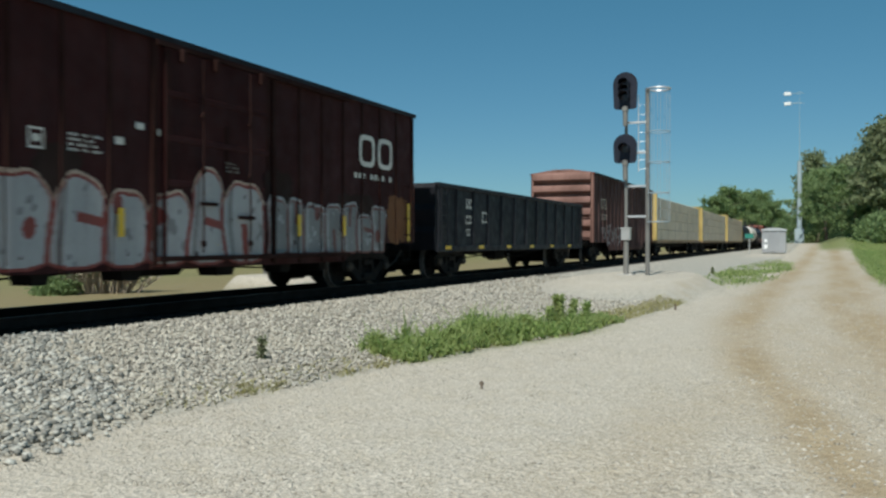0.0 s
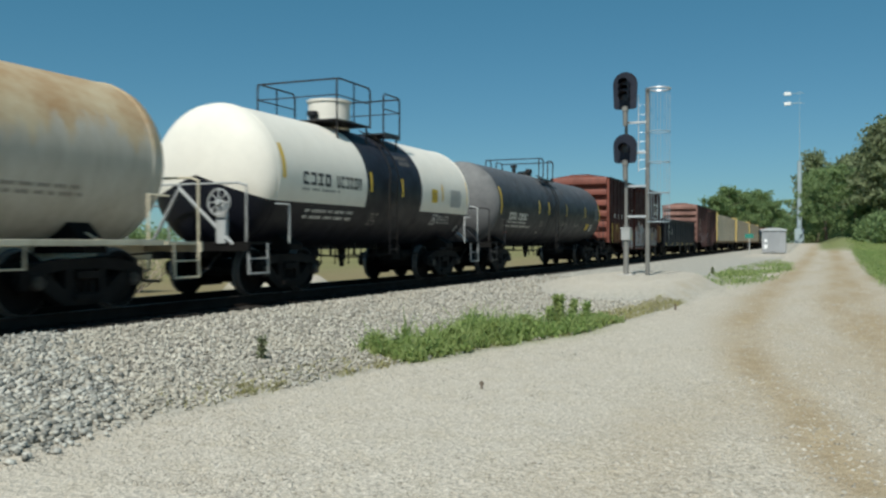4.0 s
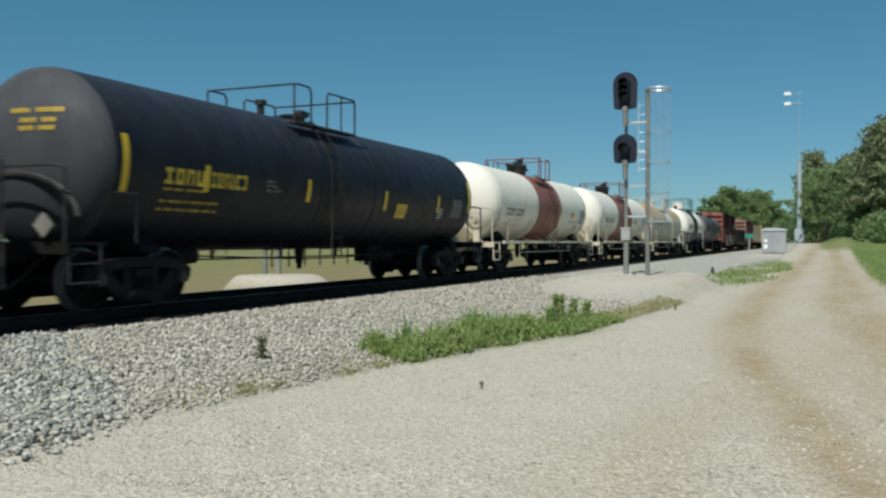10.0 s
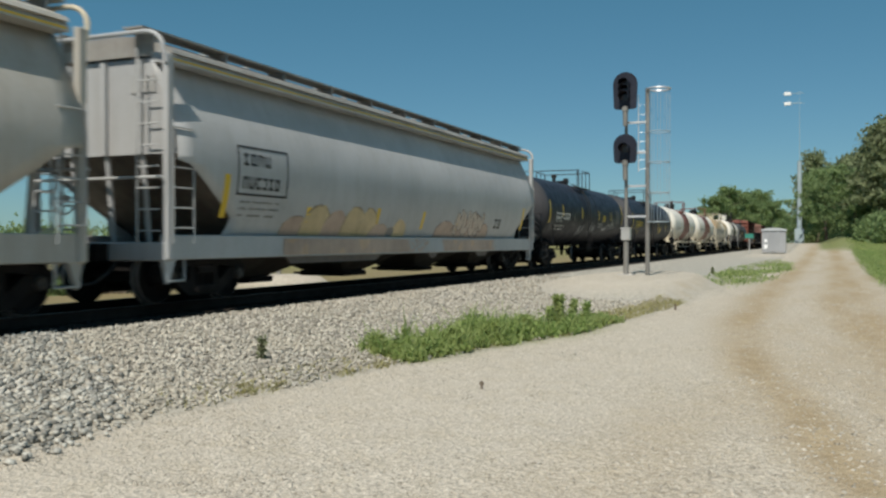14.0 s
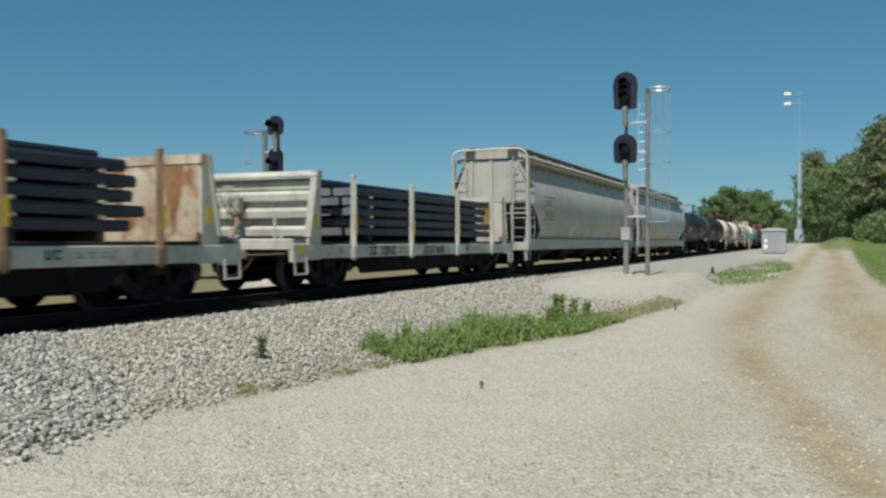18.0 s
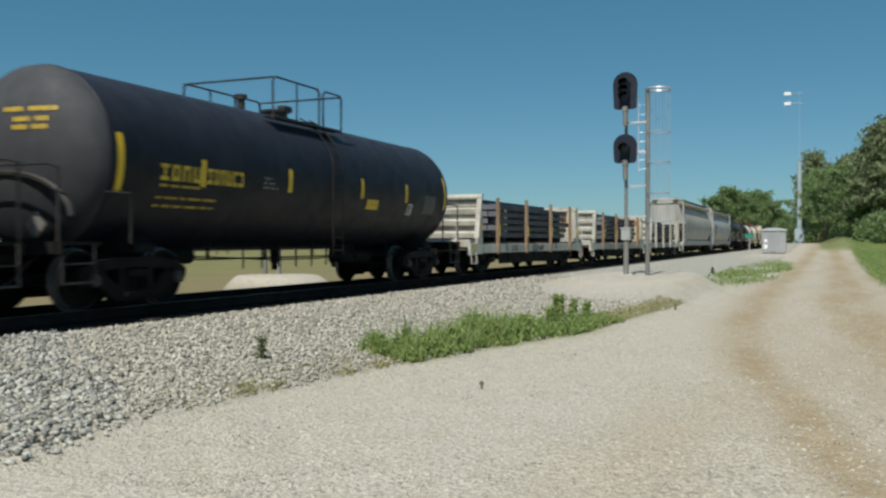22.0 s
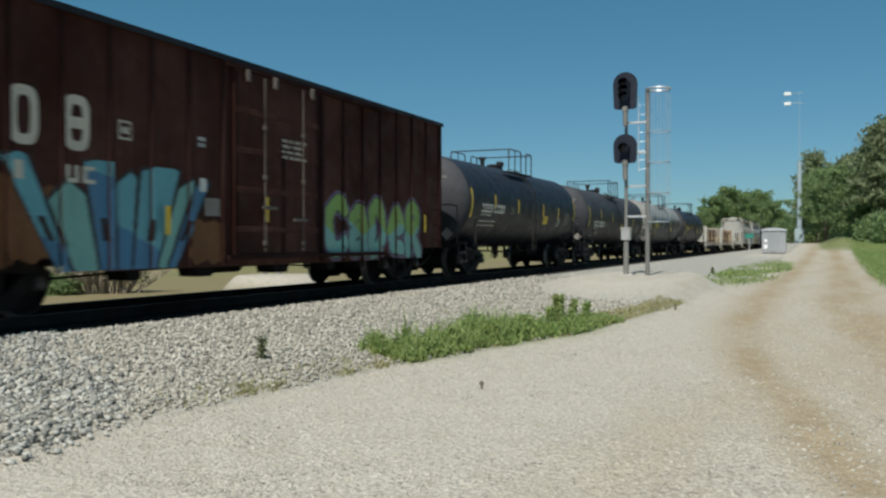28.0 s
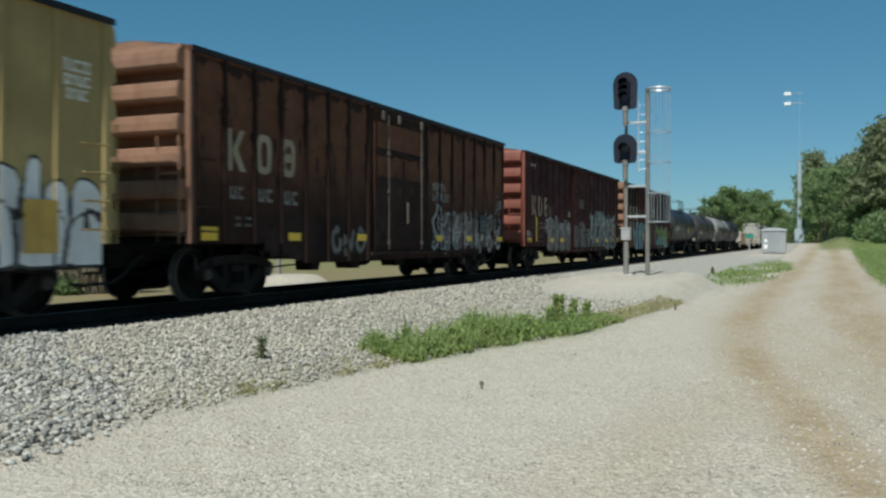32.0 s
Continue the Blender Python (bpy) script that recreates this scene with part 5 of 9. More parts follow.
def marking(car, name, put, mat, rows):
    """Plain bars in place of lettering: rows of (x0, x1, z0, z1, count, pattern)."""
    ob = None
    for x0, x1, z0, z1, n, pat in rows:
        g = Geo()
        bars(g, x0, x1, z0, z1, n, pat, put)
        if 1 < n <= 6:
            w = (x1 - x0) / n
            for k in range(n):
                if pat[k % len(pat)] != " ":
                    ob = part("letter_mark", block_mark(put, x0 + w * (k + 0.10), x0 + w * (k + 0.84), z0, z1, k + int(abs(x0) * 7) + n), mat, car)
        elif g.f:
            ob = part("lettering" if n > 1 else "painted_label", g, mat, car)
            if n > 6:
                tagged(ob, kind="stuff")
    return ob


def strokes_near(P, strokes):
    """Distance from points to a set of polylines."""
    best = np.full(len(P), 9.0)
    for line in strokes:
        for a, b in zip(line[:-1], line[1:]):
            a, b = np.array(a, float), np.array(b, float)
            d = b - a
            t = np.clip(((P - a) @ d) / max(1e-9, d @ d), 0, 1)
            best = np.minimum(best, np.linalg.norm(P - a - t[:, None] * d, axis=1))
    return best


def sprayed(car, name, x0, x1, z0, z1, choose, mats, y_of, step=0.025, label="", longest=999):
    """Spray paint that lies on the sheets and ribs of a car side: choose(x, z) gives -1 for bare, or a colour's index."""
    nx, nz = int((x1 - x0) / step), int((z1 - z0) / step)
    X, Z = np.meshgrid(x0 + (np.arange(nx) + 0.5) * step, z0 + (np.arange(nz) + 0.5) * step, indexing="ij")
    C = choose(X.ravel(), Z.ravel()).reshape(nx, nz)
    g = Geo()
    h = step / 2
    for i in range(nx):
        xm = x0 + (i + 0.5) * step
        y = y_of(xm)
        k = 0
        while k < nz:
            c = C[i, k]
            j = k
            while j < nz and C[i, j] == c and j - k < longest:
                j += 1
            if c >= 0:
                a, b = z0 + k * step, z0 + j * step
                g.v += [(xm - h, y, a), (xm + h, y, a), (xm + h, y, b), (xm - h, y, b)]
                q = len(g.v) - 4
                g.f.append([q, q + 1, q + 2, q + 3])
                g.m.append(int(c))
                g.s.append(False)
            k = j
    if not g.f:
        return None
    me = bpy.data.meshes.new(name)
    me.from_pydata(g.v, [], g.f)
    for m in mats:
        me.materials.append(MAT[m])
    me.polygons.foreach_set("material_index", g.m)
    return tagged(part(name, me, None, car, label), kind="stuff")


GLYPHS = {
    "c": [[(0.85, 0.8), (0.6, 0.95), (0.25, 0.85), (0.1, 0.5), (0.25, 0.15), (0.6, 0.05), (0.88, 0.2)]],
    "a": [[(0.2, 0.75), (0.55, 0.92), (0.8, 0.7), (0.82, 0.08)], [(0.8, 0.5), (0.35, 0.5), (0.15, 0.28), (0.35, 0.08), (0.8, 0.15)]],
    "d": [[(0.15, 0.05), (0.15, 0.95), (0.55, 0.9), (0.85, 0.5), (0.55, 0.08), (0.15, 0.05)]],
    "e": [[(0.15, 0.5), (0.85, 0.52), (0.7, 0.88), (0.35, 0.9), (0.12, 0.5), (0.3, 0.1), (0.8, 0.12)]],
    "r": [[(0.15, 0.03), (0.15, 0.95), (0.6, 0.92), (0.8, 0.7), (0.6, 0.5), (0.2, 0.48), (0.85, 0.03)]],
    "b": [[(0.15, 0.02), (0.15, 0.97), (0.6, 0.92), (0.75, 0.72), (0.5, 0.52), (0.2, 0.5), (0.6, 0.48), (0.85, 0.26), (0.6, 0.05), (0.15, 0.04)]],
    "o": [[(0.5, 0.95), (0.15, 0.7), (0.15, 0.3), (0.5, 0.05), (0.85, 0.3), (0.85, 0.7), (0.5, 0.95)]],
    "u": [[(0.15, 0.95), (0.15, 0.3), (0.45, 0.05), (0.8, 0.25), (0.85, 0.95)]],
    "n": [[(0.15, 0.05), (0.15, 0.95), (0.8, 0.1), (0.85, 0.95)]],
    "z": [[(0.1, 0.9), (0.85, 0.9), (0.15, 0.1), (0.9, 0.08)]],
    "v": [[(0.05, 1.0), (0.45, 0.03), (0.55, 0.03), (0.75, 1.0)], [(0.3, 0.9), (0.5, 0.4)]],
    "w": [[(0.0, 1.0), (0.3, 0.02), (0.5, 0.85), (0.7, 0.02), (1.0, 1.0)]],
    "t": [[(0.05, 0.9), (0.95, 0.9)], [(0.5, 0.9), (0.5, 0.03)]],
}


def rounded(line):
    """Cuts the corners of a drawn line."""
    out = [line[0]]
    for a, b in zip(line[:-1], line[1:]):
        out += [(0.75 * a[0] + 0.25 * b[0], 0.75 * a[1] + 0.25 * b[1]), (0.25 * a[0] + 0.75 * b[0], 0.25 * a[1] + 0.75 * b[1])]
    return out + [line[-1]]


def lettered(word, x0, x1, z0, z1, fat, line, low, high, outline, halo=None, wobble=0.03, core=None, scuff=0.8):
    """Fat bubble shapes with outlines, worn through in places: colours low and high from bottom to top, core along their middle."""
    n = len(word)
    w = (x1 - x0) / n
    sets = []
    for i, ch in enumerate(word):
        lines = []
        for ln in GLYPHS[ch]:
            ln = rounded(rounded(ln))
            lines.append([(x0 + w * (i + 0.04 + 0.92 * p[0]), z0 + fat * 0.6 + (z1 - z0 - fat * 1.2) * p[1] * (1 - 0.1 * (i % 2))) for p in ln])
        sets += lines

    def choose(x, z):
        P = np.stack([x + wobble * np.sin(z * 9 + x * 3), z + wobble * np.sin(x * 7)], -1)
        d = strokes_near(P, sets)
        c = np.full(len(x), -1)
        if halo is not None:
            c[d < fat + line + 0.05] = halo
        c[d < fat + line] = outline
        cut = z0 + (z1 - z0) * (0.48 + 0.1 * np.sin(x * 5))
        c[(d < fat) & (z < cut)] = low
        c[(d < fat) & (z >= cut)] = high
        if core is not None:
            c[d < fat * 0.5] = core
        worn = ripple(x, z, 3.1, n * 1.3) + 0.7 * ripple(x, z, 9.0, n * 2.1)
        c[(d < fat * 0.9) & (worn > scuff)] = outline
        c[worn < -scuff - 0.1] = -1
        return c
    return choose


def fan_shapes(x0, x1, z0, z1, n, seed):
    """Upright shards spreading like a fan, each outlined in black."""
    rng = np.random.default_rng(seed)
    top = np.sort(rng.uniform(0, 1, n - 1))
    top = np.concatenate([[0], (top * 0.4 + 0.6 * (np.arange(1, n) / n)), [1]])
    hgt = rng.uniform(0.72, 1.0, n)

    def choose(x, z):
        u, v = (x - x0) / (x1 - x0), (z - z0) / (z1 - z0)
        spread = 0.52 + 0.48 * np.clip(v, 0, 1)
        q = 0.5 + (u - 0.5) / spread
        c = np.full(len(x), -1)
        for i in range(n):
            a, b = top[i], top[i + 1]
            m = (a + b) / 2
            peak = hgt[i] - (1.6 if i % 2 else 0.7) * np.abs(q - m - 0.02)
            inside = (q > a) & (q < b) & (v > 0.0) & (v < peak)
            edge = (q - a < 0.012) | (b - q < 0.012) | (peak - v < 0.035)
            hole = (np.abs(q - m) < 0.02) & (np.abs(v - 0.35) < 0.09) & (i % 2 == 0)
            c[inside & (v < (0.30, 0.05, 0.85, 0.40)[i % 4] - 0.6 * (q - a))] = 1
            c[inside & (v >= (0.30, 0.05, 0.85, 0.40)[i % 4] - 0.6 * (q - a))] = (0, 2, 0, 0)[i % 4]
            c[inside & (edge | hole)] = 3
        return c
    return choose


def bubbles(x0, x1, z0, z1, n, seed, line=0.035, halo=True, bare=0.0, slant=0.12):
    """A row of fat shapes that touch: colours 0 and 1 fill them, 2 draws the edges between, 3 the pale rim outside."""
    rng = np.random.default_rng(seed)
    h = z1 - z0
    cuts = x0 + (x1 - x0) * (np.arange(1, n) + rng.uniform(-0.22, 0.22, n - 1)) / n
    ends = np.concatenate([[x0], cuts, [x1]])
    tall = rng.uniform(0.72, 1.0, n)
    lean = rng.uniform(-slant, slant, n + 1)
    bow = rng.uniform(-0.07, 0.07, n + 1)
    hole = rng.uniform(0.25, 0.75, (n, 2))
    kind = rng.integers(0, 4, n)

    def choose(x, z):
        v = (z - z0) / h
        walls = np.stack([e + lean[i] * (v - 0.5) + bow[i] * np.sin(5.5 * v + i) for i, e in enumerate(ends)], 0)
        k = np.clip((x[None] > walls).sum(0) - 1, 0, n - 1)
        a, b = np.take_along_axis(walls, k[None], 0)[0], np.take_along_axis(walls, k[None] + 1, 0)[0]
        w = np.maximum(0.05, b - a)
        u = np.clip((x - a) / w, 0, 1)
        top = z0 + h * (tall[k] - 0.22 * np.abs(2 * u - 1) ** 3) + 0.03 * np.sin(9 * x + seed)
        foot = z0 + 0.06 * h * np.abs(2 * u - 1) ** 3
        side = np.minimum(x - a, b - x)
        inside = (x > walls[0]) & (x < walls[-1]) & (z < top) & (z > foot)
        c = np.where(ripple(x, z, 2.3, seed) + 0.8 * ripple(x, z, 8.0, seed + 1) > 0.75, 1, 0)
        c = np.where(np.abs(u - 0.18) < 0.05, 1, c)
        ring = np.hypot((u - hole[k, 0]) * w / 0.11, (v - hole[k, 1]) * h / 0.15)
        slit = ((kind[k] == 1) & (u > 0.45) & (np.abs(v - 0.52 + 0.1 * u) < 0.045)) | ((kind[k] == 2) & (np.abs(u - 0.5) < 0.07) & (v < 0.45)) | ((kind[k] == 3) & (np.abs(u - 0.52) < 0.08) & (v > 0.5))
        c = np.where((ring < 1) & (kind[k] == 0), 2, c)
        c = np.where(slit, 2, c)
        c = np.where((side < line) | (top - z < line) | (z - foot < line), 2, c)
        c = np.where(inside, c, -1)
        if halo:
            rim = (x > walls[0] - 0.04) & (x < walls[-1] + 0.04) & (z >= top) & (z < top + 0.05)
            c = np.where(rim, 3, c)
        worn = ripple(x, z, 4.0, seed + 3) + 0.8 * ripple(x * 1.3, z, 13.0, seed + 5)
        return np.where(worn < -1.15 + bare, -1, c)
    return choose


def layered(*makers):
    """Later paint covers earlier paint."""
    def choose(x, z):
        c = makers[0](x, z)
        for m in makers[1:]:
            q = m(x, z)
            c = np.where(q >= 0, q, c)
        return c
    return choose


def scrawl(x0, x1, z0, z1, n, seed, fat=0.02, col=0):
    """Thin hand-drawn loops."""
    rng = np.random.default_rng(seed)
    lines = []
    for i in range(n):
        cx = x0 + (x1 - x0) * (i + 0.5) / n
        w = (x1 - x0) / n
        pts = [(cx + rng.uniform(-0.6, 0.6) * w, rng.uniform(z0, z1)) for _ in range(6)]
        lines.append(pts)

    def choose(x, z):
        d = strokes_near(np.stack([x + 0.03 * np.sin(z * 14), z + 0.03 * np.sin(x * 13)], -1), lines)
        return np.where(d < fat, col, -1)
    return choose


# ---- the train ----
V0, ACC = 9.63745, 0.0211257


def run(t):
    return V0 * t + 0.5 * ACC * t * t


TRAIN = []


def new_car(name, x0, label, category):
    car = thing(name, x0, 0, 0, label, category, "cars of the freight train")
    TRAIN.append((car, x0))
    return car


def boxcar(x0, half, body, end_mat, label, ribs_first=1.65, pitch=0.87, eave=4.2, rib=0.045, top="oxide", low=1.0, post_mat=None, rod_mat=None, rods=(-0.55, 0.75), ribs=(1.25, 1.95, 2.65, 3.35), rib_mat=None):
    car = new_car("boxcar", x0, label, "boxcar")
    W, sill = 1.47, 0.60
    post_mat = post_mat or body
    rod_mat = rod_mat or post_mat
    outline = [(-half, eave), (-half, low), (-5.0, low), (-4.3, sill), (4.3, sill), (5.0, low), (half, low), (half, eave)]
    for s in (-1, 1):
        part("side_wall", Geo().prism(outline, "y", s * (W - 0.06), s * W), body, car)
    xs = [ribs_first + pitch * k for k in range(8) if ribs_first + pitch * k < half - 0.06] + [half - 0.06]
    xs = sorted(xs + [-x for x in xs])
    for s in (-1, 1):
        for x in xs:
            z0 = low if abs(x) > 4.9 else sill + 0.02
            w = 0.042 if abs(x) < half - 0.1 else 0.058
            g = Geo().prism([(x - w, s * W), (x - w * 0.6, s * (W + rib)), (x + w * 0.6, s * (W + rib)), (x + w, s * W)], "z", z0, eave - 0.02)
            part("side_post", g, post_mat, car)
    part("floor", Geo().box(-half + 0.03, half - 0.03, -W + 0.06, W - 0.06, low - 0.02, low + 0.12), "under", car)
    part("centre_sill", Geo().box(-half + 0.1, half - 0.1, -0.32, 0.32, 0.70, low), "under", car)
    # corrugated ends
    for s in (-1, 1):
        prof = [(s * (half - 0.16), low)]
        n = 6
        for k in range(n):
            za, zb = low + (eave - low) * k / n, low + (eave - low) * (k + 1) / n
            prof += [(s * (half - 0.12), za + 0.0), (s * (half - 0.12), za + 0.17), (s * (half + 0.19), za + 0.205), (s * (half + 0.22), za + 0.25), (s * (half + 0.215), za + 0.38), (s * (half + 0.19), zb - 0.05), (s * (half + 0.14), zb - 0.02)]
        prof += [(s * (half + 0.1), eave + 0.05), (s * (half - 0.16), eave + 0.05)]
        g = Geo().prism(prof, "y", -W + 0.1, W - 0.1)
        g.add([(s * half, -W, low), (s * half, -W + 0.11, low), (s * half, -W + 0.11, eave), (s * half, -W, eave)], [(0, 1, 2, 3)])
        g.box(s * (half - 0.06), s * (half + 0.02), -W, -W + 0.1, low, eave)
        g.box(s * (half - 0.06), s * (half + 0.02), W - 0.1, W, low, eave)
        # On most cars the end paint is paler than the sides.
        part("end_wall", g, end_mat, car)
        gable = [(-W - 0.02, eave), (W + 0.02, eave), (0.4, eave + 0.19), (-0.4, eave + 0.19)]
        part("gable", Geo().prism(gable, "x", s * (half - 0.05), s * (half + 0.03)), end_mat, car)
        marking(car, "end_marks", lambda g, a, b, z0, z1, m=0: g.add([(s * (half + 0.176), -a, z0), (s * (half + 0.176), -b, z0), (s * (half + 0.176), -b, z1), (s * (half + 0.176), -a, z1)], [(0, 1, 2, 3)]), "mark_white",
                [(0.55, 1.25, eave - 0.26, eave - 0.16, 8, "xxx xxxxx"), (0.75, 1.15, eave - 0.78, eave - 0.70, 5, "xx xx"), (0.65, 1.15, eave - 1.3, eave - 1.22, 6, "xxx xx")])
        # end ladder, steps, platform
        ladder(car, s * half + s * 0.0, s * half + s * 0.001, -W + 0.1, low, low + 0.01, 1, post_mat)
        g = Geo()
        for k in range(5):
            z = low + 0.15 + 0.33 * k
            g.cyl((s * (half + 0.2), -W + 0.08, z), (s * (half + 0.2), -W + 0.52, z), 0.014, 6)
        g.cyl((s * (half + 0.2), -W + 0.08, low), (s * (half + 0.2), -W + 0.08, low + 1.75), 0.016, 6)
        g.cyl((s * (half + 0.2), -W + 0.52, low), (s * (half + 0.2), -W + 0.52, low + 1.75), 0.016, 6)
        part("end_ladder", g, end_mat, car)
        part("crossover_step", Geo().box(s * (half + 0.02), s * (half + 0.28), -1.2, 1.2, low - 0.02, low + 0.03), "under", car)
        for sy in (-1, 1):
            for k in range(4):
                z = low + 0.2 + 0.4 * k
                part("grab_iron", Geo().tube([(s * (half - 0.12), sy * (W + 0.01), z), (s * (half - 0.12), sy * (W + 0.07), z), (s * (half - 0.55), sy * (W + 0.07), z), (s * (half - 0.55), sy * (W + 0.01), z)], 0.012, 5), post_mat, car)
            part("sill_step", Geo().tube([(s * (half - 0.15), sy * W * 0.98, low), (s * (half - 0.15), sy * W * 0.98, low - 0.42), (s * (half - 0.55), sy * W * 0.98, low - 0.42), (s * (half - 0.55), sy * W * 0.98, low)], 0.016, 5), "under", car)
    brake_wheel(car, -half - 0.25, 0.35, 2.1, 0.27, end_mat)
    part("brake_box", Geo().box(-half - 0.16, -half - 0.02, 0.1, 0.6, 1.55, 2.0, 0.02), end_mat, car)
    # roof
    g = Geo().prism([(-W - 0.05, eave - 0.04), (-W - 0.05, eave + 0.03), (-0.35, eave + 0.20), (0.35, eave + 0.20), (W + 0.05, eave + 0.03), (W + 0.05, eave - 0.04)], "x", -half - 0.02, half + 0.02)
    for k in range(int(2 * half / 1.03)):
        x = -half + 0.5 + 1.03 * k
        g.prism([(-W - 0.03, eave + 0.03), (-0.35, eave + 0.235), (0.35, eave + 0.235), (W + 0.03, eave + 0.03)], "x", x - 0.03, x + 0.03)
    part("roof", g, top, car)
    for sy in (-1, 1):
        part("roof_edge", Geo().box(-half - 0.03, half + 0.03, sy * (W + 0.052), sy * (W + 0.075), eave - 0.06, eave + 0.035), "gondola", car)
    # sliding doors
    for s in (-1, 1):
        yo = s * (W + 0.02)
        d = part("door", Geo().box(-1.42, 1.42, min(yo, yo + s * 0.05), max(yo, yo + s * 0.05), 0.80, eave - 0.14, 0.012), body, car)
        for x in (-1.36, 1.36, 0.12):
            part("door_stile", Geo().box(x - 0.055, x + 0.055, min(yo + s * 0.05, yo + s * 0.062), max(yo + s * 0.05, yo + s * 0.062), 0.83, eave - 0.18 if abs(x) > 1 else 3.0, 0.012), post_mat, d)
        for x in (-1.62, 1.60):
            part("door_post", Geo().box(x - 0.06, x + 0.06, min(s * W, s * (W + 0.06)), max(s * W, s * (W + 0.06)), 0.66, eave - 0.06, 0.015), post_mat, car)
        for x in (-1.05, -0.2, 1.1):
            part("roller", Geo().box(x - 0.05, x + 0.05, min(yo + s * 0.06, yo + s * 0.13), max(yo + s * 0.06, yo + s * 0.13), eave - 0.34, eave - 0.12, 0.02), rod_mat, d)
        for x in rods:
            for z in (1.0, 2.2, 3.1):
                part("rod_guide", Geo().box(x - 0.05, x + 0.05, min(yo + s * 0.08, yo + s * 0.12), max(yo + s * 0.08, yo + s * 0.12), z - 0.045, z + 0.045, 0.01), rod_mat, d)
        for z in ribs:
            part("door_rib", Geo().box(-1.36, 1.36, min(yo + s * 0.05, yo + s * 0.066), max(yo + s * 0.05, yo + s * 0.066), z - 0.05, z + 0.05, 0.012), rib_mat or body, d)
        for x in rods:
            part("lock_rod", Geo().cyl((x, yo + s * 0.10, 0.85), (x, yo + s * 0.10, eave - 0.2), 0.013, 6), rod_mat, d)
        if rib_mat:
            part("lever", Geo().box(0.22, 0.27, min(yo + s * 0.09, yo + s * 0.13), max(yo + s * 0.09, yo + s * 0.13), 1.48, 2.0), rod_mat, d)
        else:
            part("lever", Geo().box(-0.62, -0.2, min(yo + s * 0.09, yo + s * 0.13), max(yo + s * 0.09, yo + s * 0.13), 1.62, 1.68).box(0.4, 0.85, min(yo + s * 0.09, yo + s * 0.13), max(yo + s * 0.09, yo + s * 0.13), 1.42, 1.48), rod_mat, d)
        part("upper_track", Geo().box(-1.6, 4.4, min(s * W, s * (W + 0.10)), max(s * W, s * (W + 0.10)), eave - 0.14, eave - 0.06), post_mat, car)
        part("lower_track", Geo().box(-1.6, 4.4, min(s * W, s * (W + 0.12)), max(s * W, s * (W + 0.12)), 0.72, 0.80), post_mat, car)
    for x in (-half + 1.75, half - 1.75):
        add_truck(car, x, x0)
    for x, w in ((-3.6, 0.35), (-1.9, 0.5), (0.4, 0.6), (2.3, 0.4), (3.7, 0.3)):
        part("floor_support", Geo().prism([(x - w / 2, 0.64), (x + w / 2, 0.64), (x + w * 0.35, 0.44), (x - w * 0.35, 0.44)], "y", -1.30, -0.9), "under", car)
    for s in (-1, 1):
        part("draft_box", Geo().box(s * (half - 0.3), s * (half + 0.62), -0.30, 0.30, 0.60, 1.02, 0.02), "under", car)
        part("uncoupling_lever", Geo().tube([(s * (half + 0.30), -1.35, 0.86), (s * (half + 0.34), -0.9, 0.90), (s * (half + 0.75), -0.25, 0.98)], 0.016, 5), "under", car)
    add_couplers(car, half, half + 1.05)
    brake_gear(car, 0.85, half - 3.0)

    def y_of(x):
        d = min(abs(x - q) for q in xs)
        if abs(x) < 1.42:
            return -(W + 0.090)
        return -(W + rib + 0.003) if d < 0.045 else -(W + 0.004)
    return car, y_of


def decal(car, put, mat, x0, x1, z0, z1, rows=5):
    """A block of small printed lines that cannot be read."""
    g = Geo()
    h = (z1 - z0) / rows
    for k in range(rows):
        n = max(4, int((x1 - x0) / 0.06))
        bars(g, x0, x1 - 0.08 * ((k * 7) % 3), z0 + h * (k + 0.2), z0 + h * (k + 0.75), n, ("xxx xx xxxx ", "xx xxxx xx", "xxxxx x xxx")[k % 3], put)
    tagged(part("printed_panel", g, mat, car), kind="stuff")


def spills(car, put, spots, mat="stain"):
    """Ragged runs of spilt product down the side of a barrel, narrowing towards their ends."""
    for x, z0, z1, w in spots:
        g = Geo()
        n = max(3, int((z1 - z0) / 0.12))
        for k in range(n):
            a, b = z0 + (z1 - z0) * k / n, z0 + (z1 - z0) * (k + 1) / n
            q = 0.35 + 0.65 * math.sin(math.pi * (k + 0.7) / (n + 0.4))
            wob = 0.25 * w * math.sin(3.1 * k + 9 * x)
            put(g, x + w * (1 - q) / 2 + wob, x + w * (1 + q) / 2 + wob, a, b)
        part("spill_stain", g, mat, car)


def words(car, text, x0, x1, z0, z1, R, zc, mat):
    """Readable words painted on the near side of a barrel."""
    cu = bpy.data.curves.new("words", "FONT")
    cu.body = text
    ob = new("words", cu)
    me = bpy.data.meshes.new_from_object(ob)
    bpy.data.objects.remove(ob)
    xs, ys = [v.co.x for v in me.vertices], [v.co.y for v in me.vertices]
    for v in me.vertices:
        x = x0 + (x1 - x0) * (v.co.x - min(xs)) / (max(xs) - min(xs))
        z = z0 + (z1 - z0) * (v.co.y - min(ys)) / (max(ys) - min(ys))
        v.co = (x, -math.sqrt(R * R - (z - zc) ** 2) - 0.006, z)
    me.materials.clear()
    me.materials.append(MAT[mat])
    return part("painted_words", me, None, car)


def on_barrel(ob, R, zc):
    """Lays flat spray paint onto the round side of a barrel."""
    for v in ob.data.vertices:
        v.co.y = -math.sqrt(max(0.01, R * R - (v.co.z - zc) ** 2)) - 0.006


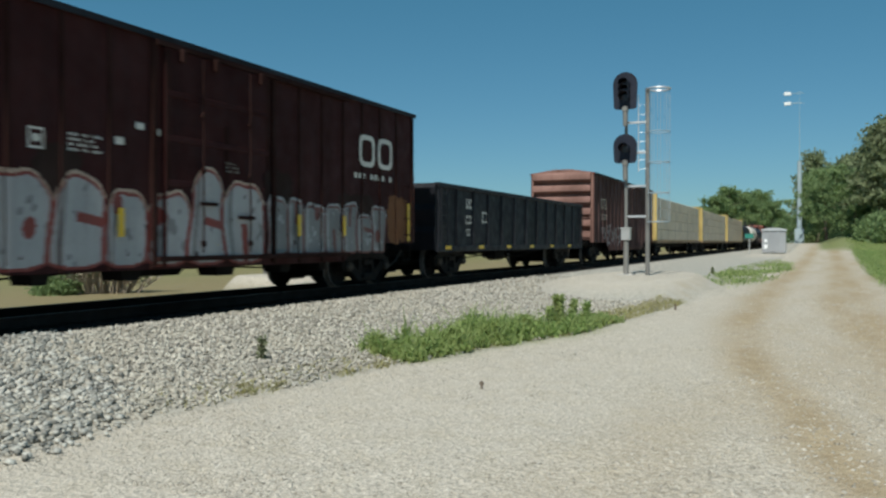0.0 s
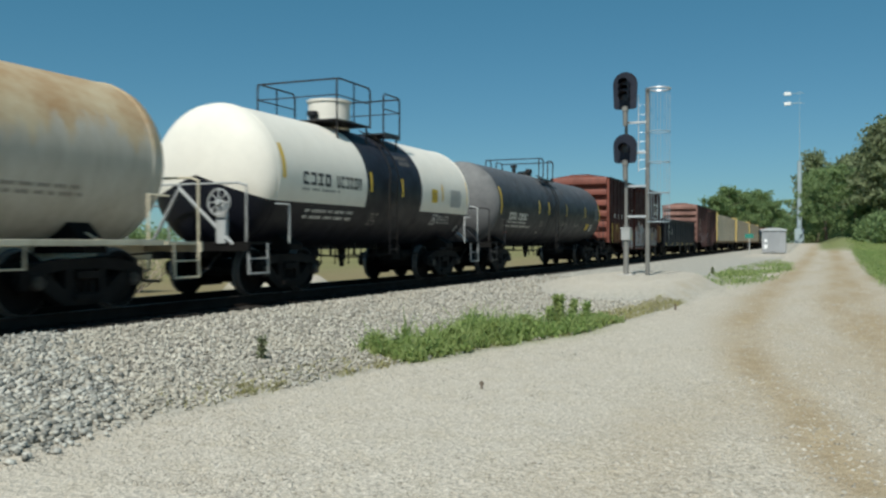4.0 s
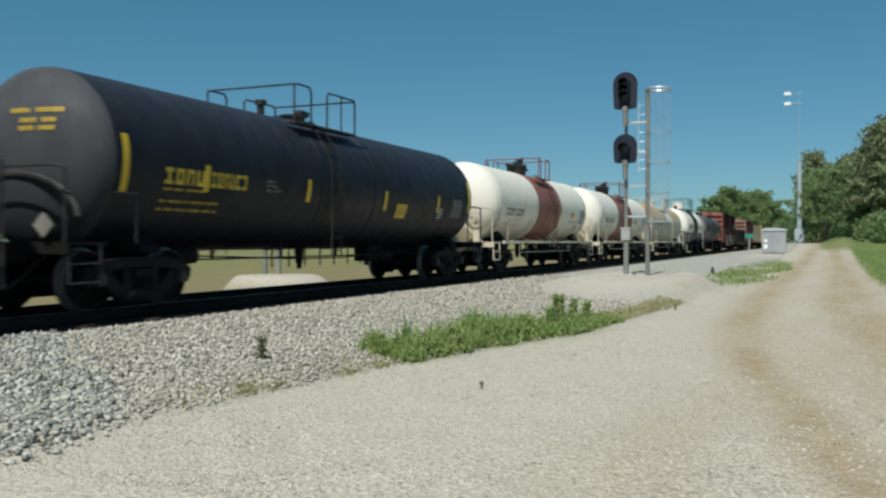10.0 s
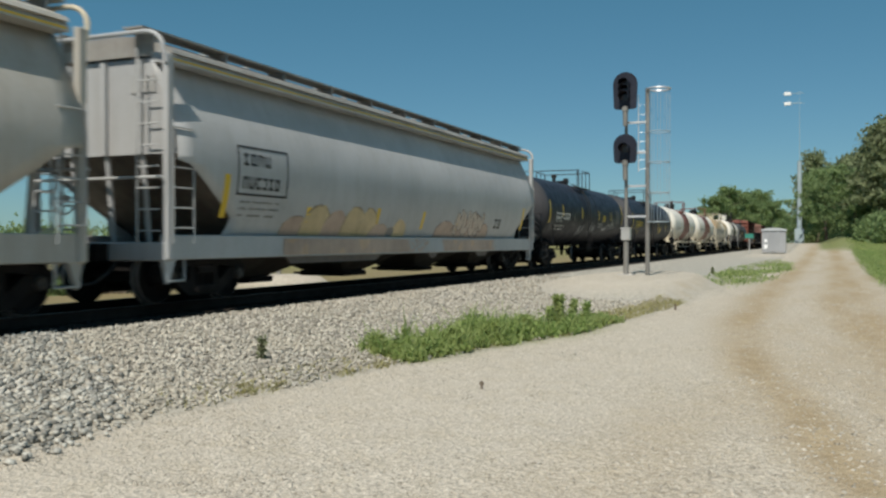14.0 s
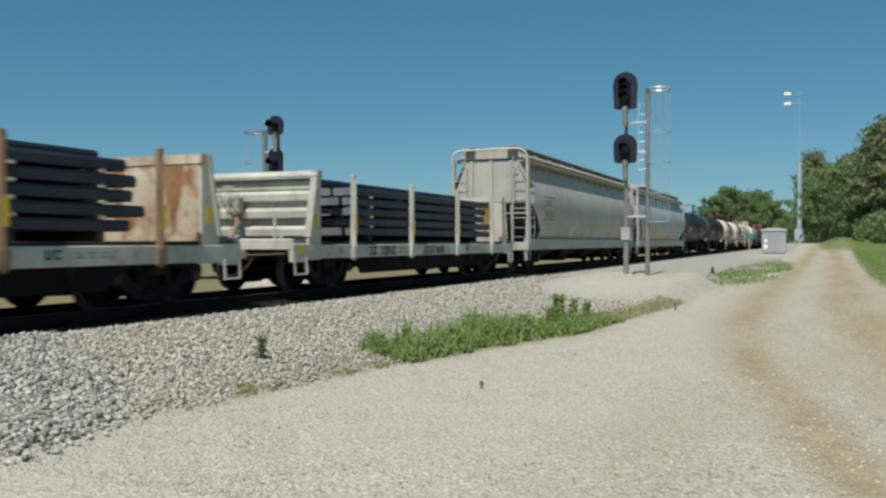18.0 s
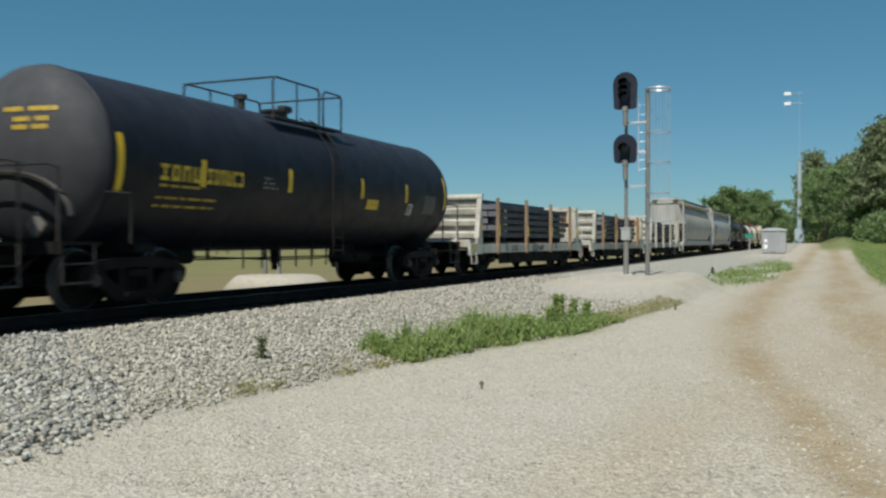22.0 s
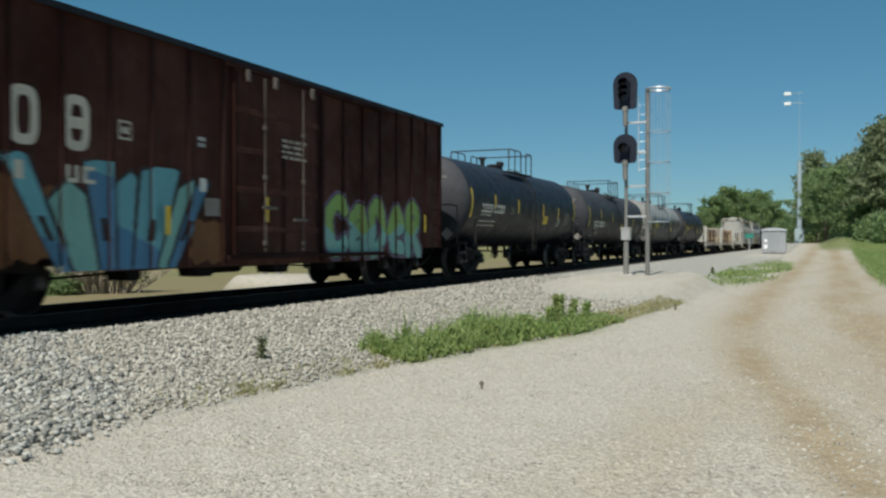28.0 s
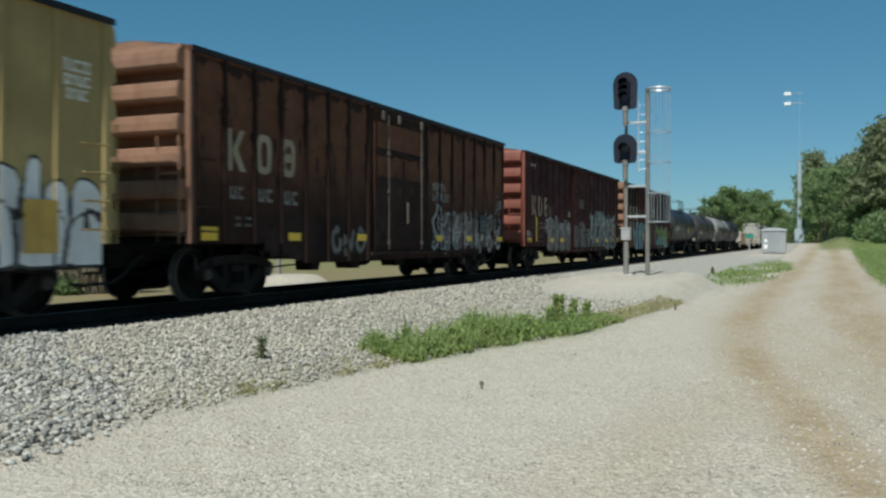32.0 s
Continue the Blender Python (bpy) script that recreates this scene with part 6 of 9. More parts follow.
def blotch(x0, x1, z0, z1, seed, col=0, cut=0.0):
    """A ragged patch."""
    def choose(x, z):
        u, v = (x - x0) / (x1 - x0) * 2 - 1, (z - z0) / (z1 - z0) * 2 - 1
        e = 1 - u ** 4 - v ** 4 + 0.45 * ripple(x, z, 4.5, seed) + 0.25 * ripple(x, z, 13.0, seed + 1)
        return np.where(e > 0.25 + cut, col, -1)
    return choose


def reflectors(car, put, spots, tall=0.42, wide=0.085):
    for x, z in spots:
        g = Geo()
        put(g, x - wide / 2, x + wide / 2, z - tall / 2, z + tall / 2)
        part("reflector", g, "reflector", car)


def big_shapes(car, put, mat, x, z0, z1):
    """Three large plain shapes in the place of the road's initials."""
    g = Geo()
    h = z1 - z0
    put(g, x[0], x[0] + 0.15, z0, z1)
    y = g.v[0][1]
    g.add([(x[0] + 0.18, y, z0 + h * 0.55), (x[0] + 0.38, y, z1), (x[0] + 0.53, y, z1), (x[0] + 0.31, y, z0 + h * 0.52), (x[0] + 0.55, y, z0), (x[0] + 0.38, y, z0), (x[0] + 0.18, y, z0 + h * 0.42)], [(0, 1, 2, 3), (0, 3, 6), (6, 3, 4, 5)])
    part("emblem_shape", g, mat, car)
    for q in (1, 2):
        g = Geo()
        cx, cz, a, b, t = x[q] + 0.24, (z0 + z1) / 2, 0.235, h / 2, 0.13
        ring = np.linspace(0, 2 * math.pi, 24)
        vs = []
        for w in ring:
            c, s = abs(math.cos(w)) ** 0.6 * math.copysign(1, math.cos(w)), abs(math.sin(w)) ** 0.6 * math.copysign(1, math.sin(w))
            vs += [(cx + a * c, y, cz + b * s), (cx + (a - t) * c, y, cz + (b - t) * s)]
        g.add(vs, [(2 * k, 2 * k + 1, 2 * k + 3, 2 * k + 2) for k in range(len(ring) - 1)])
        if q == 2:
            put(g, cx - a + t, cx + a - t, cz - 0.08, cz + 0.08)
        part("emblem_shape", g, mat, car)


def tank_car(x0, cyl, R, zc, shell_mats, choose, label, rail="rail_black", platform=(0.0, 2.2), platform_kind="low", side_rail=False, sill_mat="under", head=0.62, truck_in=0.9, face=None, stations=(), ladder_x=0.35, jacket=True, end_rail=None, rails=None, bow=True, brace=False):
    """A barrel with dished ends on stub sills, with top fittings, ladders and end platforms. stations: where the paint changes along it."""
    car = new_car("tank_car", x0, label, "tank car")
    h = cyl / 2
    face = face or h + 1.45
    end_rail = end_rail or rail
    prof = []
    for k in range(9):
        w = math.pi / 2 * k / 8
        prof.append((-h - head * math.cos(w), max(0.001, R * math.sin(w))))
    inner = sorted(set([-h + 0.02, h - 0.02] + list(np.linspace(-h + 0.6, h - 0.6, 9)) + list(stations)))
    prof += [(x, R) for x in inner]
    for k in range(9):
        w = math.pi / 2 * k / 8
        prof.append((h + head * math.sin(w), max(0.001, R * math.cos(w))))
    mids = [(prof[j][0] + prof[j + 1][0]) / 2 for j in range(len(prof) - 1)]
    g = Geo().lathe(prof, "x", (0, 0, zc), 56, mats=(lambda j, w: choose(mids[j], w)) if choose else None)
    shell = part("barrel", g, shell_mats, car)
    if jacket:
        for x in ((-h + 0.05, h - 0.05) if jacket == 1 else (-1.3, -0.9, 1.1)):
            g = Geo().lathe([(x - 0.03, R), (x - 0.02, R + 0.012), (x + 0.02, R + 0.012), (x + 0.03, R)], "x", (0, 0, zc), 56, mats=(lambda j, w: choose(x, w)) if choose else None)
            part("seam_band", g, shell_mats, shell)
    low = zc - R
    # stub sills, saddles, platforms
    for s in (-1, 1):
        part("stub_sill", Geo().box(s * (h - 2.6), s * (face - 0.35), -0.26, 0.26, 0.72, max(1.0, low + 0.12), 0.02), sill_mat, car)
        xt = s * (h - truck_in)
        g = Geo()
        g.prism([(-1.25, 0.86), (1.25, 0.86), (1.25, 0.98), (0.9, zc - math.sqrt(R * R - 0.81) + 0.02), (0, low + 0.02), (-0.9, zc - math.sqrt(R * R - 0.81) + 0.02), (-1.25, 0.98)], "x", xt - 0.22, xt + 0.22)
        part("saddle", g, "under", car)
        part("end_platform", Geo().box(s * (h + 0.15), s * (face - 0.5), -1.4, 1.4, 0.98, 1.03).box(s * (face - 0.55), s * (face - 0.5), -1.45, 1.45, 0.86, 1.03), sill_mat, car)
        g = Geo().tube([(s * (face - 0.52), -1.38, 1.0), (s * (face - 0.52), -1.38, 2.05), (s * (face - 0.52), -1.2, 2.1), (s * (face - 0.52), 1.2, 2.1), (s * (face - 0.52), 1.38, 2.05), (s * (face - 0.52), 1.38, 1.0)], 0.02, 6)
        part("end_handrail", g, end_rail, car)
        for sy in (-1, 1):
            part("corner_step", Geo().tube([(s * (h + 0.3), sy * 1.40, 1.0), (s * (h + 0.3), sy * 1.42, 0.45), (s * (face - 0.55), sy * 1.42, 0.45), (s * (face - 0.55), sy * 1.40, 1.0)], 0.018, 5).cyl((s * (h + 0.3), sy * 1.42, 0.72), (s * (face - 0.55), sy * 1.42, 0.72), 0.014, 5), end_rail, car)
            part("corner_rail", Geo().tube([(s * (h - 0.35), sy * 1.46, 1.0), (s * (h - 0.35), sy * 1.46, 1.75), (s * (h + 0.1), sy * 1.46, 1.75)], 0.018, 5), end_rail, car)
        add_truck(car, xt, x0)
    if side_rail:
        for sy in (-1, 1):
            g = Geo().box(-h, h, sy * 1.44 - 0.04, sy * 1.44 + 0.04, 0.97, 1.06, 0.01)
            for x in np.linspace(-h + 1.2, h - 1.2, 6):
                g.cyl((x, sy * 1.44, 1.0), (x, sy * 0.95, low + 0.25), 0.015, 5)
            part("side_sill_rail", g, side_rail, car)
            part("hanging_rail", Geo().tube([(-h + 2.4, sy * 1.2, 0.98), (-h + 2.4, sy * 1.2, 0.66), (h - 2.4, sy * 1.2, 0.66), (h - 2.4, sy * 1.2, 0.98)], 0.016, 5), side_rail, car)
    # brake rods and bottom outlet
    g = Geo().tube([(-h + 2.0, -0.55, 0.80), (-0.8, -0.55, 0.66), (0.9, -0.55, 0.66), (h - 2.0, -0.55, 0.80)], 0.016, 5)
    for x in np.linspace(-1.9, 1.9, 7):
        g.cyl((x, -0.55, 0.50), (x, -0.55, low + 0.15), 0.018, 5)
    part("brake_rod", g, "under", car)
    part("outlet_valve", Geo().cyl((0, 0, low + 0.05), (0, 0, 0.55), 0.12, 12, 0.08).cyl((0, 0, 0.55), (0, 0, 0.42), 0.06, 8), "under", car)
    part("brake_cylinder", Geo().cyl((-h + 2.3, -0.45, 0.78), (-h + 2.9, -0.45, 0.78), 0.15, 10), "under", car)
    part("train_pipe", Geo().tube([(-face + 0.6, -0.75, 0.86), (-h + 2.6, -0.95, 0.72), (h - 2.6, -0.95, 0.72), (face - 0.6, -0.75, 0.86)], 0.017, 5), "under", car)
    for x in np.linspace(-h + 2.8, h - 2.8, 5):
        part("pipe_hanger", Geo().box(x - 0.025, x + 0.025, -0.97, -0.93, 0.70, 1.0), "under", car)
    part("valve_box", Geo().box(h * 0.28, h * 0.28 + 0.55, -0.7, -0.3, 0.55, low + 0.1, 0.03).cyl((h * 0.28 + 0.75, -0.5, 0.68), (h * 0.28 + 1.55, -0.5, 0.68), 0.15, 10), "under", car)
    # side ladder and top platform
    cx, span = platform
    rails = rails or (cx - span / 2, cx + ladder_x - 0.3, cx + ladder_x + 0.3, cx + span / 2)
    topz = zc + R
    lx = cx + ladder_x
    for sy in (-1, 1):
        g = Geo()
        arc = np.linspace(radians(12), radians(64), 9)
        for dx in (-0.2, 0.2):
            pts = [(lx + dx, sy * 1.50, 0.75), (lx + dx, sy * 1.50, zc + 0.15)] + [(lx + dx, sy * (R + 0.12) * math.cos(a), zc + (R + 0.12) * math.sin(a)) for a in arc]
            g.tube(pts, 0.015, 6)
        for k in range(7):
            z = 0.85 + 0.27 * k
            g.cyl((lx - 0.2, sy * 1.50, z), (lx + 0.2, sy * 1.50, z), 0.013, 5)
        for a in arc[1::2]:
            g.cyl((lx - 0.2, sy * (R + 0.12) * math.cos(a), zc + (R + 0.12) * math.sin(a)), (lx + 0.2, sy * (R + 0.12) * math.cos(a), zc + (R + 0.12) * math.sin(a)), 0.013, 5)
        part("side_ladder", g, {"rail_red": "oxide", "rail_black": "ladder_black"}.get(rail, rail), car)
    if platform_kind == "box":
        base = topz - 0.02
        lo, hi = rails[2], rails[3]
        part("platform", Geo().box(lo, hi, -1.05, 1.05, base - 0.06, base - 0.02).box(lo, hi, -1.07, -1.04, base - 0.12, base), rail, car)
        part("platform", Geo().box(rails[0], rails[1], -1.05, 1.05, base + 0.02, base + 0.05), rail, car)
        for x in (rails[0] + 0.1, rails[1] - 0.1, lo + 0.1, hi - 0.1):
            for sy in (-1, 1):
                part("platform_leg", Geo().cyl((x, sy * 1.0, zc + math.sqrt(R * R - 1)), (x, sy * 1.0, base), 0.025, 6), rail, car)
        part("fittings_dome", Geo().cyl((cx - 0.15, 0, topz - 0.05), (cx - 0.15, 0, topz + 0.62), 0.50, 24).cyl((cx - 0.15, 0, topz + 0.62), (cx - 0.15, 0, topz + 0.68), 0.53, 24), "white_tank", car, "pale round protective housing")
        rail_top, yy = base + 0.95, 1.05
    else:
        base = topz - 0.28
        for sy in (-1, 1):
            part("platform", Geo().box(cx - span / 2, cx + span / 2, sy * 0.86, sy * 1.10, base + 0.04, base + 0.08), rail, car)
        rail_top, yy = topz + 0.56, 1.08
    for sy in (-1, 1):
        for a, b in (rails[:2], rails[2:]):
            g = Geo().tube([(a, sy * yy, base), (a, sy * yy, rail_top - 0.08), (a + 0.08, sy * yy, rail_top), (b - 0.08, sy * yy, rail_top), (b, sy * yy, rail_top - 0.08), (b, sy * yy, base)], 0.021, 6)
            if platform_kind == "box":
                g.cyl((a, sy * yy, (base + rail_top) / 2 + 0.1), (b, sy * yy, (base + rail_top) / 2 + 0.1), 0.014, 5)
            if b - a > 1.0:
                g.cyl(((a + b) / 2, sy * yy, base), ((a + b) / 2, sy * yy, rail_top), 0.018, 5)
            part("railing", g, rail, car)
    for x in (rails[0], rails[3]):
        mid = (base + rail_top) / 2 + 0.1
        g = Geo().cyl((x, -yy, rail_top - 0.02), (x, yy, rail_top - 0.02), 0.02, 6)
        if platform_kind == "box":
            g.cyl((x, -yy, mid), (x, yy, mid), 0.014, 5)
        part("railing", g, rail, car)
    dome = "rail_black" if rail in ("rail_black", "rail_red") else rail
    mx, mr, mt = (cx + 0.35, 0.27, 0.12) if rail == "rail_black" else (cx - 0.1, 0.36, 0.28)
    g = Geo().cyl((mx, 0, topz - 0.1), (mx, 0, topz + mt), mr, 18).cyl((mx, 0, topz + mt), (mx, 0, topz + mt + 0.05), mr + 0.04, 18)
    for k in range(0 if rail == "rail_black" else 8):
        w = k * math.pi / 4
        g.cyl((mx + (mr + 0.01) * math.cos(w), (mr + 0.01) * math.sin(w), topz + mt - 0.08), (mx + (mr + 0.01) * math.cos(w), (mr + 0.01) * math.sin(w), topz + mt + 0.12), 0.022, 5)
    part("manway", g, dome, car)
    part("valve", Geo().cyl((cx - 0.75, 0.1, topz - 0.05), (cx - 0.75, 0.1, topz + 0.26), 0.08, 10).cyl((cx - 0.75, 0.1, topz + 0.26), (cx - 0.75, 0.1, topz + 0.36), 0.13, 10), dome, car)
    part("vent_pipe", Geo().cyl((cx + 0.5, -0.1, topz - 0.05), (cx + 0.5, -0.1, topz + 0.26), 0.07, 8).box(cx + 0.4, cx + 0.75, -0.2, 0.0, topz + 0.16, topz + 0.30, 0.03), dome, car)
    if rail == "rail_red":
        for dx, dy, r, tall in ((-0.22, -0.12, 0.07, 0.52), (0.02, 0.1, 0.06, 0.46), (0.2, -0.1, 0.05, 0.42), (-0.05, -0.2, 0.045, 0.60)):
            g = Geo().cyl((cx + dx, dy, topz + 0.25), (cx + dx, dy, topz + tall), r, 10).cyl((cx + dx, dy, topz + tall), (cx + dx, dy, topz + tall + 0.05), r * 1.7, 10)
            g.cyl((cx + dx - 0.12, dy, topz + tall - 0.09), (cx + dx + 0.12, dy, topz + tall - 0.09), 0.028, 6)
            part("acid_valve", g, "rail_black", car)
    if end_rail != "rail_black":
        brake_wheel(car, -face + 0.42, -0.85, 1.75, 0.24, end_rail)
        part("brake_stand", Geo().box(-face + 0.47, -face + 0.56, -0.95, -0.75, 1.0, 1.75), end_rail, car)
    if brace:
        for s in (-1, 1):
            x = s * (face - 0.50)
            part("end_brace", Geo().tube([(x, 0.75, 1.02), (x, 0.1, 2.02), (x, -1.1, 0.98)], 0.03, 6).cyl((x, 0.1, 2.0), (x, 0.1, 2.1), 0.03, 6), end_rail, car)
    # dark pipe bow on the rear head
    pts = [(-h - head * 0.75 - 0.15, 1.3 * math.cos(a), 1.35 + 0.68 * math.sin(a)) for a in np.linspace(0.05, math.pi - 0.05, 15)]
    if bow:
        part("head_shield_pipe", Geo().tube(pts, 0.045, 6), "hose", car)
    add_couplers(car, face - 1.0, face)
    return car, tank_put(R, zc)


def hopper(x0, half, body, label, stain=False):
    """Covered hopper with bowed sides, sloped ends, outlet gates and a trough-hatch roof."""
    car = new_car("covered_hopper", x0, label, "hopper car")
    sill = 0.88

    def prof(z):
        if z > 3.2:
            return 1.37 - 0.475 * (z - 3.2)
        return 1.56 - (0.297 * (z - 2.4) ** 2 if z > 2.4 else 0.30 * ((2.4 - z) / 1.28) ** 2)
    end_in = half - 1.75
    for s in (-1, 1):
        # bowed sheet whose lower ends are cut away in a round arch
        g = Geo()
        zs = list(np.linspace(1.12, 2.33, 30)) + list(np.linspace(2.42, 3.72, 14)) + [3.95]
        cols = 45
        vs = []
        for z in zs:
            cut = 1.55 * math.sqrt(max(0.0, 1 - ((z - 1.45) / 0.88) ** 2)) if z < 2.33 else 0.0
            cut = min(cut, max(0.0, float(np.interp(z, (1.0, 1.5, 2.0, 2.45), (2.45, 1.7, 0.95, 0.28))) - 0.22))
            xe = half - 0.19 - cut
            vs += [(-xe + 2 * xe * i / (cols - 1), s * prof(z), z) for i in range(cols)]
        g.add(vs, [(k * cols + i, k * cols + i + 1, (k + 1) * cols + i + 1, (k + 1) * cols + i) for k in range(len(zs) - 1) for i in range(cols - 1)], 0, True)
        ob = part("side_sheet", g, body, car)
        sol = ob.modifiers.new("thickness", "SOLIDIFY")
        sol.thickness, sol.offset = 0.012, -1 if s < 0 else 1
        part("side_sill", Geo().box(-half + 0.05, half - 0.05, s * 1.30, s * 1.42, sill - 0.14, 1.14, 0.015), body, car)
        part("top_chord", Geo().prism([(s * 0.98, 3.92), (s * 1.352, 3.92), (s * 1.352, 3.99), (s * 1.27, 4.09), (s * 0.98, 4.09)], "x", -half + 0.25, half - 0.25), body, car)
        part("eave_stripe", Geo().box(-half + 0.3, half - 0.3, s * 1.351, s * 1.356, 3.95, 3.98), "mark_yellow", car, "thin yellow eave stripe")
        # corner posts, ladders
        for e in (-1, 1):
            part("corner_post", Geo().box(e * (half - 0.05), e * (half - 0.20), s * 1.36, s * 1.48, sill - 0.14, 4.0, 0.015), body, car)
            g = Geo()
            for k in range(6):
                z = 1.25 + 0.32 * k
                g.cyl((e * (half - 0.12), s * 1.52, z), (e * (half - 0.62), s * 1.52, z), 0.014, 5)
            g.cyl((e * (half - 0.62), s * 1.52, 1.0), (e * (half - 0.62), s * 1.52, 2.35), 0.016, 5).cyl((e * (half - 0.12), s * 1.52, 1.0), (e * (half - 0.12), s * 1.52, 2.95), 0.016, 5)
            part("side_ladder", g, "rail_grey", car)
            g = Geo()
            for k in range(8):
                z = 1.2 + 0.34 * k
                g.cyl((e * (half + 0.02), s * 0.92, z), (e * (half + 0.02), s * 1.36, z), 0.014, 5)
            g.cyl((e * (half + 0.02), s * 0.92, 1.0), (e * (half + 0.02), s * 0.92, 4.1), 0.02, 5)
            part("end_ladder", g, "rail_grey", car)
            part("sill_step", Geo().tube([(e * (half - 0.12), s * 1.38, 0.8), (e * (half - 0.12), s * 1.38, 0.40), (e * (half - 0.55), s * 1.38, 0.40), (e * (half - 0.55), s * 1.38, 0.8)], 0.018, 5), "rail_grey", car)
            part("jacking_pad", Geo().prism([(e * (half - 0.05), 0.75), (e * (half - 0.32), 0.75), (e * (half - 0.16), 0.35)], "y", s * 1.30, s * 1.40), body, car)
    # slope sheets and upper end walls
    for e in (-1, 1):
        g = Geo()
        zt = [(e * (half - 0.28), 4.0), (e * (half - 0.28), 2.45), (e * (half - 0.95), 2.0), (e * (half - 1.7), 1.5), (e * (half - 2.45), 1.0), (e * (half - 3.6), 0.75)]
        pts = []
        for x, z in zt:
            w = prof(max(z, sill)) - 0.015
            pts += [(x, -w if z > 0.9 else -0.6, z), (x, w if z > 0.9 else 0.6, z)]
        g.add(pts, [(2 * k, 2 * k + 1, 2 * k + 3, 2 * k + 2) for k in range(5)])
        # A darker colour paints in the shade below the overhang.
        for k in range(1, 5):
            g.m[k] = 1
        ob = part("end_slope_sheet", g, [body, "rod_worn"], car)
        ob.modifiers.new("thickness", "SOLIDIFY").thickness = 0.02
        for y in (-0.75, 0.0, 0.75):
            part("end_stiffener", Geo().box(e * (half - 0.27), e * (half - 0.20), y - 0.05, y + 0.05, 2.45, 3.98), body, car)
            part("slope_prop", Geo().tube([(e * (half - 0.3), y, 2.45), (e * (half - 0.45), y, 0.95)], 0.05, 6), body, car)
        part("end_sill", Geo().box(e * (half - 0.35), e * (half - 0.02), -1.42, 1.42, sill - 0.16, 1.02, 0.02), body, car)
        part("end_rail", Geo().tube([(e * (half + 0.02), -1.42, 2.05), (e * (half + 0.02), 1.42, 2.05)], 0.025, 6), "rail_grey", car)
        part("end_marks", Geo().box(e * (half - 0.262), e * (half - 0.255), -1.05, -0.55, 3.45, 3.72), "mark_grey", car)
        bend = [(e * half, sy * (1.05 + 0.38 * math.cos(a)), 4.08 + 0.28 * math.sin(a)) for sy in (-1,) for a in np.linspace(0, math.pi / 2, 6)]
        bend = [(e * (half - 0.05), -1.45, 3.85)] + bend + [(x, -y, z) for x, y, z in reversed(bend)] + [(e * (half - 0.05), 1.45, 3.85)]
        g = Geo().tube(bend, 0.038, 8)
        part("roof_end_frame", g, "cream_rail" if stain else body, car)
        add_truck(car, e * (half - 1.45), x0)
        part("draft_sill", Geo().box(e * (half - 3.4), e * (half + 0.25), -0.28, 0.28, 0.72, 1.0), "under", car)
    # roof with centre hatch and walkway
    roof = [(-1.39, 4.05), (-1.35, 4.12), (-0.75, 4.36), (-0.32, 4.40), (0.32, 4.40), (0.75, 4.36), (1.35, 4.12), (1.39, 4.05)]
    part("roof", Geo().prism(roof, "x", -half + 0.28, half - 0.28, smooth=False), "roof_grey" if not stain else body, car)
    part("hatch", Geo().box(-half + 0.8, half - 0.8, -0.28, 0.28, 4.38, 4.50, 0.03), body, car)
    for k in range(14):
        x = -half + 1.1 + k * (2 * half - 2.2) / 13
        part("hatch_clamp", Geo().box(x - 0.04, x + 0.04, -0.36, 0.36, 4.40, 4.54), "rail_grey", car)
    for s in (-1, 1):
        part("walkway", Geo().box(-half, half, s * 0.62, s * 1.02, 4.43, 4.46), "roof_grey", car)
        for k in range(11):
            x = -half + 0.3 + k * (2 * half - 0.6) / 10
            part("walkway_bracket", Geo().box(x - 0.02, x + 0.02, s * 0.60, s * 1.0, 4.24, 4.43), "roof_grey", car)
    # outlet gates
    for k in range(4):
        xc = (k - 1.5) * (half * 0.415)
        g = Geo()
        a, b = half * 0.20, 0.42
        g.add([(xc - a, -1.25, sill), (xc + a, -1.25, sill), (xc + a, 1.25, sill), (xc - a, 1.25, sill), (xc - b, -0.5, 0.32), (xc + b, -0.5, 0.32), (xc + b, 0.5, 0.32), (xc - b, 0.5, 0.32)],
              [(0, 1, 5, 4), (1, 2, 6, 5), (2, 3, 7, 6), (3, 0, 4, 7), (4, 5, 6, 7)])
        part("outlet_hopper", g, "hopper_grime", car)
        part("outlet_gate", Geo().box(xc - 0.55, xc + 0.55, -0.62, 0.62, 0.22, 0.34, 0.02).cyl((xc - 0.5, -0.8, 0.28), (xc - 0.5, 0.8, 0.28), 0.03, 6), "under", car)
    part("centre_sill", Geo().box(-half + 3.0, half - 3.0, -0.25, 0.25, 0.62, 0.86), "under", car)
    brake_wheel(car, -half - 0.05, 0.6, 1.75, 0.27, "rail_grey")
    add_couplers(car, half - 0.2, half + 0.78)
    return car, prof


def hopper_put(prof):
    def put(g, a, b, z0, z1, mat=0):
        n = max(1, int((z1 - z0) / 0.15))
        vs = []
        for k in range(n + 1):
            z = z0 + (z1 - z0) * k / n
            y = -(prof(z) + 0.006)
            vs += [(a, y, z), (b, y, z)]
        g.add(vs, [(2 * k, 2 * k + 1, 2 * k + 3, 2 * k + 2) for k in range(n)], mat)
    return put


def steel_bar(y, z, x0, x1, w, h, g):
    """One flat steel bar lying in a layer, with pale sawn ends."""
    b = 0.018
    poly = [(y - w / 2 + b, z), (y + w / 2 - b, z), (y + w / 2, z + b), (y + w / 2, z + h * 0.7), (y + w * 0.42, z + h), (y - w * 0.42, z + h), (y - w / 2, z + h * 0.7), (y - w / 2, z + b)]
    g.prism(poly, "x", x0, x1)
    for k in (1, 2):
        g.m[-k] = 1


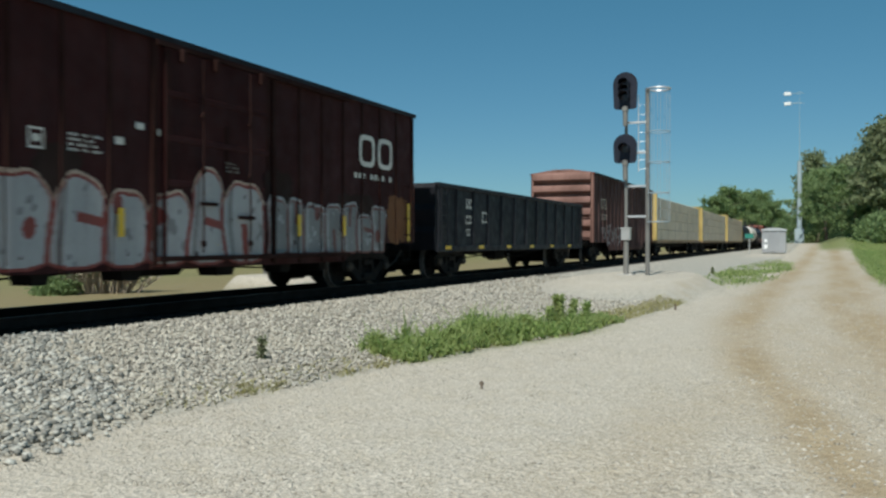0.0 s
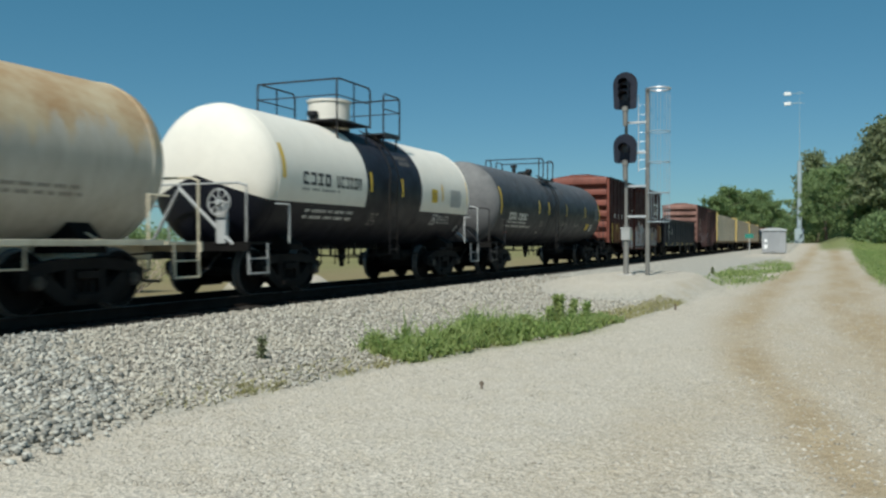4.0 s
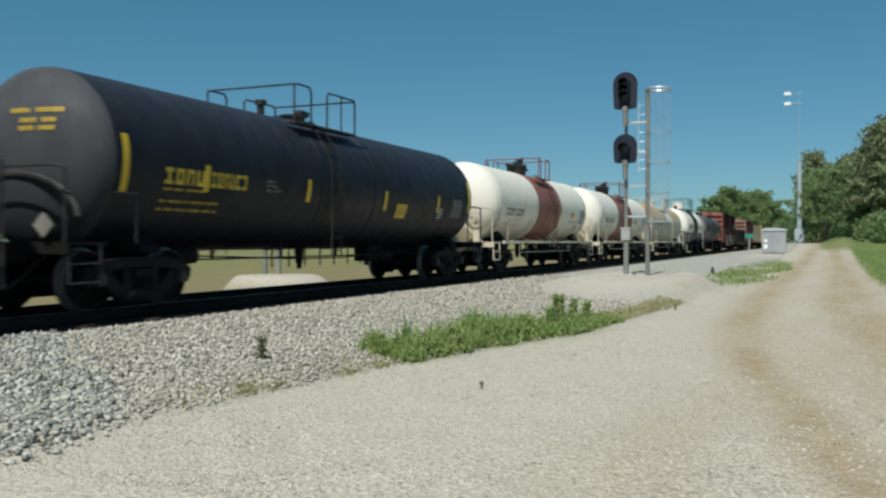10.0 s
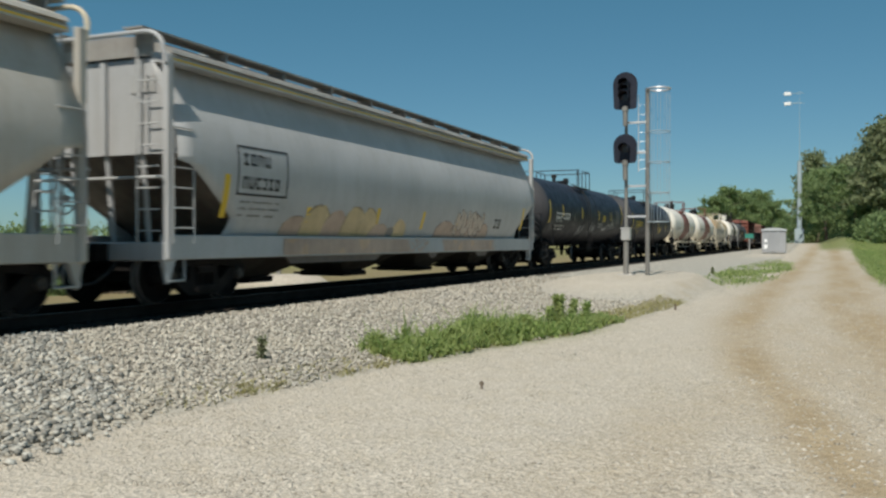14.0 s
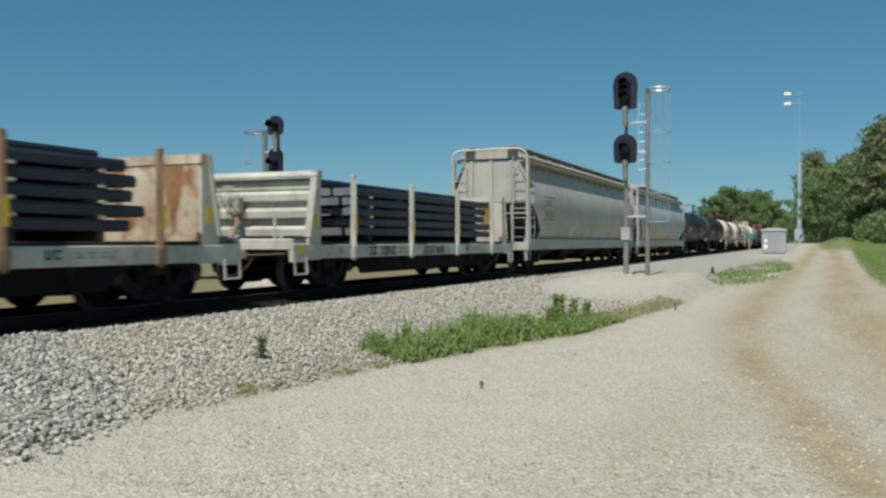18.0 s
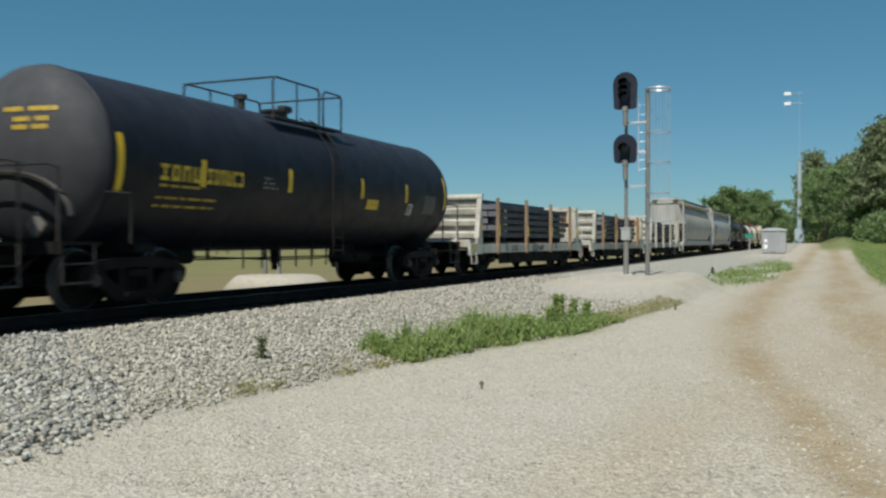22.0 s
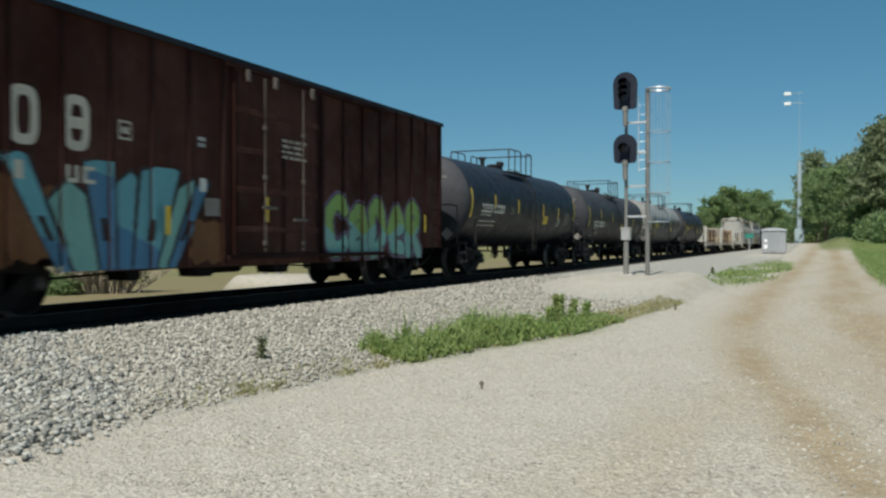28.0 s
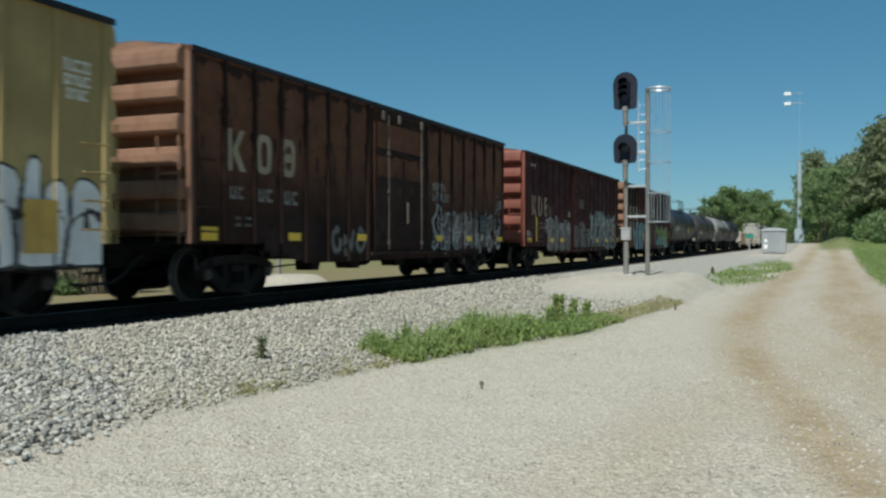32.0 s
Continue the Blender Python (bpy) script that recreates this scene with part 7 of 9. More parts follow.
def flatcar(x0, label, mat, bulk_mat, stake_mat, seed):
    """Short flatcar with bulkheads and stakes, loaded with layers of steel."""
    half = 6.7
    rng = random.Random(seed)
    car = new_car("flatcar", x0, label, "flatcar")
    deck = 1.03
    part("deck", Geo().box(-half, half, -1.33, 1.33, 0.96, deck, 0.01), "deck_timber", car)
    for s in (-1, 1):
        part("side_sill", Geo().box(-half, half, s * 1.34, s * 1.40, 0.68, 0.97, 0.012), mat, car)
        part("lower_sill", Geo().prism([(-4.1, 0.69), (-3.7, 0.31), (3.7, 0.31), (4.1, 0.69)], "y", s * 1.22, s * 1.28), "under", car)
        for x in (-3.0, -1.5, 0.0, 1.5, 3.0):
            part("sill_gusset", Geo().prism([(x - 0.16, 0.69), (x + 0.16, 0.69), (x, 0.45)], "y", s * 1.285, s * 1.31), "under", car)
    part("centre_sill", Geo().box(-half, half, -0.3, 0.3, 0.62, 0.98), "under", car)
    for s in (-1, 1):
        xb = s * 5.75
        skin = "flat_white" if s < 0 else bulk_mat
        b = part("bulkhead", Geo().box(xb - 0.04, xb + 0.04, -1.34, 1.34, deck, 2.44, 0.012), skin, car, "weathered white steel bulkhead")
        cap = [(xb - s * 0.06, 2.34), (xb + s * 0.20, 2.34), (xb + s * 0.22, 2.40), (xb + s * 0.16, 2.50), (xb - s * 0.06, 2.50)]
        part("cap_beam", Geo().prism(cap, "y", -1.40, 1.40), skin, b)
        for z, deep in ((1.24, 0.12), (1.62, 0.17), (1.98, 0.15), (2.22, 0.08)):
            beam = [(xb + s * 0.04, z - 0.11), (xb + s * deep, z - 0.085), (xb + s * (deep + 0.02), z + 0.05), (xb + s * 0.04, z + 0.12)]
            part("cross_beam", Geo().prism(beam, "y", -1.27, 1.27), skin, b)
        if s > 0:
            # rust bleeding down the face towards the load
            for ya, yb in ((-1.02, -0.62), (0.25, 0.5)):
                g = Geo()
                for k in range(int((yb - ya) / 0.025)):
                    y = ya + 0.025 * k
                    mid = 1 - abs(2 * k * 0.025 / (yb - ya) - 1)
                    foot_z = 2.32 - (0.25 + 1.1 * mid ** 0.6) * rng.uniform(0.65, 1.0)
                    g.box(xb - 0.0445, xb - 0.0415, y, y + 0.024, max(deck + 0.02, foot_z), 2.335)
                tagged(part("rust_streak", g, "rust_streak", b, "orange-brown rust bleeding down the bulkhead"), kind="stuff")
        for y in (-0.55, 0.6):
            part("end_post", Geo().box(min(xb + s * 0.04, xb + s * 0.20), max(xb + s * 0.04, xb + s * 0.20), y - 0.035, y + 0.035, deck, 1.15, 0.008), skin, b)
        for y in (-1.36, 1.36):
            g = Geo().prism([(xb - s * 0.02, 0.66), (xb + s * 0.46, 0.66), (xb + s * 0.44, deck + 0.10), (xb + s * 0.16, 2.50), (xb - s * 0.02, 2.50)], "y", y - 0.03, y + 0.03)
            part("gusset", g, mat, b)
            edge = Geo().prism([(xb + s * 0.40, deck + 0.10), (xb + s * 0.46, deck + 0.10), (xb + s * 0.18, 2.50), (xb + s * 0.12, 2.50)], "y", y - 0.075, y + 0.075)
            part("gusset_flange", edge, mat, b)
            part("reflector", Geo().box(min(xb + s * 0.10, xb + s * 0.24), max(xb + s * 0.10, xb + s * 0.24), y - 0.042, y - 0.032, 1.32, 1.62), "reflector", b)
        part("end_sill", Geo().box(s * half, s * (half + 0.12), -1.38, 1.38, 0.86, deck + 0.06, 0.02), skin, car)
        for y in (-1, 1):
            part("corner_block", Geo().box(min(s * (half - 0.45), s * (half + 0.11)), max(s * (half - 0.45), s * (half + 0.11)), min(y * 1.40, y * 1.30), max(y * 1.40, y * 1.30), 0.62, 1.0, 0.015), mat, car)
        part("coupler_pocket", Geo().box(s * (half - 0.3), s * (half + 0.14), -0.30, 0.30, 0.66, 0.88, 0.02), "rust_steel", car)
        part("buffer_beam", Geo().box(s * (half - 0.02), s * (half + 0.08), -1.28, 1.28, 0.74, 0.86), "under", car)
        part("end_step", Geo().tube([(s * (half + 0.05), -1.4, 0.72), (s * (half + 0.05), -1.42, 0.38), (s * (half - 0.38), -1.42, 0.38), (s * (half - 0.38), -1.4, 0.72)], 0.018, 5), mat, car)
        part("uncoupling_lever", Geo().tube([(s * (half + 0.16), -1.25, 0.80), (s * (half + 0.16), -0.5, 0.76), (s * (half + 0.25), -0.1, 0.80)], 0.014, 5), "rust_steel", car)
        part("grab_post", Geo().tube([(s * (half + 0.06), -0.95, deck), (s * (half + 0.06), -0.95, 1.62)], 0.030, 6), skin, car)
        add_truck(car, s * 4.95, x0)
    plate = Geo()
    flat_put(-1.405)(plate, -half + 0.05, -half + 0.36, 0.80, 0.94)
    part("reflector", plate, "reflector", car)
    for y in (-1, 1):
        for x in (-4.35, -1.3, 1.8, 4.7):
            top = 2.46 + rng.uniform(-0.03, 0.06)
            st = part("stake", Geo().box(x - 0.05, x + 0.05, min(y * 1.35, y * 1.44), max(y * 1.35, y * 1.44), 0.62, top, 0.012), stake_mat, car, "upright steel stake")
            part("stake_rib", Geo().box(x - 0.015, x + 0.015, min(y * 1.44, y * 1.47), max(y * 1.44, y * 1.47), 0.70, top - 0.12, 0.006), stake_mat, st)
            part("reflector", Geo().box(x - 0.048, x + 0.048, min(y * 1.473, y * 1.479), max(y * 1.473, y * 1.479), 1.22, 1.60), "reflector", st)
            part("stake_pocket", Geo().box(x - 0.10, x + 0.10, min(y * 1.39, y * 1.46), max(y * 1.39, y * 1.46), 0.66, 0.94, 0.012), stake_mat, st)
    brake_wheel(car, -half + 0.45, 0.55, 1.95, 0.25, "flat_white")
    part("brake_housing", Geo().box(-half + 0.55, -half + 0.78, 0.38, 0.72, 1.62, 2.0, 0.04), "flat_white", car)
    part("brake_chain", Geo().tube([(-half + 0.62, 0.5, 1.7), (-half + 0.60, 0.42, 1.4), (-half + 0.4, 0.46, 1.08)], 0.06, 6), "rust_steel", car, "rusty brake chain")
    put = flat_put(-1.405)
    marking(car, "marks", put, "mark_black", [(-3.62, -3.2, 0.73, 0.92, 2, "xx"), (-3.05, -2.2, 0.73, 0.92, 6, "xxxxxx"), (2.45, 2.78, 0.78, 0.92, 2, "xx")])
    decal(car, put, "mark_faint", -2.0, -1.5, 0.73, 0.92, 2)
    decal(car, put, "mark_faint", 3.0, 3.7, 0.78, 0.90, 2)
    for k in range(6):
        g = Geo()
        put(g, -0.62 + 0.02 * k, 0.10 + 0.03 * k, 0.70 + 0.04 * k, 0.722 + 0.04 * k)
        part("emblem_stripe", g, "mark_black", car)
    for a, b in ((0.24, 0.50), (0.54, 0.80)):
        g = Geo()
        y = -1.405
        for q0, q1 in ((0.0, 0.09), (b - a - 0.09, b - a)):
            g.add([(a + q0, y, 0.71), (a + q1, y, 0.71), (a + q1 + 0.06, y, 0.92), (a + q0 + 0.06, y, 0.92)], [(0, 1, 2, 3)])
        g.add([(a + 0.09, y, 0.80), (b - 0.09, y, 0.76), (b - 0.06, y, 0.84), (a + 0.12, y, 0.88)], [(0, 1, 2, 3)])
        part("emblem_shape", g, "mark_black", car)
    add_couplers(car, half - 0.1, half + 0.95)
    # load: five full layers on dunnage, and a few bars more on the far side
    stack = thing("steel_stack", x0, 0, 0, "layers of dark steel bars stacked on a flatcar", "steel load", "steel loads on the flatcars")
    TRAIN.append((stack, x0))
    pitch, thick, foot = 0.226, 0.172, deck + 0.15
    for k in range(6):
        z = foot + pitch * k
        a, b = -4.05 + rng.uniform(-0.2, 0.2), 4.55 + rng.uniform(-0.45, 0.35)
        for j in range(8):
            if k == 5 and j < 3:
                continue
            g = Geo()
            y = -1.15 + 0.328 * j
            steel_bar(y, z, a + rng.uniform(-0.10, 0.10) - (0.0 if j < 3 else 0.75), b + rng.uniform(-0.05, 0.05), 0.31, thick, g)
            part("steel_bar", g, ["steel_load", "steel_cut"], stack)
        for x in (-3.3, -1.1, 2.02, 3.6):
            if k < 5:
                part("spacer", Geo().box(x - 0.055, x + 0.055, -1.325 if k < 4 else -0.30, 1.30, z + thick + 0.004, z + pitch - 0.002, 0.006), "dunnage", stack, "pale sawn timber spacer")
            if k == 0:
                part("dunnage", Geo().box(x - 0.07, x + 0.07, -1.28, 1.28, deck, z - 0.002, 0.008), "deck_timber", stack)
    return car


def gondola(x0, label):
    car = new_car("gondola", x0, label, "gondola")
    half, W, z0, z1 = 7.93, 1.5, 0.80, 2.62
    for s in (-1, 1):
        part("side_wall", Geo().box(-half, half, s * (W - 0.1), s * (W - 0.06), z0, z1), "gondola", car)
        part("top_chord", Geo().box(-half, half, s * (W - 0.12), s * (W + 0.02), z1 - 0.10, z1 + 0.02, 0.015), "gondola", car)
        part("side_sill", Geo().box(-half, half, s * (W - 0.12), s * W, z0 - 0.05, z0 + 0.12, 0.015), "gondola", car)
        for k in range(13):
            x = -half + 0.15 + k * (2 * half - 0.3) / 12
            part("side_post", Geo().prism([(x - 0.09, s * (W - 0.06)), (x - 0.06, s * W), (x + 0.06, s * W), (x + 0.09, s * (W - 0.06))], "z", z0, z1 - 0.05), "gondola", car)
        g = Geo()
        g.prism([(s * half, z0), (s * (half + 0.05), z0), (s * (half + 0.12), 1.3), (s * (half + 0.05), 1.45), (s * (half + 0.12), 1.9), (s * (half + 0.05), 2.05), (s * (half + 0.1), 2.5), (s * (half + 0.05), z1), (s * half, z1)], "y", -W + 0.05, W - 0.05)
        part("end_wall", g, "gondola", car)
        ladder(car, s * (half - 0.15), s * (half - 0.55), -W - 0.04, 1.0, 2.5, 5, "gondola")
        add_truck(car, s * (half - 1.9), x0)
    part("floor", Geo().box(-half, half, -W + 0.1, W - 0.1, z0, z0 + 0.08), "gondola", car)
    part("centre_sill", Geo().box(-half, half, -0.3, 0.3, 0.62, z0), "under", car)
    put = flat_put(-1.445)
    marking(car, "marks", put, "mark_white", [(-5.75, -4.95, 2.0, 2.28, 3, "xxx"), (-5.75, -4.95, 1.55, 1.8, 4, "xxxx"), (-4.4, -3.9, 1.6, 1.95, 2, "xx"), (-5.7, -5.0, 1.2, 1.4, 5, "xx xx")])
    for x in (-7.2, -4.6, -2.0, 0.6, 3.2, 5.8):
        g = Geo()
        flat_put(-1.504)(g, x - 0.22, x + 0.22, 0.82, 0.92)
        part("reflector", g, "reflector", car)
    brake_wheel(car, -half - 0.2, 0.5, 2.1, 0.27, "gondola")
    add_couplers(car, half, half + 1.0)
    brake_gear(car, 0.8, 4.5)
    return car


def lumber_car(x0, label, seed):
    """Centre-beam flatcar with wrapped lumber packs on both sides."""
    half = 11.6
    rng = random.Random(seed)
    car = new_car("centerbeam_flatcar", x0, label, "lumber car")
    part("deck", Geo().box(-half, half, -1.4, 1.4, 0.95, 1.12, 0.015), "timber_block", car)
    part("centre_sill", Geo().box(-half, half, -0.3, 0.3, 0.6, 0.95), "under", car)
    part("centre_beam", Geo().box(-half + 0.5, half - 0.5, -0.1, 0.1, 1.12, 4.05), "lumber_yellow", car)
    part("top_beam", Geo().box(-half + 0.3, half - 0.3, -0.3, 0.3, 4.05, 4.2, 0.02), "lumber_yellow", car)
    for s in (-1, 1):
        part("end_bulkhead", Geo().box(s * (half - 0.35), s * (half - 0.2), -1.38, 1.38, 1.12, 4.15, 0.02), "lumber_yellow", car, "yellow steel end bulkhead")
        for y in (-1.3, -0.45, 0.45, 1.3):
            part("end_post", Geo().box(s * (half - 0.2), s * (half - 0.08), y - 0.07, y + 0.07, 1.12, 4.15), "lumber_yellow", car)
        add_truck(car, s * (half - 2.2), x0)
        for k in range(7):
            x = -half + 1.6 + k * (2 * half - 3.2) / 6
            part("tie_down", Geo().box(x - 0.025, x + 0.025, s * 1.395, s * 1.405, 1.12, 3.95), "strap_grey", car)
    add_couplers(car, half, half + 0.95)
    load = thing("lumber_load", x0, 0, 0, "tan wrapped lumber packs stacked on a flatcar", "lumber", "lumber loads on the flatcars")
    TRAIN.append((load, x0))
    for s in (-1, 1):
        for i in range(4):
            a = -half + 0.5 + i * (2 * half - 1.0) / 4
            for k in range(4):
                z = 1.16 + 0.70 * k
                part("lumber_pack", Geo().box(a + 0.06, a + (2 * half - 1.0) / 4 - 0.02 - rng.uniform(0, 0.10), min(s * 0.12, s * 1.36), max(s * 0.12, s * 1.36), z, z + 0.685, 0.03), "wrap", load)
    return car


def band_of(*edges):
    """Chooses 1 between the two given places along a barrel."""
    return lambda x, w: 1 if edges[0] < x < edges[1] else 0


def build_train():
    # far leading cars
    for x0, kind in ((192.5, "b"), (174.5, "t"), (157.5, "w")):
        if kind == "b":
            boxcar(x0, 7.87, "oxide", "oxide_bright", "red-brown boxcar far ahead in the train")
        else:
            tank_car(x0, 13.0, 1.42, 2.27, ["black_tank" if kind == "t" else "white_tank"], None, "black tank car far ahead in the train" if kind == "t" else "white tank car far ahead in the train")
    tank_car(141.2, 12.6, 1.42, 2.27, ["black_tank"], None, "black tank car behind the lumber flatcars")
    for k in range(3):
        lumber_car(119.9 - 25.25 * k, "yellow flatcar with a centre beam carrying wrapped lumber", k)
    car, y_of = boxcar(47.65, 7.87, "dusty_maroon", "pink_end", "dusty maroon boxcar with pale pink-brown end", top="oxide_bright")
    put = flat_put(-1.476)
    marking(car, "marks", put, "mark_cream", [(-6.3, -4.9, 2.6, 3.1, 3, "xxx"), (-6.3, -4.9, 2.1, 2.35, 6, "xxxxxx")])
    sprayed(car, "graffiti", -6.5, 0.5, 0.65, 2.0, scrawl(-6.3, 0.2, 0.8, 1.9, 9, 41, 0.035), ["g_silver"], y_of, 0.04, "pale sprayed scrawl")
    gondola(29.6, "black open gondola with ribbed sides and white marks")

    # maroon boxcar with large silver graffiti
    car, y_of = boxcar(12.28, 7.85, "oxide_cn", "oxide_bright", "maroon boxcar with large silver and red graffiti", rib=0.03, top="oxide_cn", post_mat="oxide_post")
    marking(car, "marks", put, "mark_white", [(-6.73, -6.27, 2.25, 2.44, 2, "xx"), (-5.91, -5.44, 2.25, 2.44, 3, "xxx"), (-5.11, -4.57, 2.25, 2.44, 3, "xxx"), (-2.46, -2.17, 2.45, 2.56, 1, "x"), (-2.04, -1.75, 2.72, 2.82, 1, "x"), (-1.55, -1.43, 2.67, 2.77, 1, "x")])
    g = Geo()
    for q in ((-3.95, -3.69, 2.50, 2.53), (-3.95, -3.69, 2.25, 2.28), (-3.95, -3.92, 2.28, 2.50), (-3.72, -3.69, 2.28, 2.50), (-3.88, -3.76, 2.34, 2.44)):
        put(g, *q)
    part("mark_frame", g, "mark_white", car)
    decal(car, put, "mark_white", -3.29, -2.66, 2.26, 2.54, 4)
    decal(car, flat_put(-1.58), "mark_faint", 0.05, 0.5, 2.2, 2.4, 3)
    # two rounded outline shapes near the front end
    for a, b in ((4.95, 5.7), (5.85, 6.6)):
        g = Geo()
        ring = []
        for w in np.linspace(0, 2 * math.pi, 25):
            c, q = abs(math.cos(w)) ** 0.5 * math.copysign(1, math.cos(w)), abs(math.sin(w)) ** 0.5 * math.copysign(1, math.sin(w))
            ring += [((a + b) / 2 + c * (b - a) / 2, -1.505, 3.08 + q * 0.36), ((a + b) / 2 + c * ((b - a) / 2 - 0.12), -1.505, 3.08 + q * 0.25)]
        g.add(ring, [(2 * k, 2 * k + 1, 2 * k + 3, 2 * k + 2) for k in range(24)])
        part("emblem_shape", g, "mark_white", car, "worn white rounded emblem shape")
    marking(car, "emblem_marks", put, "mark_white", [(4.75, 6.65, 2.45, 2.57, 10, "xxx xxxx x")])
    sprayed(car, "rust_patch", 6.3, 7.75, 0.95, 2.2, blotch(6.35, 7.75, 0.95, 2.15, 3), ["patch"], lambda x: y_of(x) + 0.002, 0.03, "orange rust-primer patch")
    sprayed(car, "rust_patch", -7.75, -4.6, 0.9, 2.1, blotch(-7.6, -4.7, 0.92, 2.05, 8, 0, 0.25), ["patch"], lambda x: y_of(x) + 0.002, 0.03, "orange rust-primer patch")
    sprayed(car, "dark_overspray", -4.2, 5.9, 1.2, 2.5, layered(blotch(-3.9, -3.0, 1.7, 2.35, 4), blotch(1.2, 2.3, 1.6, 2.4, 7), blotch(4.0, 5.7, 1.5, 2.1, 9)), ["soot"], lambda x: y_of(x) + 0.002, 0.03, "dark overspray round the letters")
    sprayed(car, "graffiti", -4.8, 1.3, 0.62, 2.35, bubbles(-4.7, 1.2, 0.64, 2.2, 6, 5, 0.05), ["g_silver", "g_worn", "g_red", "g_pink"], y_of, 0.022, "large silver bubble graffiti with red edges")
    sprayed(car, "graffiti", 1.3, 6.4, 0.66, 2.2, bubbles(1.3, 6.3, 0.76, 1.95, 7, 14, 0.045, True, 0.1), ["g_worn", "g_silver", "g_maroon", "g_silver"], y_of, 0.022, "worn silver graffiti lettering")
    reflectors(car, flat_put(-1.556), [(-2.38, 1.31), (2.41, 1.35), (4.2, 1.37), (-0.1, 1.05)], 0.42, 0.12)
    reflectors(car, flat_put(-1.51), [(-6.2, 1.75)], 0.35, 0.11)
    reflectors(car, flat_put(-1.512), [(-7.3, 1.5), (7.5, 1.52)], 0.95, 0.13)

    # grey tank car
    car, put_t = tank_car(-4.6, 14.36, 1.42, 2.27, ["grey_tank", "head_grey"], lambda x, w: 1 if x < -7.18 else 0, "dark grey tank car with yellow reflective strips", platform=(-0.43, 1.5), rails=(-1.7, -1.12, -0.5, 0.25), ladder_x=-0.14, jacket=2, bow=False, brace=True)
    marking(car, "marks", put_t, "mark_white", [(-6.09, -5.26, 1.79, 2.03, 4, "xxxx"), (-5.09, -4.04, 1.79, 2.02, 5, "xxxxx"), (-6.11, -4.13, 1.675, 1.735, 26, "xx xxx xxxx xxx xxxxx xx"), (-6.1, -3.45, 1.545, 1.605, 32, "xx xxx xxxx xxx xxxxx xx"), (-2.3, -2.18, 1.35, 1.42, 1, "x")])
    marking(car, "marks", put_t, "mark_red", [(-5.95, -5.6, 1.32, 1.38, 5, "xxxxx")])
    decal(car, put_t, "mark_faint", -2.34, -1.87, 1.62, 1.82, 3)
    decal(car, put_t, "mark_faint", 0.67, 1.63, 1.65, 1.83, 3)
    decal(car, put_t, "mark_faint", 2.57, 3.72, 1.65, 1.83, 3)
    reflectors(car, put_t, [(-2.7, 2.31), (-1.42, 2.31), (1.17, 2.32), (4.33, 2.31)], 0.46, 0.13)
    reflectors(car, put_t, [(-7.0, 2.4), (7.1, 2.39)], 0.88, 0.14)
    marking(car, "placard", put_t, "mark_yellow", [(4.62, 5.45, 1.56, 1.82, 1, "x")])
    decal(car, tank_put(1.424, 2.27), "placard_ink", 4.70, 5.38, 1.60, 1.78, 2)
    marking(car, "panel", put_t, "mark_white", [(5.50, 6.02, 1.53, 1.80, 1, "x")])
    decal(car, tank_put(1.424, 2.27), "mark_black", 5.55, 5.98, 1.56, 1.77, 2)
    marking(car, "panel", put_t, "panel_dim", [(6.05, 7.0, 2.0, 2.55, 1, "x")])
    decal(car, tank_put(1.424, 2.27), "mark_black", 6.1, 6.95, 2.04, 2.5, 6)
    spills(car, put_t, [(-1.15, 1.0, 3.55, 0.09), (-0.95, 1.5, 3.6, 0.05), (-0.3, 1.0, 3.6, 0.10), (-0.12, 1.9, 3.6, 0.06), (-4.9, 2.9, 3.3, 0.05)])

    # short white and black tank car
    def utc(x, w):
        zz = math.sin(w)
        return 1 if (-1.35 < x < 1.67 or zz < -0.35) else 0
    car, put_t = tank_car(-19.64, 9.92, 1.45, 2.30, ["white_tank", "black_tank"], utc, "short tank car with white ends and black middle", stations=(-1.35, 1.67), platform=(-0.45, 3.2), rails=(-2.05, -0.47, 0.23, 1.14), ladder_x=0.33, platform_kind="box", end_rail="rail_grey", truck_in=0.95, bow=False, brace=True)
    marking(car, "marks", put_t, "mark_black", [(-4.1, -2.95, 2.18, 2.44, 4, "xxxx"), (-2.75, -1.6, 2.18, 2.44, 6, "xxxxxx")])
    marking(car, "marks", put_t, "mark_faint", [(-4.1, -2.6, 2.07, 2.12, 16, "xxx xxx xxx"), (0.49, 1.28, 3.08, 3.16, 6, "xxxxxx"), (0.6, 1.28, 2.94, 3.02, 6, "xxxxxx")])
    marking(car, "marks", put_t, "mark_white", [(-3.8, -1.8, 1.64, 1.70, 22, "xx xxxxxx xx xxx"), (-3.8, -1.8, 1.51, 1.57, 22, "xx xxxxx xxxx xx")])
    decal(car, put_t, "mark_faint", -0.94, -0.5, 1.41, 1.72, 4)
    decal(car, put_t, "mark_grey", 3.0, 3.9, 1.52, 1.76, 3)
    g = Geo()
    for q in ((2.58, 2.92, 1.74, 1.77), (2.58, 2.92, 1.50, 1.53), (2.58, 2.61, 1.53, 1.74), (2.89, 2.92, 1.53, 1.74), (2.68, 2.82, 1.58, 1.69)):
        put_t(g, *q)
    part("mark_frame", g, "mark_grey", car)
    reflectors(car, put_t, [(-4.75, 2.6), (4.89, 2.43)], 0.68, 0.11)
    reflectors(car, put_t, [(-1.15, 2.4), (0.51, 2.36), (3.03, 2.36)], 0.45, 0.1)
    marking(car, "placard", put_t, "mark_yellow", [(2.2, 2.82, 2.08, 2.43, 1, "x")])
    decal(car, tank_put(1.454, 2.30), "placard_ink", 2.27, 2.76, 2.14, 2.37, 2)
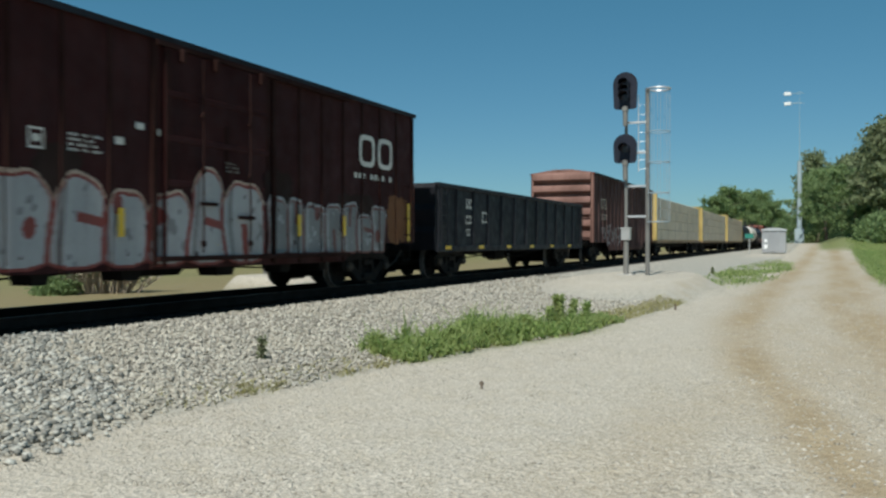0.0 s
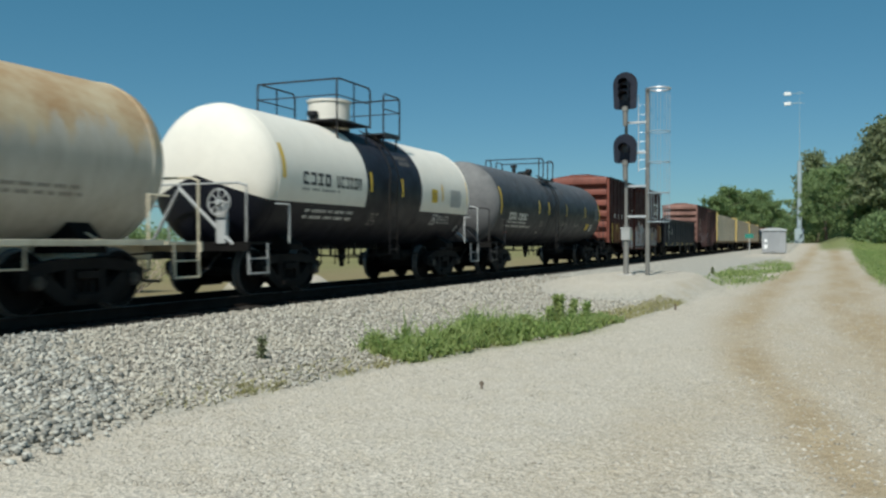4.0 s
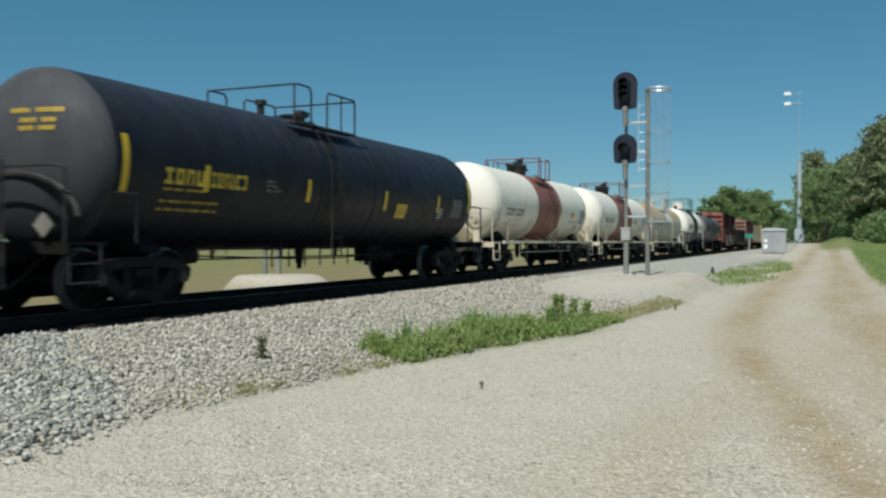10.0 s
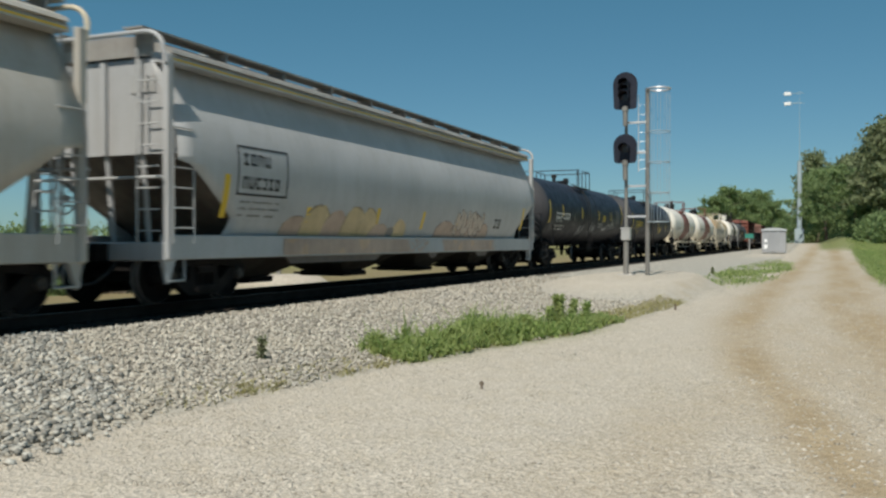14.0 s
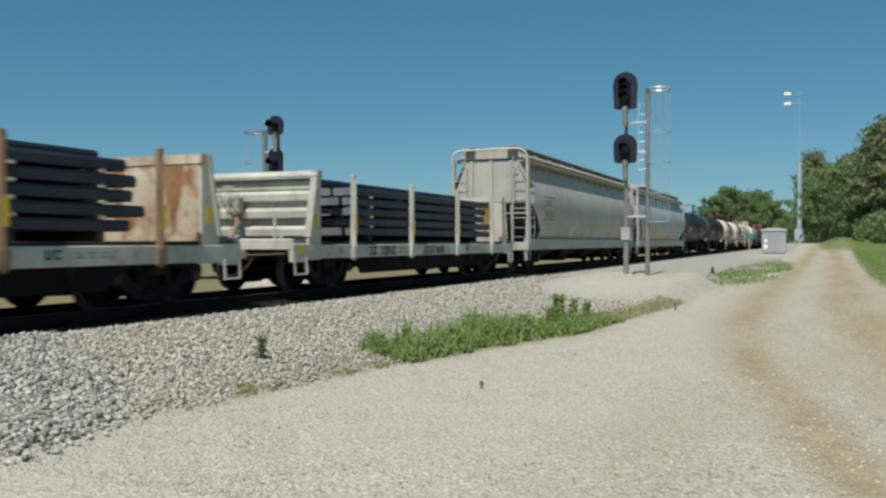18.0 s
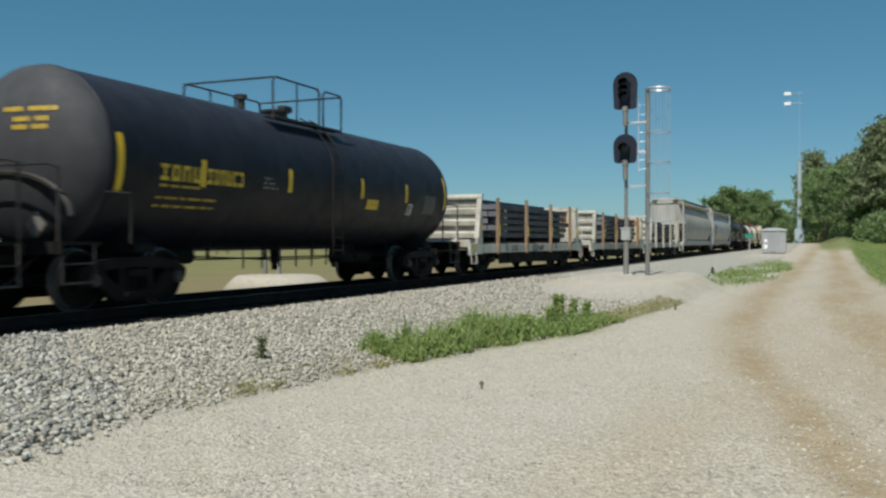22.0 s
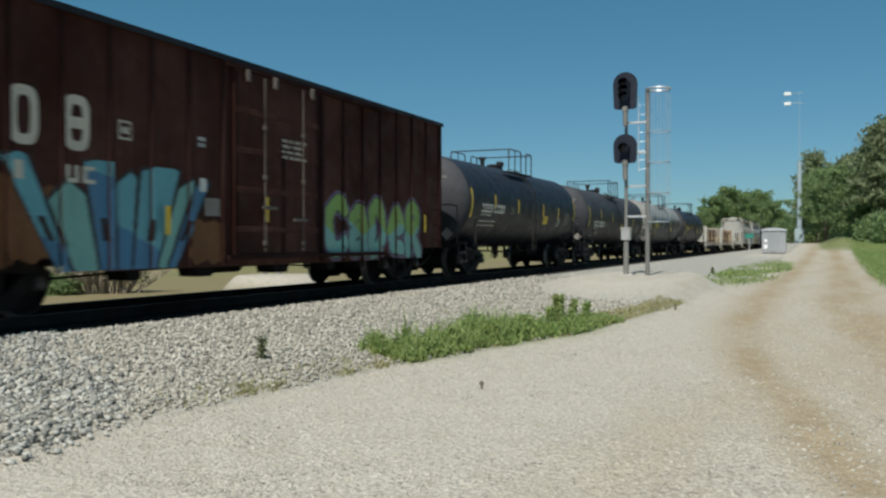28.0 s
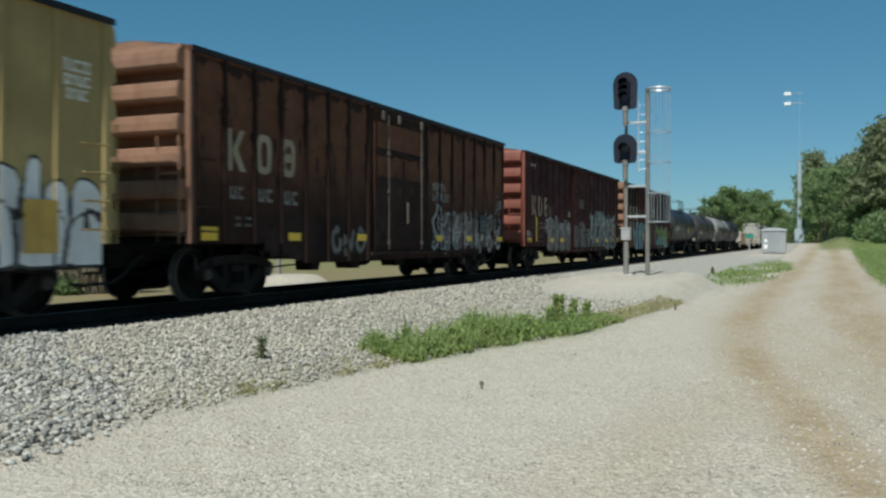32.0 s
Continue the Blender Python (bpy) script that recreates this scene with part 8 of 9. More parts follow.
    marking(car, "panel", put_t, "panel_pale", [(3.45, 4.58, 2.0, 2.48, 1, "x")])
    decal(car, tank_put(1.454, 2.30), "mark_grey", 3.5, 4.5, 2.04, 2.44, 6)
    marking(car, "diamond", put_t, "mark_grey", [(4.52, 4.72, 1.34, 1.50, 1, "x")])

    # stained cream tank car
    car, put_t = tank_car(-34.2, 12.8, 1.33, 2.28, ["cream", "white_tank"], lambda x, w: 1 if -0.4 < x < 1.5 and math.sin(w) > 0.1 else 0, "rust-stained cream tank car with side sills", rail="cream_rail", side_rail="cream_rail", sill_mat="cream_rail", stations=(-0.4, 1.5), platform=(-0.05, 2.7), rails=(-1.39, -1.07, -0.27, 1.30), ladder_x=0.75, truck_in=1.2, head=0.7)
    marking(car, "marks", put_t, "mark_faint", [(-4.9, -3.8, 2.15, 2.38, 4, "xxxx"), (-3.6, -2.6, 2.15, 2.38, 5, "xxxxx")])
    marking(car, "marks", put_t, "mark_black", [(-0.95, -0.5, 1.98, 2.2, 2, "xx")])
    decal(car, put_t, "mark_faint", -2.6, -1.6, 1.6, 1.85, 3)
    decal(car, put_t, "mark_faint", 3.4, 5.0, 1.65, 1.85, 2)

    # two white tank cars with brown bands
    for x0, cyl, a, b in ((-49.3, 12.0, -2.0, 1.66), (-64.35, 11.7, -1.46, 1.67)):
        first = x0 > -50
        hh = cyl / 2
        car, put_t = tank_car(x0, cyl, 1.33, 2.36, ["white_tank", "band"], band_of(a, b), "white tank car with a brown middle band", rail="rail_red", side_rail="cream_rail", sill_mat="cream_rail", stations=(a, b), platform=(0.0, 1.5), rails=(-0.72, -0.43, 0.23, 0.78), truck_in=0.85, head=0.75, end_rail="cream_rail", ladder_x=0.35 if first else 0.2, bow=False, brace=True)
        spills(car, put_t, [(-hh + 0.02, 1.15, 2.25, 0.16), (-hh + 0.35, 1.12, 1.75, 0.07), (hh - 0.3, 1.15, 1.9, 0.10), (-2.6, 1.1, 1.5, 0.05), (2.2, 1.1, 1.55, 0.06), (-4.3, 1.1, 1.4, 0.05), (4.1, 1.1, 1.42, 0.06)], "rust_run")
        if first:
            marking(car, "marks", put_t, "mark_black", [(-5.07, -4.2, 2.0, 2.23, 4, "xxxx"), (-4.02, -3.16, 2.0, 2.23, 4, "xxxx")])
            marking(car, "marks", put_t, "mark_faint", [(-4.9, -3.1, 1.82, 1.86, 24, "xxx xxxxxx xx xxxx"), (-4.9, -3.1, 1.72, 1.76, 24, "xx xxx xxxx xx xx")])
            reflectors(car, put_t, [(-5.58, 2.47), (-2.92, 2.22), (2.23, 2.3)], 0.44, 0.1)
            reflectors(car, put_t, [(5.9, 2.35)], 0.83, 0.13)
            marking(car, "placard", put_t, "mark_yellow", [(2.36, 3.12, 2.02, 2.28, 1, "x")])
            decal(car, tank_put(1.334, 2.36), "placard_ink", 2.42, 3.06, 2.06, 2.24, 2)
            marking(car, "panel", put_t, "panel_pale", [(4.78, 5.75, 1.84, 2.6, 1, "x")])
            decal(car, tank_put(1.334, 2.36), "mark_grey", 4.82, 5.7, 1.88, 2.56, 8)
            words(car, "HYDROCHLORIC ACID", 3.36, 4.32, 1.89, 1.97, 1.33, 2.36, "mark_black")
            decal(car, put_t, "mark_grey", 2.11, 2.92, 1.6, 1.79, 4)
            marking(car, "marks", put_t, "mark_black", [(4.29, 4.81, 1.70, 1.82, 3, "xxx"), (4.25, 4.75, 1.53, 1.65, 3, "xxx")])
        else:
            marking(car, "marks", put_t, "mark_black", [(-5.11, -4.24, 1.94, 2.18, 4, "xxxx"), (-4.08, -3.21, 1.94, 2.18, 4, "xxxx")])
            marking(car, "marks", put_t, "mark_grey", [(-5.1, -3.38, 1.76, 1.82, 24, "xxx xxxxxx xx xxxx"), (-5.03, -3.3, 1.60, 1.66, 24, "xx xxx xxxx xx xx")])
            decal(car, put_t, "mark_grey", -2.39, -1.6, 1.4, 1.85, 7)
            reflectors(car, put_t, [(-3.1, 2.31), (-1.62, 2.32), (1.8, 2.3)], 0.43, 0.1)
            marking(car, "placard", put_t, "mark_yellow", [(3.15, 4.0, 2.05, 2.28, 1, "x")])
            marking(car, "marks", put_t, "mark_black", [(4.22, 4.7, 1.54, 1.74, 3, "xxx")])
            words(car, "HYDROCHLORIC ACID", 3.28, 4.54, 1.84, 1.93, 1.33, 2.36, "mark_black")
            marking(car, "panel", put_t, "panel_pale", [(4.68, 5.7, 1.80, 2.42, 1, "x")])
            decal(car, tank_put(1.334, 2.36), "mark_grey", 4.72, 5.65, 1.84, 2.38, 8)
            reflectors(car, put_t, [(5.75, 2.4)], 0.83, 0.12)

    # black tank cars
    def black(x0, cyl, mats, label, ink, R=1.42, zc=2.27, choose=None, drop=0.0, dx=0.0, spots=(), placard=(), panel=(), **more):
        h = cyl / 2
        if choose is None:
            mats, choose = mats + ["head_dust_sunlit"], lambda x, w: 1 if x < -h else 0
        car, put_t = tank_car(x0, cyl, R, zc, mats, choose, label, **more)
        over = tank_put(R + 0.004, zc)
        marking(car, "marks", put_t, ink, [(dx - h + 1.04, dx - h + 2.08, 1.95 - drop, 2.21 - drop, 4, "xxxx"), (dx - h + 2.2, dx - h + 3.24, 1.95 - drop, 2.21 - drop, 6 if ink == "mark_yellow" else 5, "xxxxxx")])
        marking(car, "marks", put_t, ink, [(dx - h + 1.07, dx - h + 2.12, 1.85 - drop, 1.89 - drop, 16, "xxx xxx xxxx"), (dx - h + 1.05, dx - h + 2.6, 1.66 - drop, 1.70 - drop, 24, "xx xxxxx xx xxx"), (dx - h + 1.05, dx - h + 2.55, 1.53 - drop, 1.57 - drop, 24, "xx xxx xxxx xxx")])
        marking(car, "placard", put_t, "mark_yellow", [(*placard, 1, "x")])
        decal(car, over, "placard_ink", placard[0] + 0.1, placard[1] - 0.1, placard[2] + 0.08, placard[3] - 0.07, 2)
        marking(car, "panel", put_t, "panel_dim", [(*panel, 1, "x")])
        decal(car, over, "mark_black", *panel, 7)
        marking(car, "panel", put_t, "mark_grey", [(panel[0] - 0.85, panel[0] - 0.4, panel[2] - 0.05, panel[2] + 0.22, 1, "x")])
        marking(car, "panel", over, "mark_black", [(panel[0] - 0.82, panel[0] - 0.5, panel[2] - 0.01, panel[2] + 0.18, 1, "x")])
        marking(car, "panel", tank_put(R + 0.008, zc), "mark_grey", [(panel[0] - 0.80, panel[0] - 0.5, panel[2] + 0.03, panel[2] + 0.14, 2, "xx")])
        decal(car, put_t, "mark_faint", -h + 3.85, -h + 4.35, 1.95 - drop, 2.2 - drop, 3)
        reflectors(car, put_t, spots, 0.45, 0.13)
        reflectors(car, put_t, [(-h + 0.2, 2.2), (h - 0.12, 2.34)], 0.88, 0.13)
        # end marks and diamond placard on the rear head
        bulge = more.get("head", 0.62)

        def on_head(gg, p, q, z0, z1, m=0):
            gg.add([(-h - bulge * math.sqrt(max(0.05, 1 - (y * y + (z - zc) ** 2) / R ** 2)) - 0.012, -y, z) for y, z in ((p, z0), (q, z0), (q, z1), (p, z1))], [(0, 1, 2, 3)], m)
        g = Geo()
        for z, y0, y1, n in ((2.95, -0.85, 0.05, 10), (2.80, -0.75, -0.15, 8), (2.68, -0.75, -0.15, 9)):
            bars(g, -y1, -y0, z - 0.035, z + 0.035, n, "xxxx xxxxx", on_head)
        part("end_marks", g, ink if ink == "mark_yellow" else "mark_faint", car)
        xd = -h - 1.05
        part("diamond_placard", Geo().add([(xd, -1.1, 1.08), (xd, -1.28, 1.26), (xd, -1.1, 1.44), (xd, -0.92, 1.26), (xd + 0.02, -1.1, 1.08), (xd + 0.02, -1.28, 1.26), (xd + 0.02, -1.1, 1.44), (xd + 0.02, -0.92, 1.26)], [(0, 1, 2, 3), (7, 6, 5, 4), (0, 4, 5, 1), (1, 5, 6, 2), (2, 6, 7, 3), (3, 7, 4, 0)]), "mark_faint", car)
        return car, put_t

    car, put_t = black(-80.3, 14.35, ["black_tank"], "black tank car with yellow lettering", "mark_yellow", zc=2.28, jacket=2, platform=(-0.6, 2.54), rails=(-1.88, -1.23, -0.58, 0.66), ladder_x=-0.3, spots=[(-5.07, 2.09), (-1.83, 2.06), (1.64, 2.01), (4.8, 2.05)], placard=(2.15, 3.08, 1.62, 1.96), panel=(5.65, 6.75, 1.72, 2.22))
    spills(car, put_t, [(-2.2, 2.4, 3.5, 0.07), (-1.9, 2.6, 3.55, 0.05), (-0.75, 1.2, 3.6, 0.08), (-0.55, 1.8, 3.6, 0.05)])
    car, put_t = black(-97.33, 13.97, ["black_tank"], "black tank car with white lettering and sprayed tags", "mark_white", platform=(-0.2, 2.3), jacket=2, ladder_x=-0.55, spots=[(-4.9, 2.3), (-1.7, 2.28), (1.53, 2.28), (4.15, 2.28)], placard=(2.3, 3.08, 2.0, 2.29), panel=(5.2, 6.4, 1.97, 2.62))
    decal(car, put_t, "mark_grey", 1.57, 2.64, 1.69, 1.93, 4)
    decal(car, put_t, "mark_grey", 3.48, 5.27, 1.69, 1.96, 4)
    for lo, hi, z0, z1, seed in ((0.03, 0.96, 1.38, 1.95, 51), (-1.94, -1.03, 1.31, 1.82, 52), (2.63, 3.36, 1.47, 1.77, 53)):
        on_barrel(sprayed(car, "graffiti", lo - 0.1, hi + 0.1, z0, z1, scrawl(lo, hi, z0 + 0.05, z1 - 0.05, 4, seed, 0.022), ["g_silver"], lambda x: -1.4, 0.018, "thin silver sprayed tag", 3), 1.42, 2.27)

    # covered hoppers
    car, prof = hopper(-116.3, 9.75, "hopper", "light grey covered hopper with orange graffiti along the bottom")
    hp = hopper_put(prof)
    g = Geo()
    for a, b, z0, z1 in ((-7.99, -6.40, 2.69, 2.73), (-7.99, -6.40, 1.85, 1.89), (-7.99, -7.95, 1.89, 2.69), (-6.44, -6.40, 1.89, 2.69)):
        hp(g, a, b, z0, z1)
    part("mark_frame", g, "mark_black", car)
    marking(car, "marks", hp, "mark_black", [(-7.85, -6.95, 2.38, 2.60, 4, "xxxx"), (-7.85, -6.65, 1.97, 2.19, 6, "xxxxxx")])
    marking(car, "marks", hp, "mark_faint", [(-7.85, -6.6, 1.72, 1.76, 16, "xxxx xxxx"), (-7.85, -6.6, 1.60, 1.64, 16, "xxx xxxx"), (-7.85, -6.7, 1.48, 1.52, 15, "xx  xxx")])
    reflectors(car, hp, [(-5.5, 1.5), (-2.46, 1.58), (0.11, 1.58), (2.5, 1.6)], 0.45, 0.16)
    reflectors(car, hp, [(-8.27, 1.82), (8.36, 1.8)], 0.75, 0.16)
    marking(car, "decal", hp, "mark_black", [(5.56, 6.2, 1.45, 1.75, 2, "xx")])
    hy_of = lambda x: -1.428

    def sill_wash(x, z):
        """Solid paint along the sill with a bare stretch in its middle."""
        w = 0.25 * ripple(x, z, 5.0, 2.0) + 0.1 * ripple(x, z, 17.0, 5.0)
        solid = ((x > -6.4) & (x + w < -0.7)) | ((x + w > 1.45 + 0.5 * (1.1 - z)) & (x + w < 5.6))
        flecks = (x < 0.5) & (x > -0.9) & (ripple(x, z, 11.0, 4.0) + ripple(x * 0.6, z, 23.0, 2.0) > 0.25)
        return np.where(solid, np.where(ripple(x, z, 2.0, 8.0) > 0.35, 1, 0), np.where(flecks, 0, -1))
    sprayed(car, "graffiti", -6.7, 5.9, 0.77, 1.13, sill_wash, ["g_pink", "g_orange"], hy_of, 0.04, "faded salmon paint along the sill")

    def clouds(blobs):
        """Round overlapping shapes (centre, half sizes, colour), each with a thin dark edge, 3."""
        def choose(x, z):
            c = np.full(len(x), -1)
            for cx, cz, rx, rz, col in blobs:
                d = np.hypot((x - cx) / rx, (z - cz) / rz) + 0.05 * ripple(x, z, 7.0, cx)
                c = np.where(d < 1.0, np.where((d > 0.94) & (ripple(x, z, 3.0, cx) > -0.2), 3, col), c)
            return c
        return choose
    left = clouds([(-5.9, 1.15, 0.5, 0.4, 0), (-5.1, 1.2, 0.6, 0.6, 1), (-4.3, 1.2, 0.55, 0.5, 0), (-3.5, 1.2, 0.55, 0.62, 1), (-2.85, 1.25, 0.42, 0.56, 1), (-2.2, 1.1, 0.55, 0.36, 0), (-1.15, 1.2, 0.40, 0.38, 1), (-1.62, 1.25, 0.20, 0.14, 2)])
    right = layered(clouds([(1.72, 1.28, 0.68, 0.33, 0), (2.9, 1.15, 0.75, 0.62, 0), (3.9, 1.2, 0.6, 0.68, 0), (4.75, 1.15, 0.5, 0.44, 0)]), lettered("nuon", 2.35, 4.6, 1.2, 1.95, 0.09, 0.025, 1, 1, 3, None, 0.03, None, 2.0))
    for lo, hi, pick, pal in ((-6.5, -0.6, left, ("g_pink", "g_gold", "mark_faint", "mark_faded")), (0.9, 5.4, right, ("g_pink", "g_bone", "mark_faint", "g_shadow"))):
        ob = sprayed(car, "graffiti", lo, hi, 1.15, 2.0, pick, list(pal), lambda x: 0.0, 0.022, "faded salmon and gold graffiti clouds", 3)
        for v in ob.data.vertices:
            v.co.y = -(prof(v.co.z) + 0.006)
    # Added strips imitate the outlet sides where they catch the light.
    for lo, hi in ((-6.2, -2.0), (0.65, 1.45), (4.2, 5.4)):
        part("sill_apron", Geo().prism([(lo, 0.765), (hi, 0.765), (hi - 0.35, 0.60), (lo + 0.2, 0.60)], "y", -1.34, -1.30), "rod_worn", car, "added brown strip for an outlet side catching light")
    car, prof = hopper(-137.35, 9.75, "hopper_dirty", "dusty grey covered hopper with rust stains under the eaves", stain=True)
    hp = hopper_put(prof)
    g = Geo()
    for a, b, z0, z1 in ((-7.99, -6.40, 2.69, 2.73), (-7.99, -6.40, 1.85, 1.89), (-7.99, -7.95, 1.89, 2.69), (-6.44, -6.40, 1.89, 2.69)):
        hp(g, a, b, z0, z1)
    part("mark_frame", g, "mark_faint", car)
    marking(car, "marks", hp, "mark_faint", [(-7.85, -6.95, 2.38, 2.60, 4, "xxxx"), (-7.85, -6.65, 1.97, 2.19, 6, "xxxxxx"), (-7.85, -6.6, 1.70, 1.74, 16, "xxxx xxxx")])
    for k in range(13):
        g = Geo()
        x = -8.9 + 1.36 * k
        hp(g, x - 0.32, x + 0.32, 3.72, 3.92)
        part("rust_stain", g, "flat_rusty", car)
    reflectors(car, hp, [(-8.0, 2.05), (-2.9, 1.75), (3.5, 1.75)], 0.5, 0.12)

    # flatcars with steel
    flatcar(-155.4, "weathered white bulkhead flatcar loaded with steel", "flat_white", "flat_white", "flat_white", 3)
    flatcar(-170.7, "white bulkhead flatcar with a rust-streaked bulkhead and steel", "flat_white", "flat_rusty", "rust_steel", 8)
    flatcar(-186.0, "weathered white bulkhead flatcar with rusty stakes and steel", "flat_white", "flat_white", "rust_steel", 13)

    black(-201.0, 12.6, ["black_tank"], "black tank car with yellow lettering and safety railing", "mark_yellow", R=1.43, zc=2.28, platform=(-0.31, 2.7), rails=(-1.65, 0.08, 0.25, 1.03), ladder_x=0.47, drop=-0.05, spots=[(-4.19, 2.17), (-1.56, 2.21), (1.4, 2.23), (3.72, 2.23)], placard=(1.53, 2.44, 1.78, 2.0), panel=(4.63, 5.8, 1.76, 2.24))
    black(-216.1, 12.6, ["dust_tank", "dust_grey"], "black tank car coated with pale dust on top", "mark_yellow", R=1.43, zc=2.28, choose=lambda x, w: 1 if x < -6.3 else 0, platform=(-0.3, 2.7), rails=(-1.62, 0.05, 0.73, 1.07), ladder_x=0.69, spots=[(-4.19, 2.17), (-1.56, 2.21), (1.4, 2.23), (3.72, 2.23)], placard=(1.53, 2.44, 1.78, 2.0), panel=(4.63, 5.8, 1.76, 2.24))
    black(-232.0, 13.6, ["black_dusty_lit_top"], "dusty black tank car with white lettering", "mark_white", R=1.38, zc=2.25, platform=(-0.27, 2.32), rails=(-1.43, -0.85, -0.24, 0.89), ladder_x=-0.28, drop=0.2, dx=0.2, spots=[(-4.27, 2.36), (-1.65, 2.26), (1.68, 2.2), (3.73, 2.14)], placard=(0.47, 1.39, 1.63, 1.92), panel=(4.7, 5.8, 1.55, 2.0))
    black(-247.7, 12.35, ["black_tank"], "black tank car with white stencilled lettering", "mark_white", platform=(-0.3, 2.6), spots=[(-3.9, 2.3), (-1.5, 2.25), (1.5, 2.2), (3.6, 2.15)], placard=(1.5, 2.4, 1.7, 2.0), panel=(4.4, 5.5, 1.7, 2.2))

    # red-brown boxcars
    car, y_of = boxcar(-264.1, 7.87, "oxide", "brown_end", "red-brown boxcar with blue and green graffiti", top="oxide", low=0.88, post_mat="oxide_post", rod_mat="rod_worn")
    big_shapes(car, put, "mark_cream", (-6.86, -6.0, -5.12), 2.28, 3.05)
    marking(car, "marks", put, "mark_cream", [(-6.8, -6.3, 1.84, 2.08, 2, "xx"), (-5.95, -5.72, 1.84, 2.08, 1, "x"), (-5.1, -4.5, 1.84, 2.08, 2, "xx")])
    g = Geo()
    for q in ((-4.09, -3.83, 2.78, 2.81), (-4.09, -3.83, 2.53, 2.56), (-4.09, -4.06, 2.56, 2.78), (-3.86, -3.83, 2.56, 2.78), (-4.02, -3.90, 2.62, 2.72)):
        put(g, *q)
    part("mark_frame", g, "mark_cream", car)
    marking(car, "plates", put, "mark_white", [(-2.30, -2.03, 1.86, 2.08, 1, "x"), (-1.62, -1.52, 3.5, 3.62, 1, "x"), (-1.62, -1.54, 2.3, 2.6, 1, "x")])
    marking(car, "plates", put, "mark_grey", [(-2.36, -2.04, 2.70, 2.76, 1, "x"), (-2.36, -2.04, 2.60, 2.66, 1, "x")])
    marking(car, "plates", flat_put(-1.51), "mark_faint", [(-2.28, -1.64, 1.46, 1.76, 1, "x")])
    decal(car, flat_put(-1.562), "mark_cream", 0.05, 0.9, 2.58, 3.0, 4)
    sprayed(car, "rust_patch", -7.6, -5.2, 0.65, 2.0, blotch(-7.5, -5.0, 0.7, 1.9, 5), ["patch"], lambda x: y_of(x) + 0.002, 0.03, "orange rust-primer patch")
    sprayed(car, "rust_patch", -2.6, -1.5, 0.65, 1.5, blotch(-2.6, -1.5, 0.65, 1.4, 9), ["patch"], lambda x: y_of(x) + 0.002, 0.03, "orange rust-primer patch")
    sprayed(car, "graffiti", -6.3, -1.75, 0.62, 2.2, fan_shapes(-6.3, -1.75, 0.58, 2.35, 7, 4), ["g_aqua", "g_blue", "g_teal", "g_black"], y_of, 0.022, "blue shard-shaped graffiti with black outlines")
    sprayed(car, "graffiti", 1.5, 6.9, 0.62, 2.15, lettered("cader", 1.75, 6.6, 0.66, 2.05, 0.17, 0.035, 0, 1, 2, 3, 0.03, None, 1.3), ["g_teal", "g_green", "g_black", "g_violet"], y_of, 0.025, "teal and green bubble graffiti")
    sprayed(car, "graffiti", -7.8, -6.95, 1.05, 1.6, scrawl(-7.7, -7.05, 1.1, 1.5, 3, 12, 0.018), ["g_white"], y_of, 0.02, "thin white tag")
    reflectors(car, flat_put(-1.512), [(-6.78, 1.5)], 0.9, 0.11)
    reflectors(car, flat_put(-1.585), [(-3.16, 1.36), (-0.49, 1.62), (6.6, 1.5)], 0.45, 0.12)

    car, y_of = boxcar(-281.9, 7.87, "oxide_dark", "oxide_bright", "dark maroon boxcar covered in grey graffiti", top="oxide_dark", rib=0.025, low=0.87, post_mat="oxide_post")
    big_shapes(car, put, "mark_faded", (-7.06, -6.29, -5.49), 1.97, 2.71)
    marking(car, "marks", put, "mark_faint", [(-6.98, -6.72, 1.52, 1.76, 1, "x"), (-6.2, -5.75, 1.50, 1.75, 2, "xx"), (-5.45, -5.03, 1.49, 1.74, 2, "xx"), (-6.95, -6.55, 1.32, 1.37, 5, "xx xx"), (-6.2, -5.75, 1.32, 1.37, 5, "xxxxx"), (-6.95, -6.55, 1.20, 1.25, 5, "xx xx"), (-6.2, -5.75, 1.20, 1.25, 5, "xxxxx"), (-6.2, -5.8, 1.04, 1.08, 5, "xxxxx")])
    marking(car, "plates", put, "mark_white", [(-1.95, -1.72, 2.05, 2.25, 1, "x"), (-7.2, -6.6, 3.75, 3.85, 6, "xxxxxx")])
    g = Geo()
    for q in ((-4.85, -4.55, 2.30, 2.33), (-4.85, -4.55, 2.08, 2.11), (-4.85, -4.82, 2.11, 2.30), (-4.58, -4.55, 2.11, 2.30)):
        put(g, *q)
    part("mark_frame", g, "mark_faint", car)
    decal(car, flat_put(-1.562), "mark_faint", -0.6, 0.4, 2.45, 2.85, 4)
    sprayed(car, "graffiti", -5.6, -0.4, 0.62, 2.3, layered(bubbles(-5.2, -1.5, 0.66, 2.12, 4, 31, 0.05, True, 0.15), scrawl(-5.5, -1.6, 0.7, 1.9, 7, 61, 0.022, 3)), ["g_mauve", "g_dim", "g_black", "g_silver"], y_of, 0.024, "mauve and silver graffiti letters with white edges")
    sprayed(car, "graffiti", -1.5, 1.7, 0.66, 2.0, layered(bubbles(-1.45, 1.6, 0.68, 1.85, 3, 44, 0.05, True, 0.7), scrawl(-1.3, 1.5, 0.75, 1.8, 6, 27, 0.02, 3)), ["g_dim", "soot", "g_black", "mark_faint"], y_of, 0.026, "dim worn graffiti across the door")
    upper = lettered("oanuaunoa", 1.65, 7.1, 1.30, 2.42, 0.080, 0.035, 0, 2, 1, None, 0.06, None, 0.75)
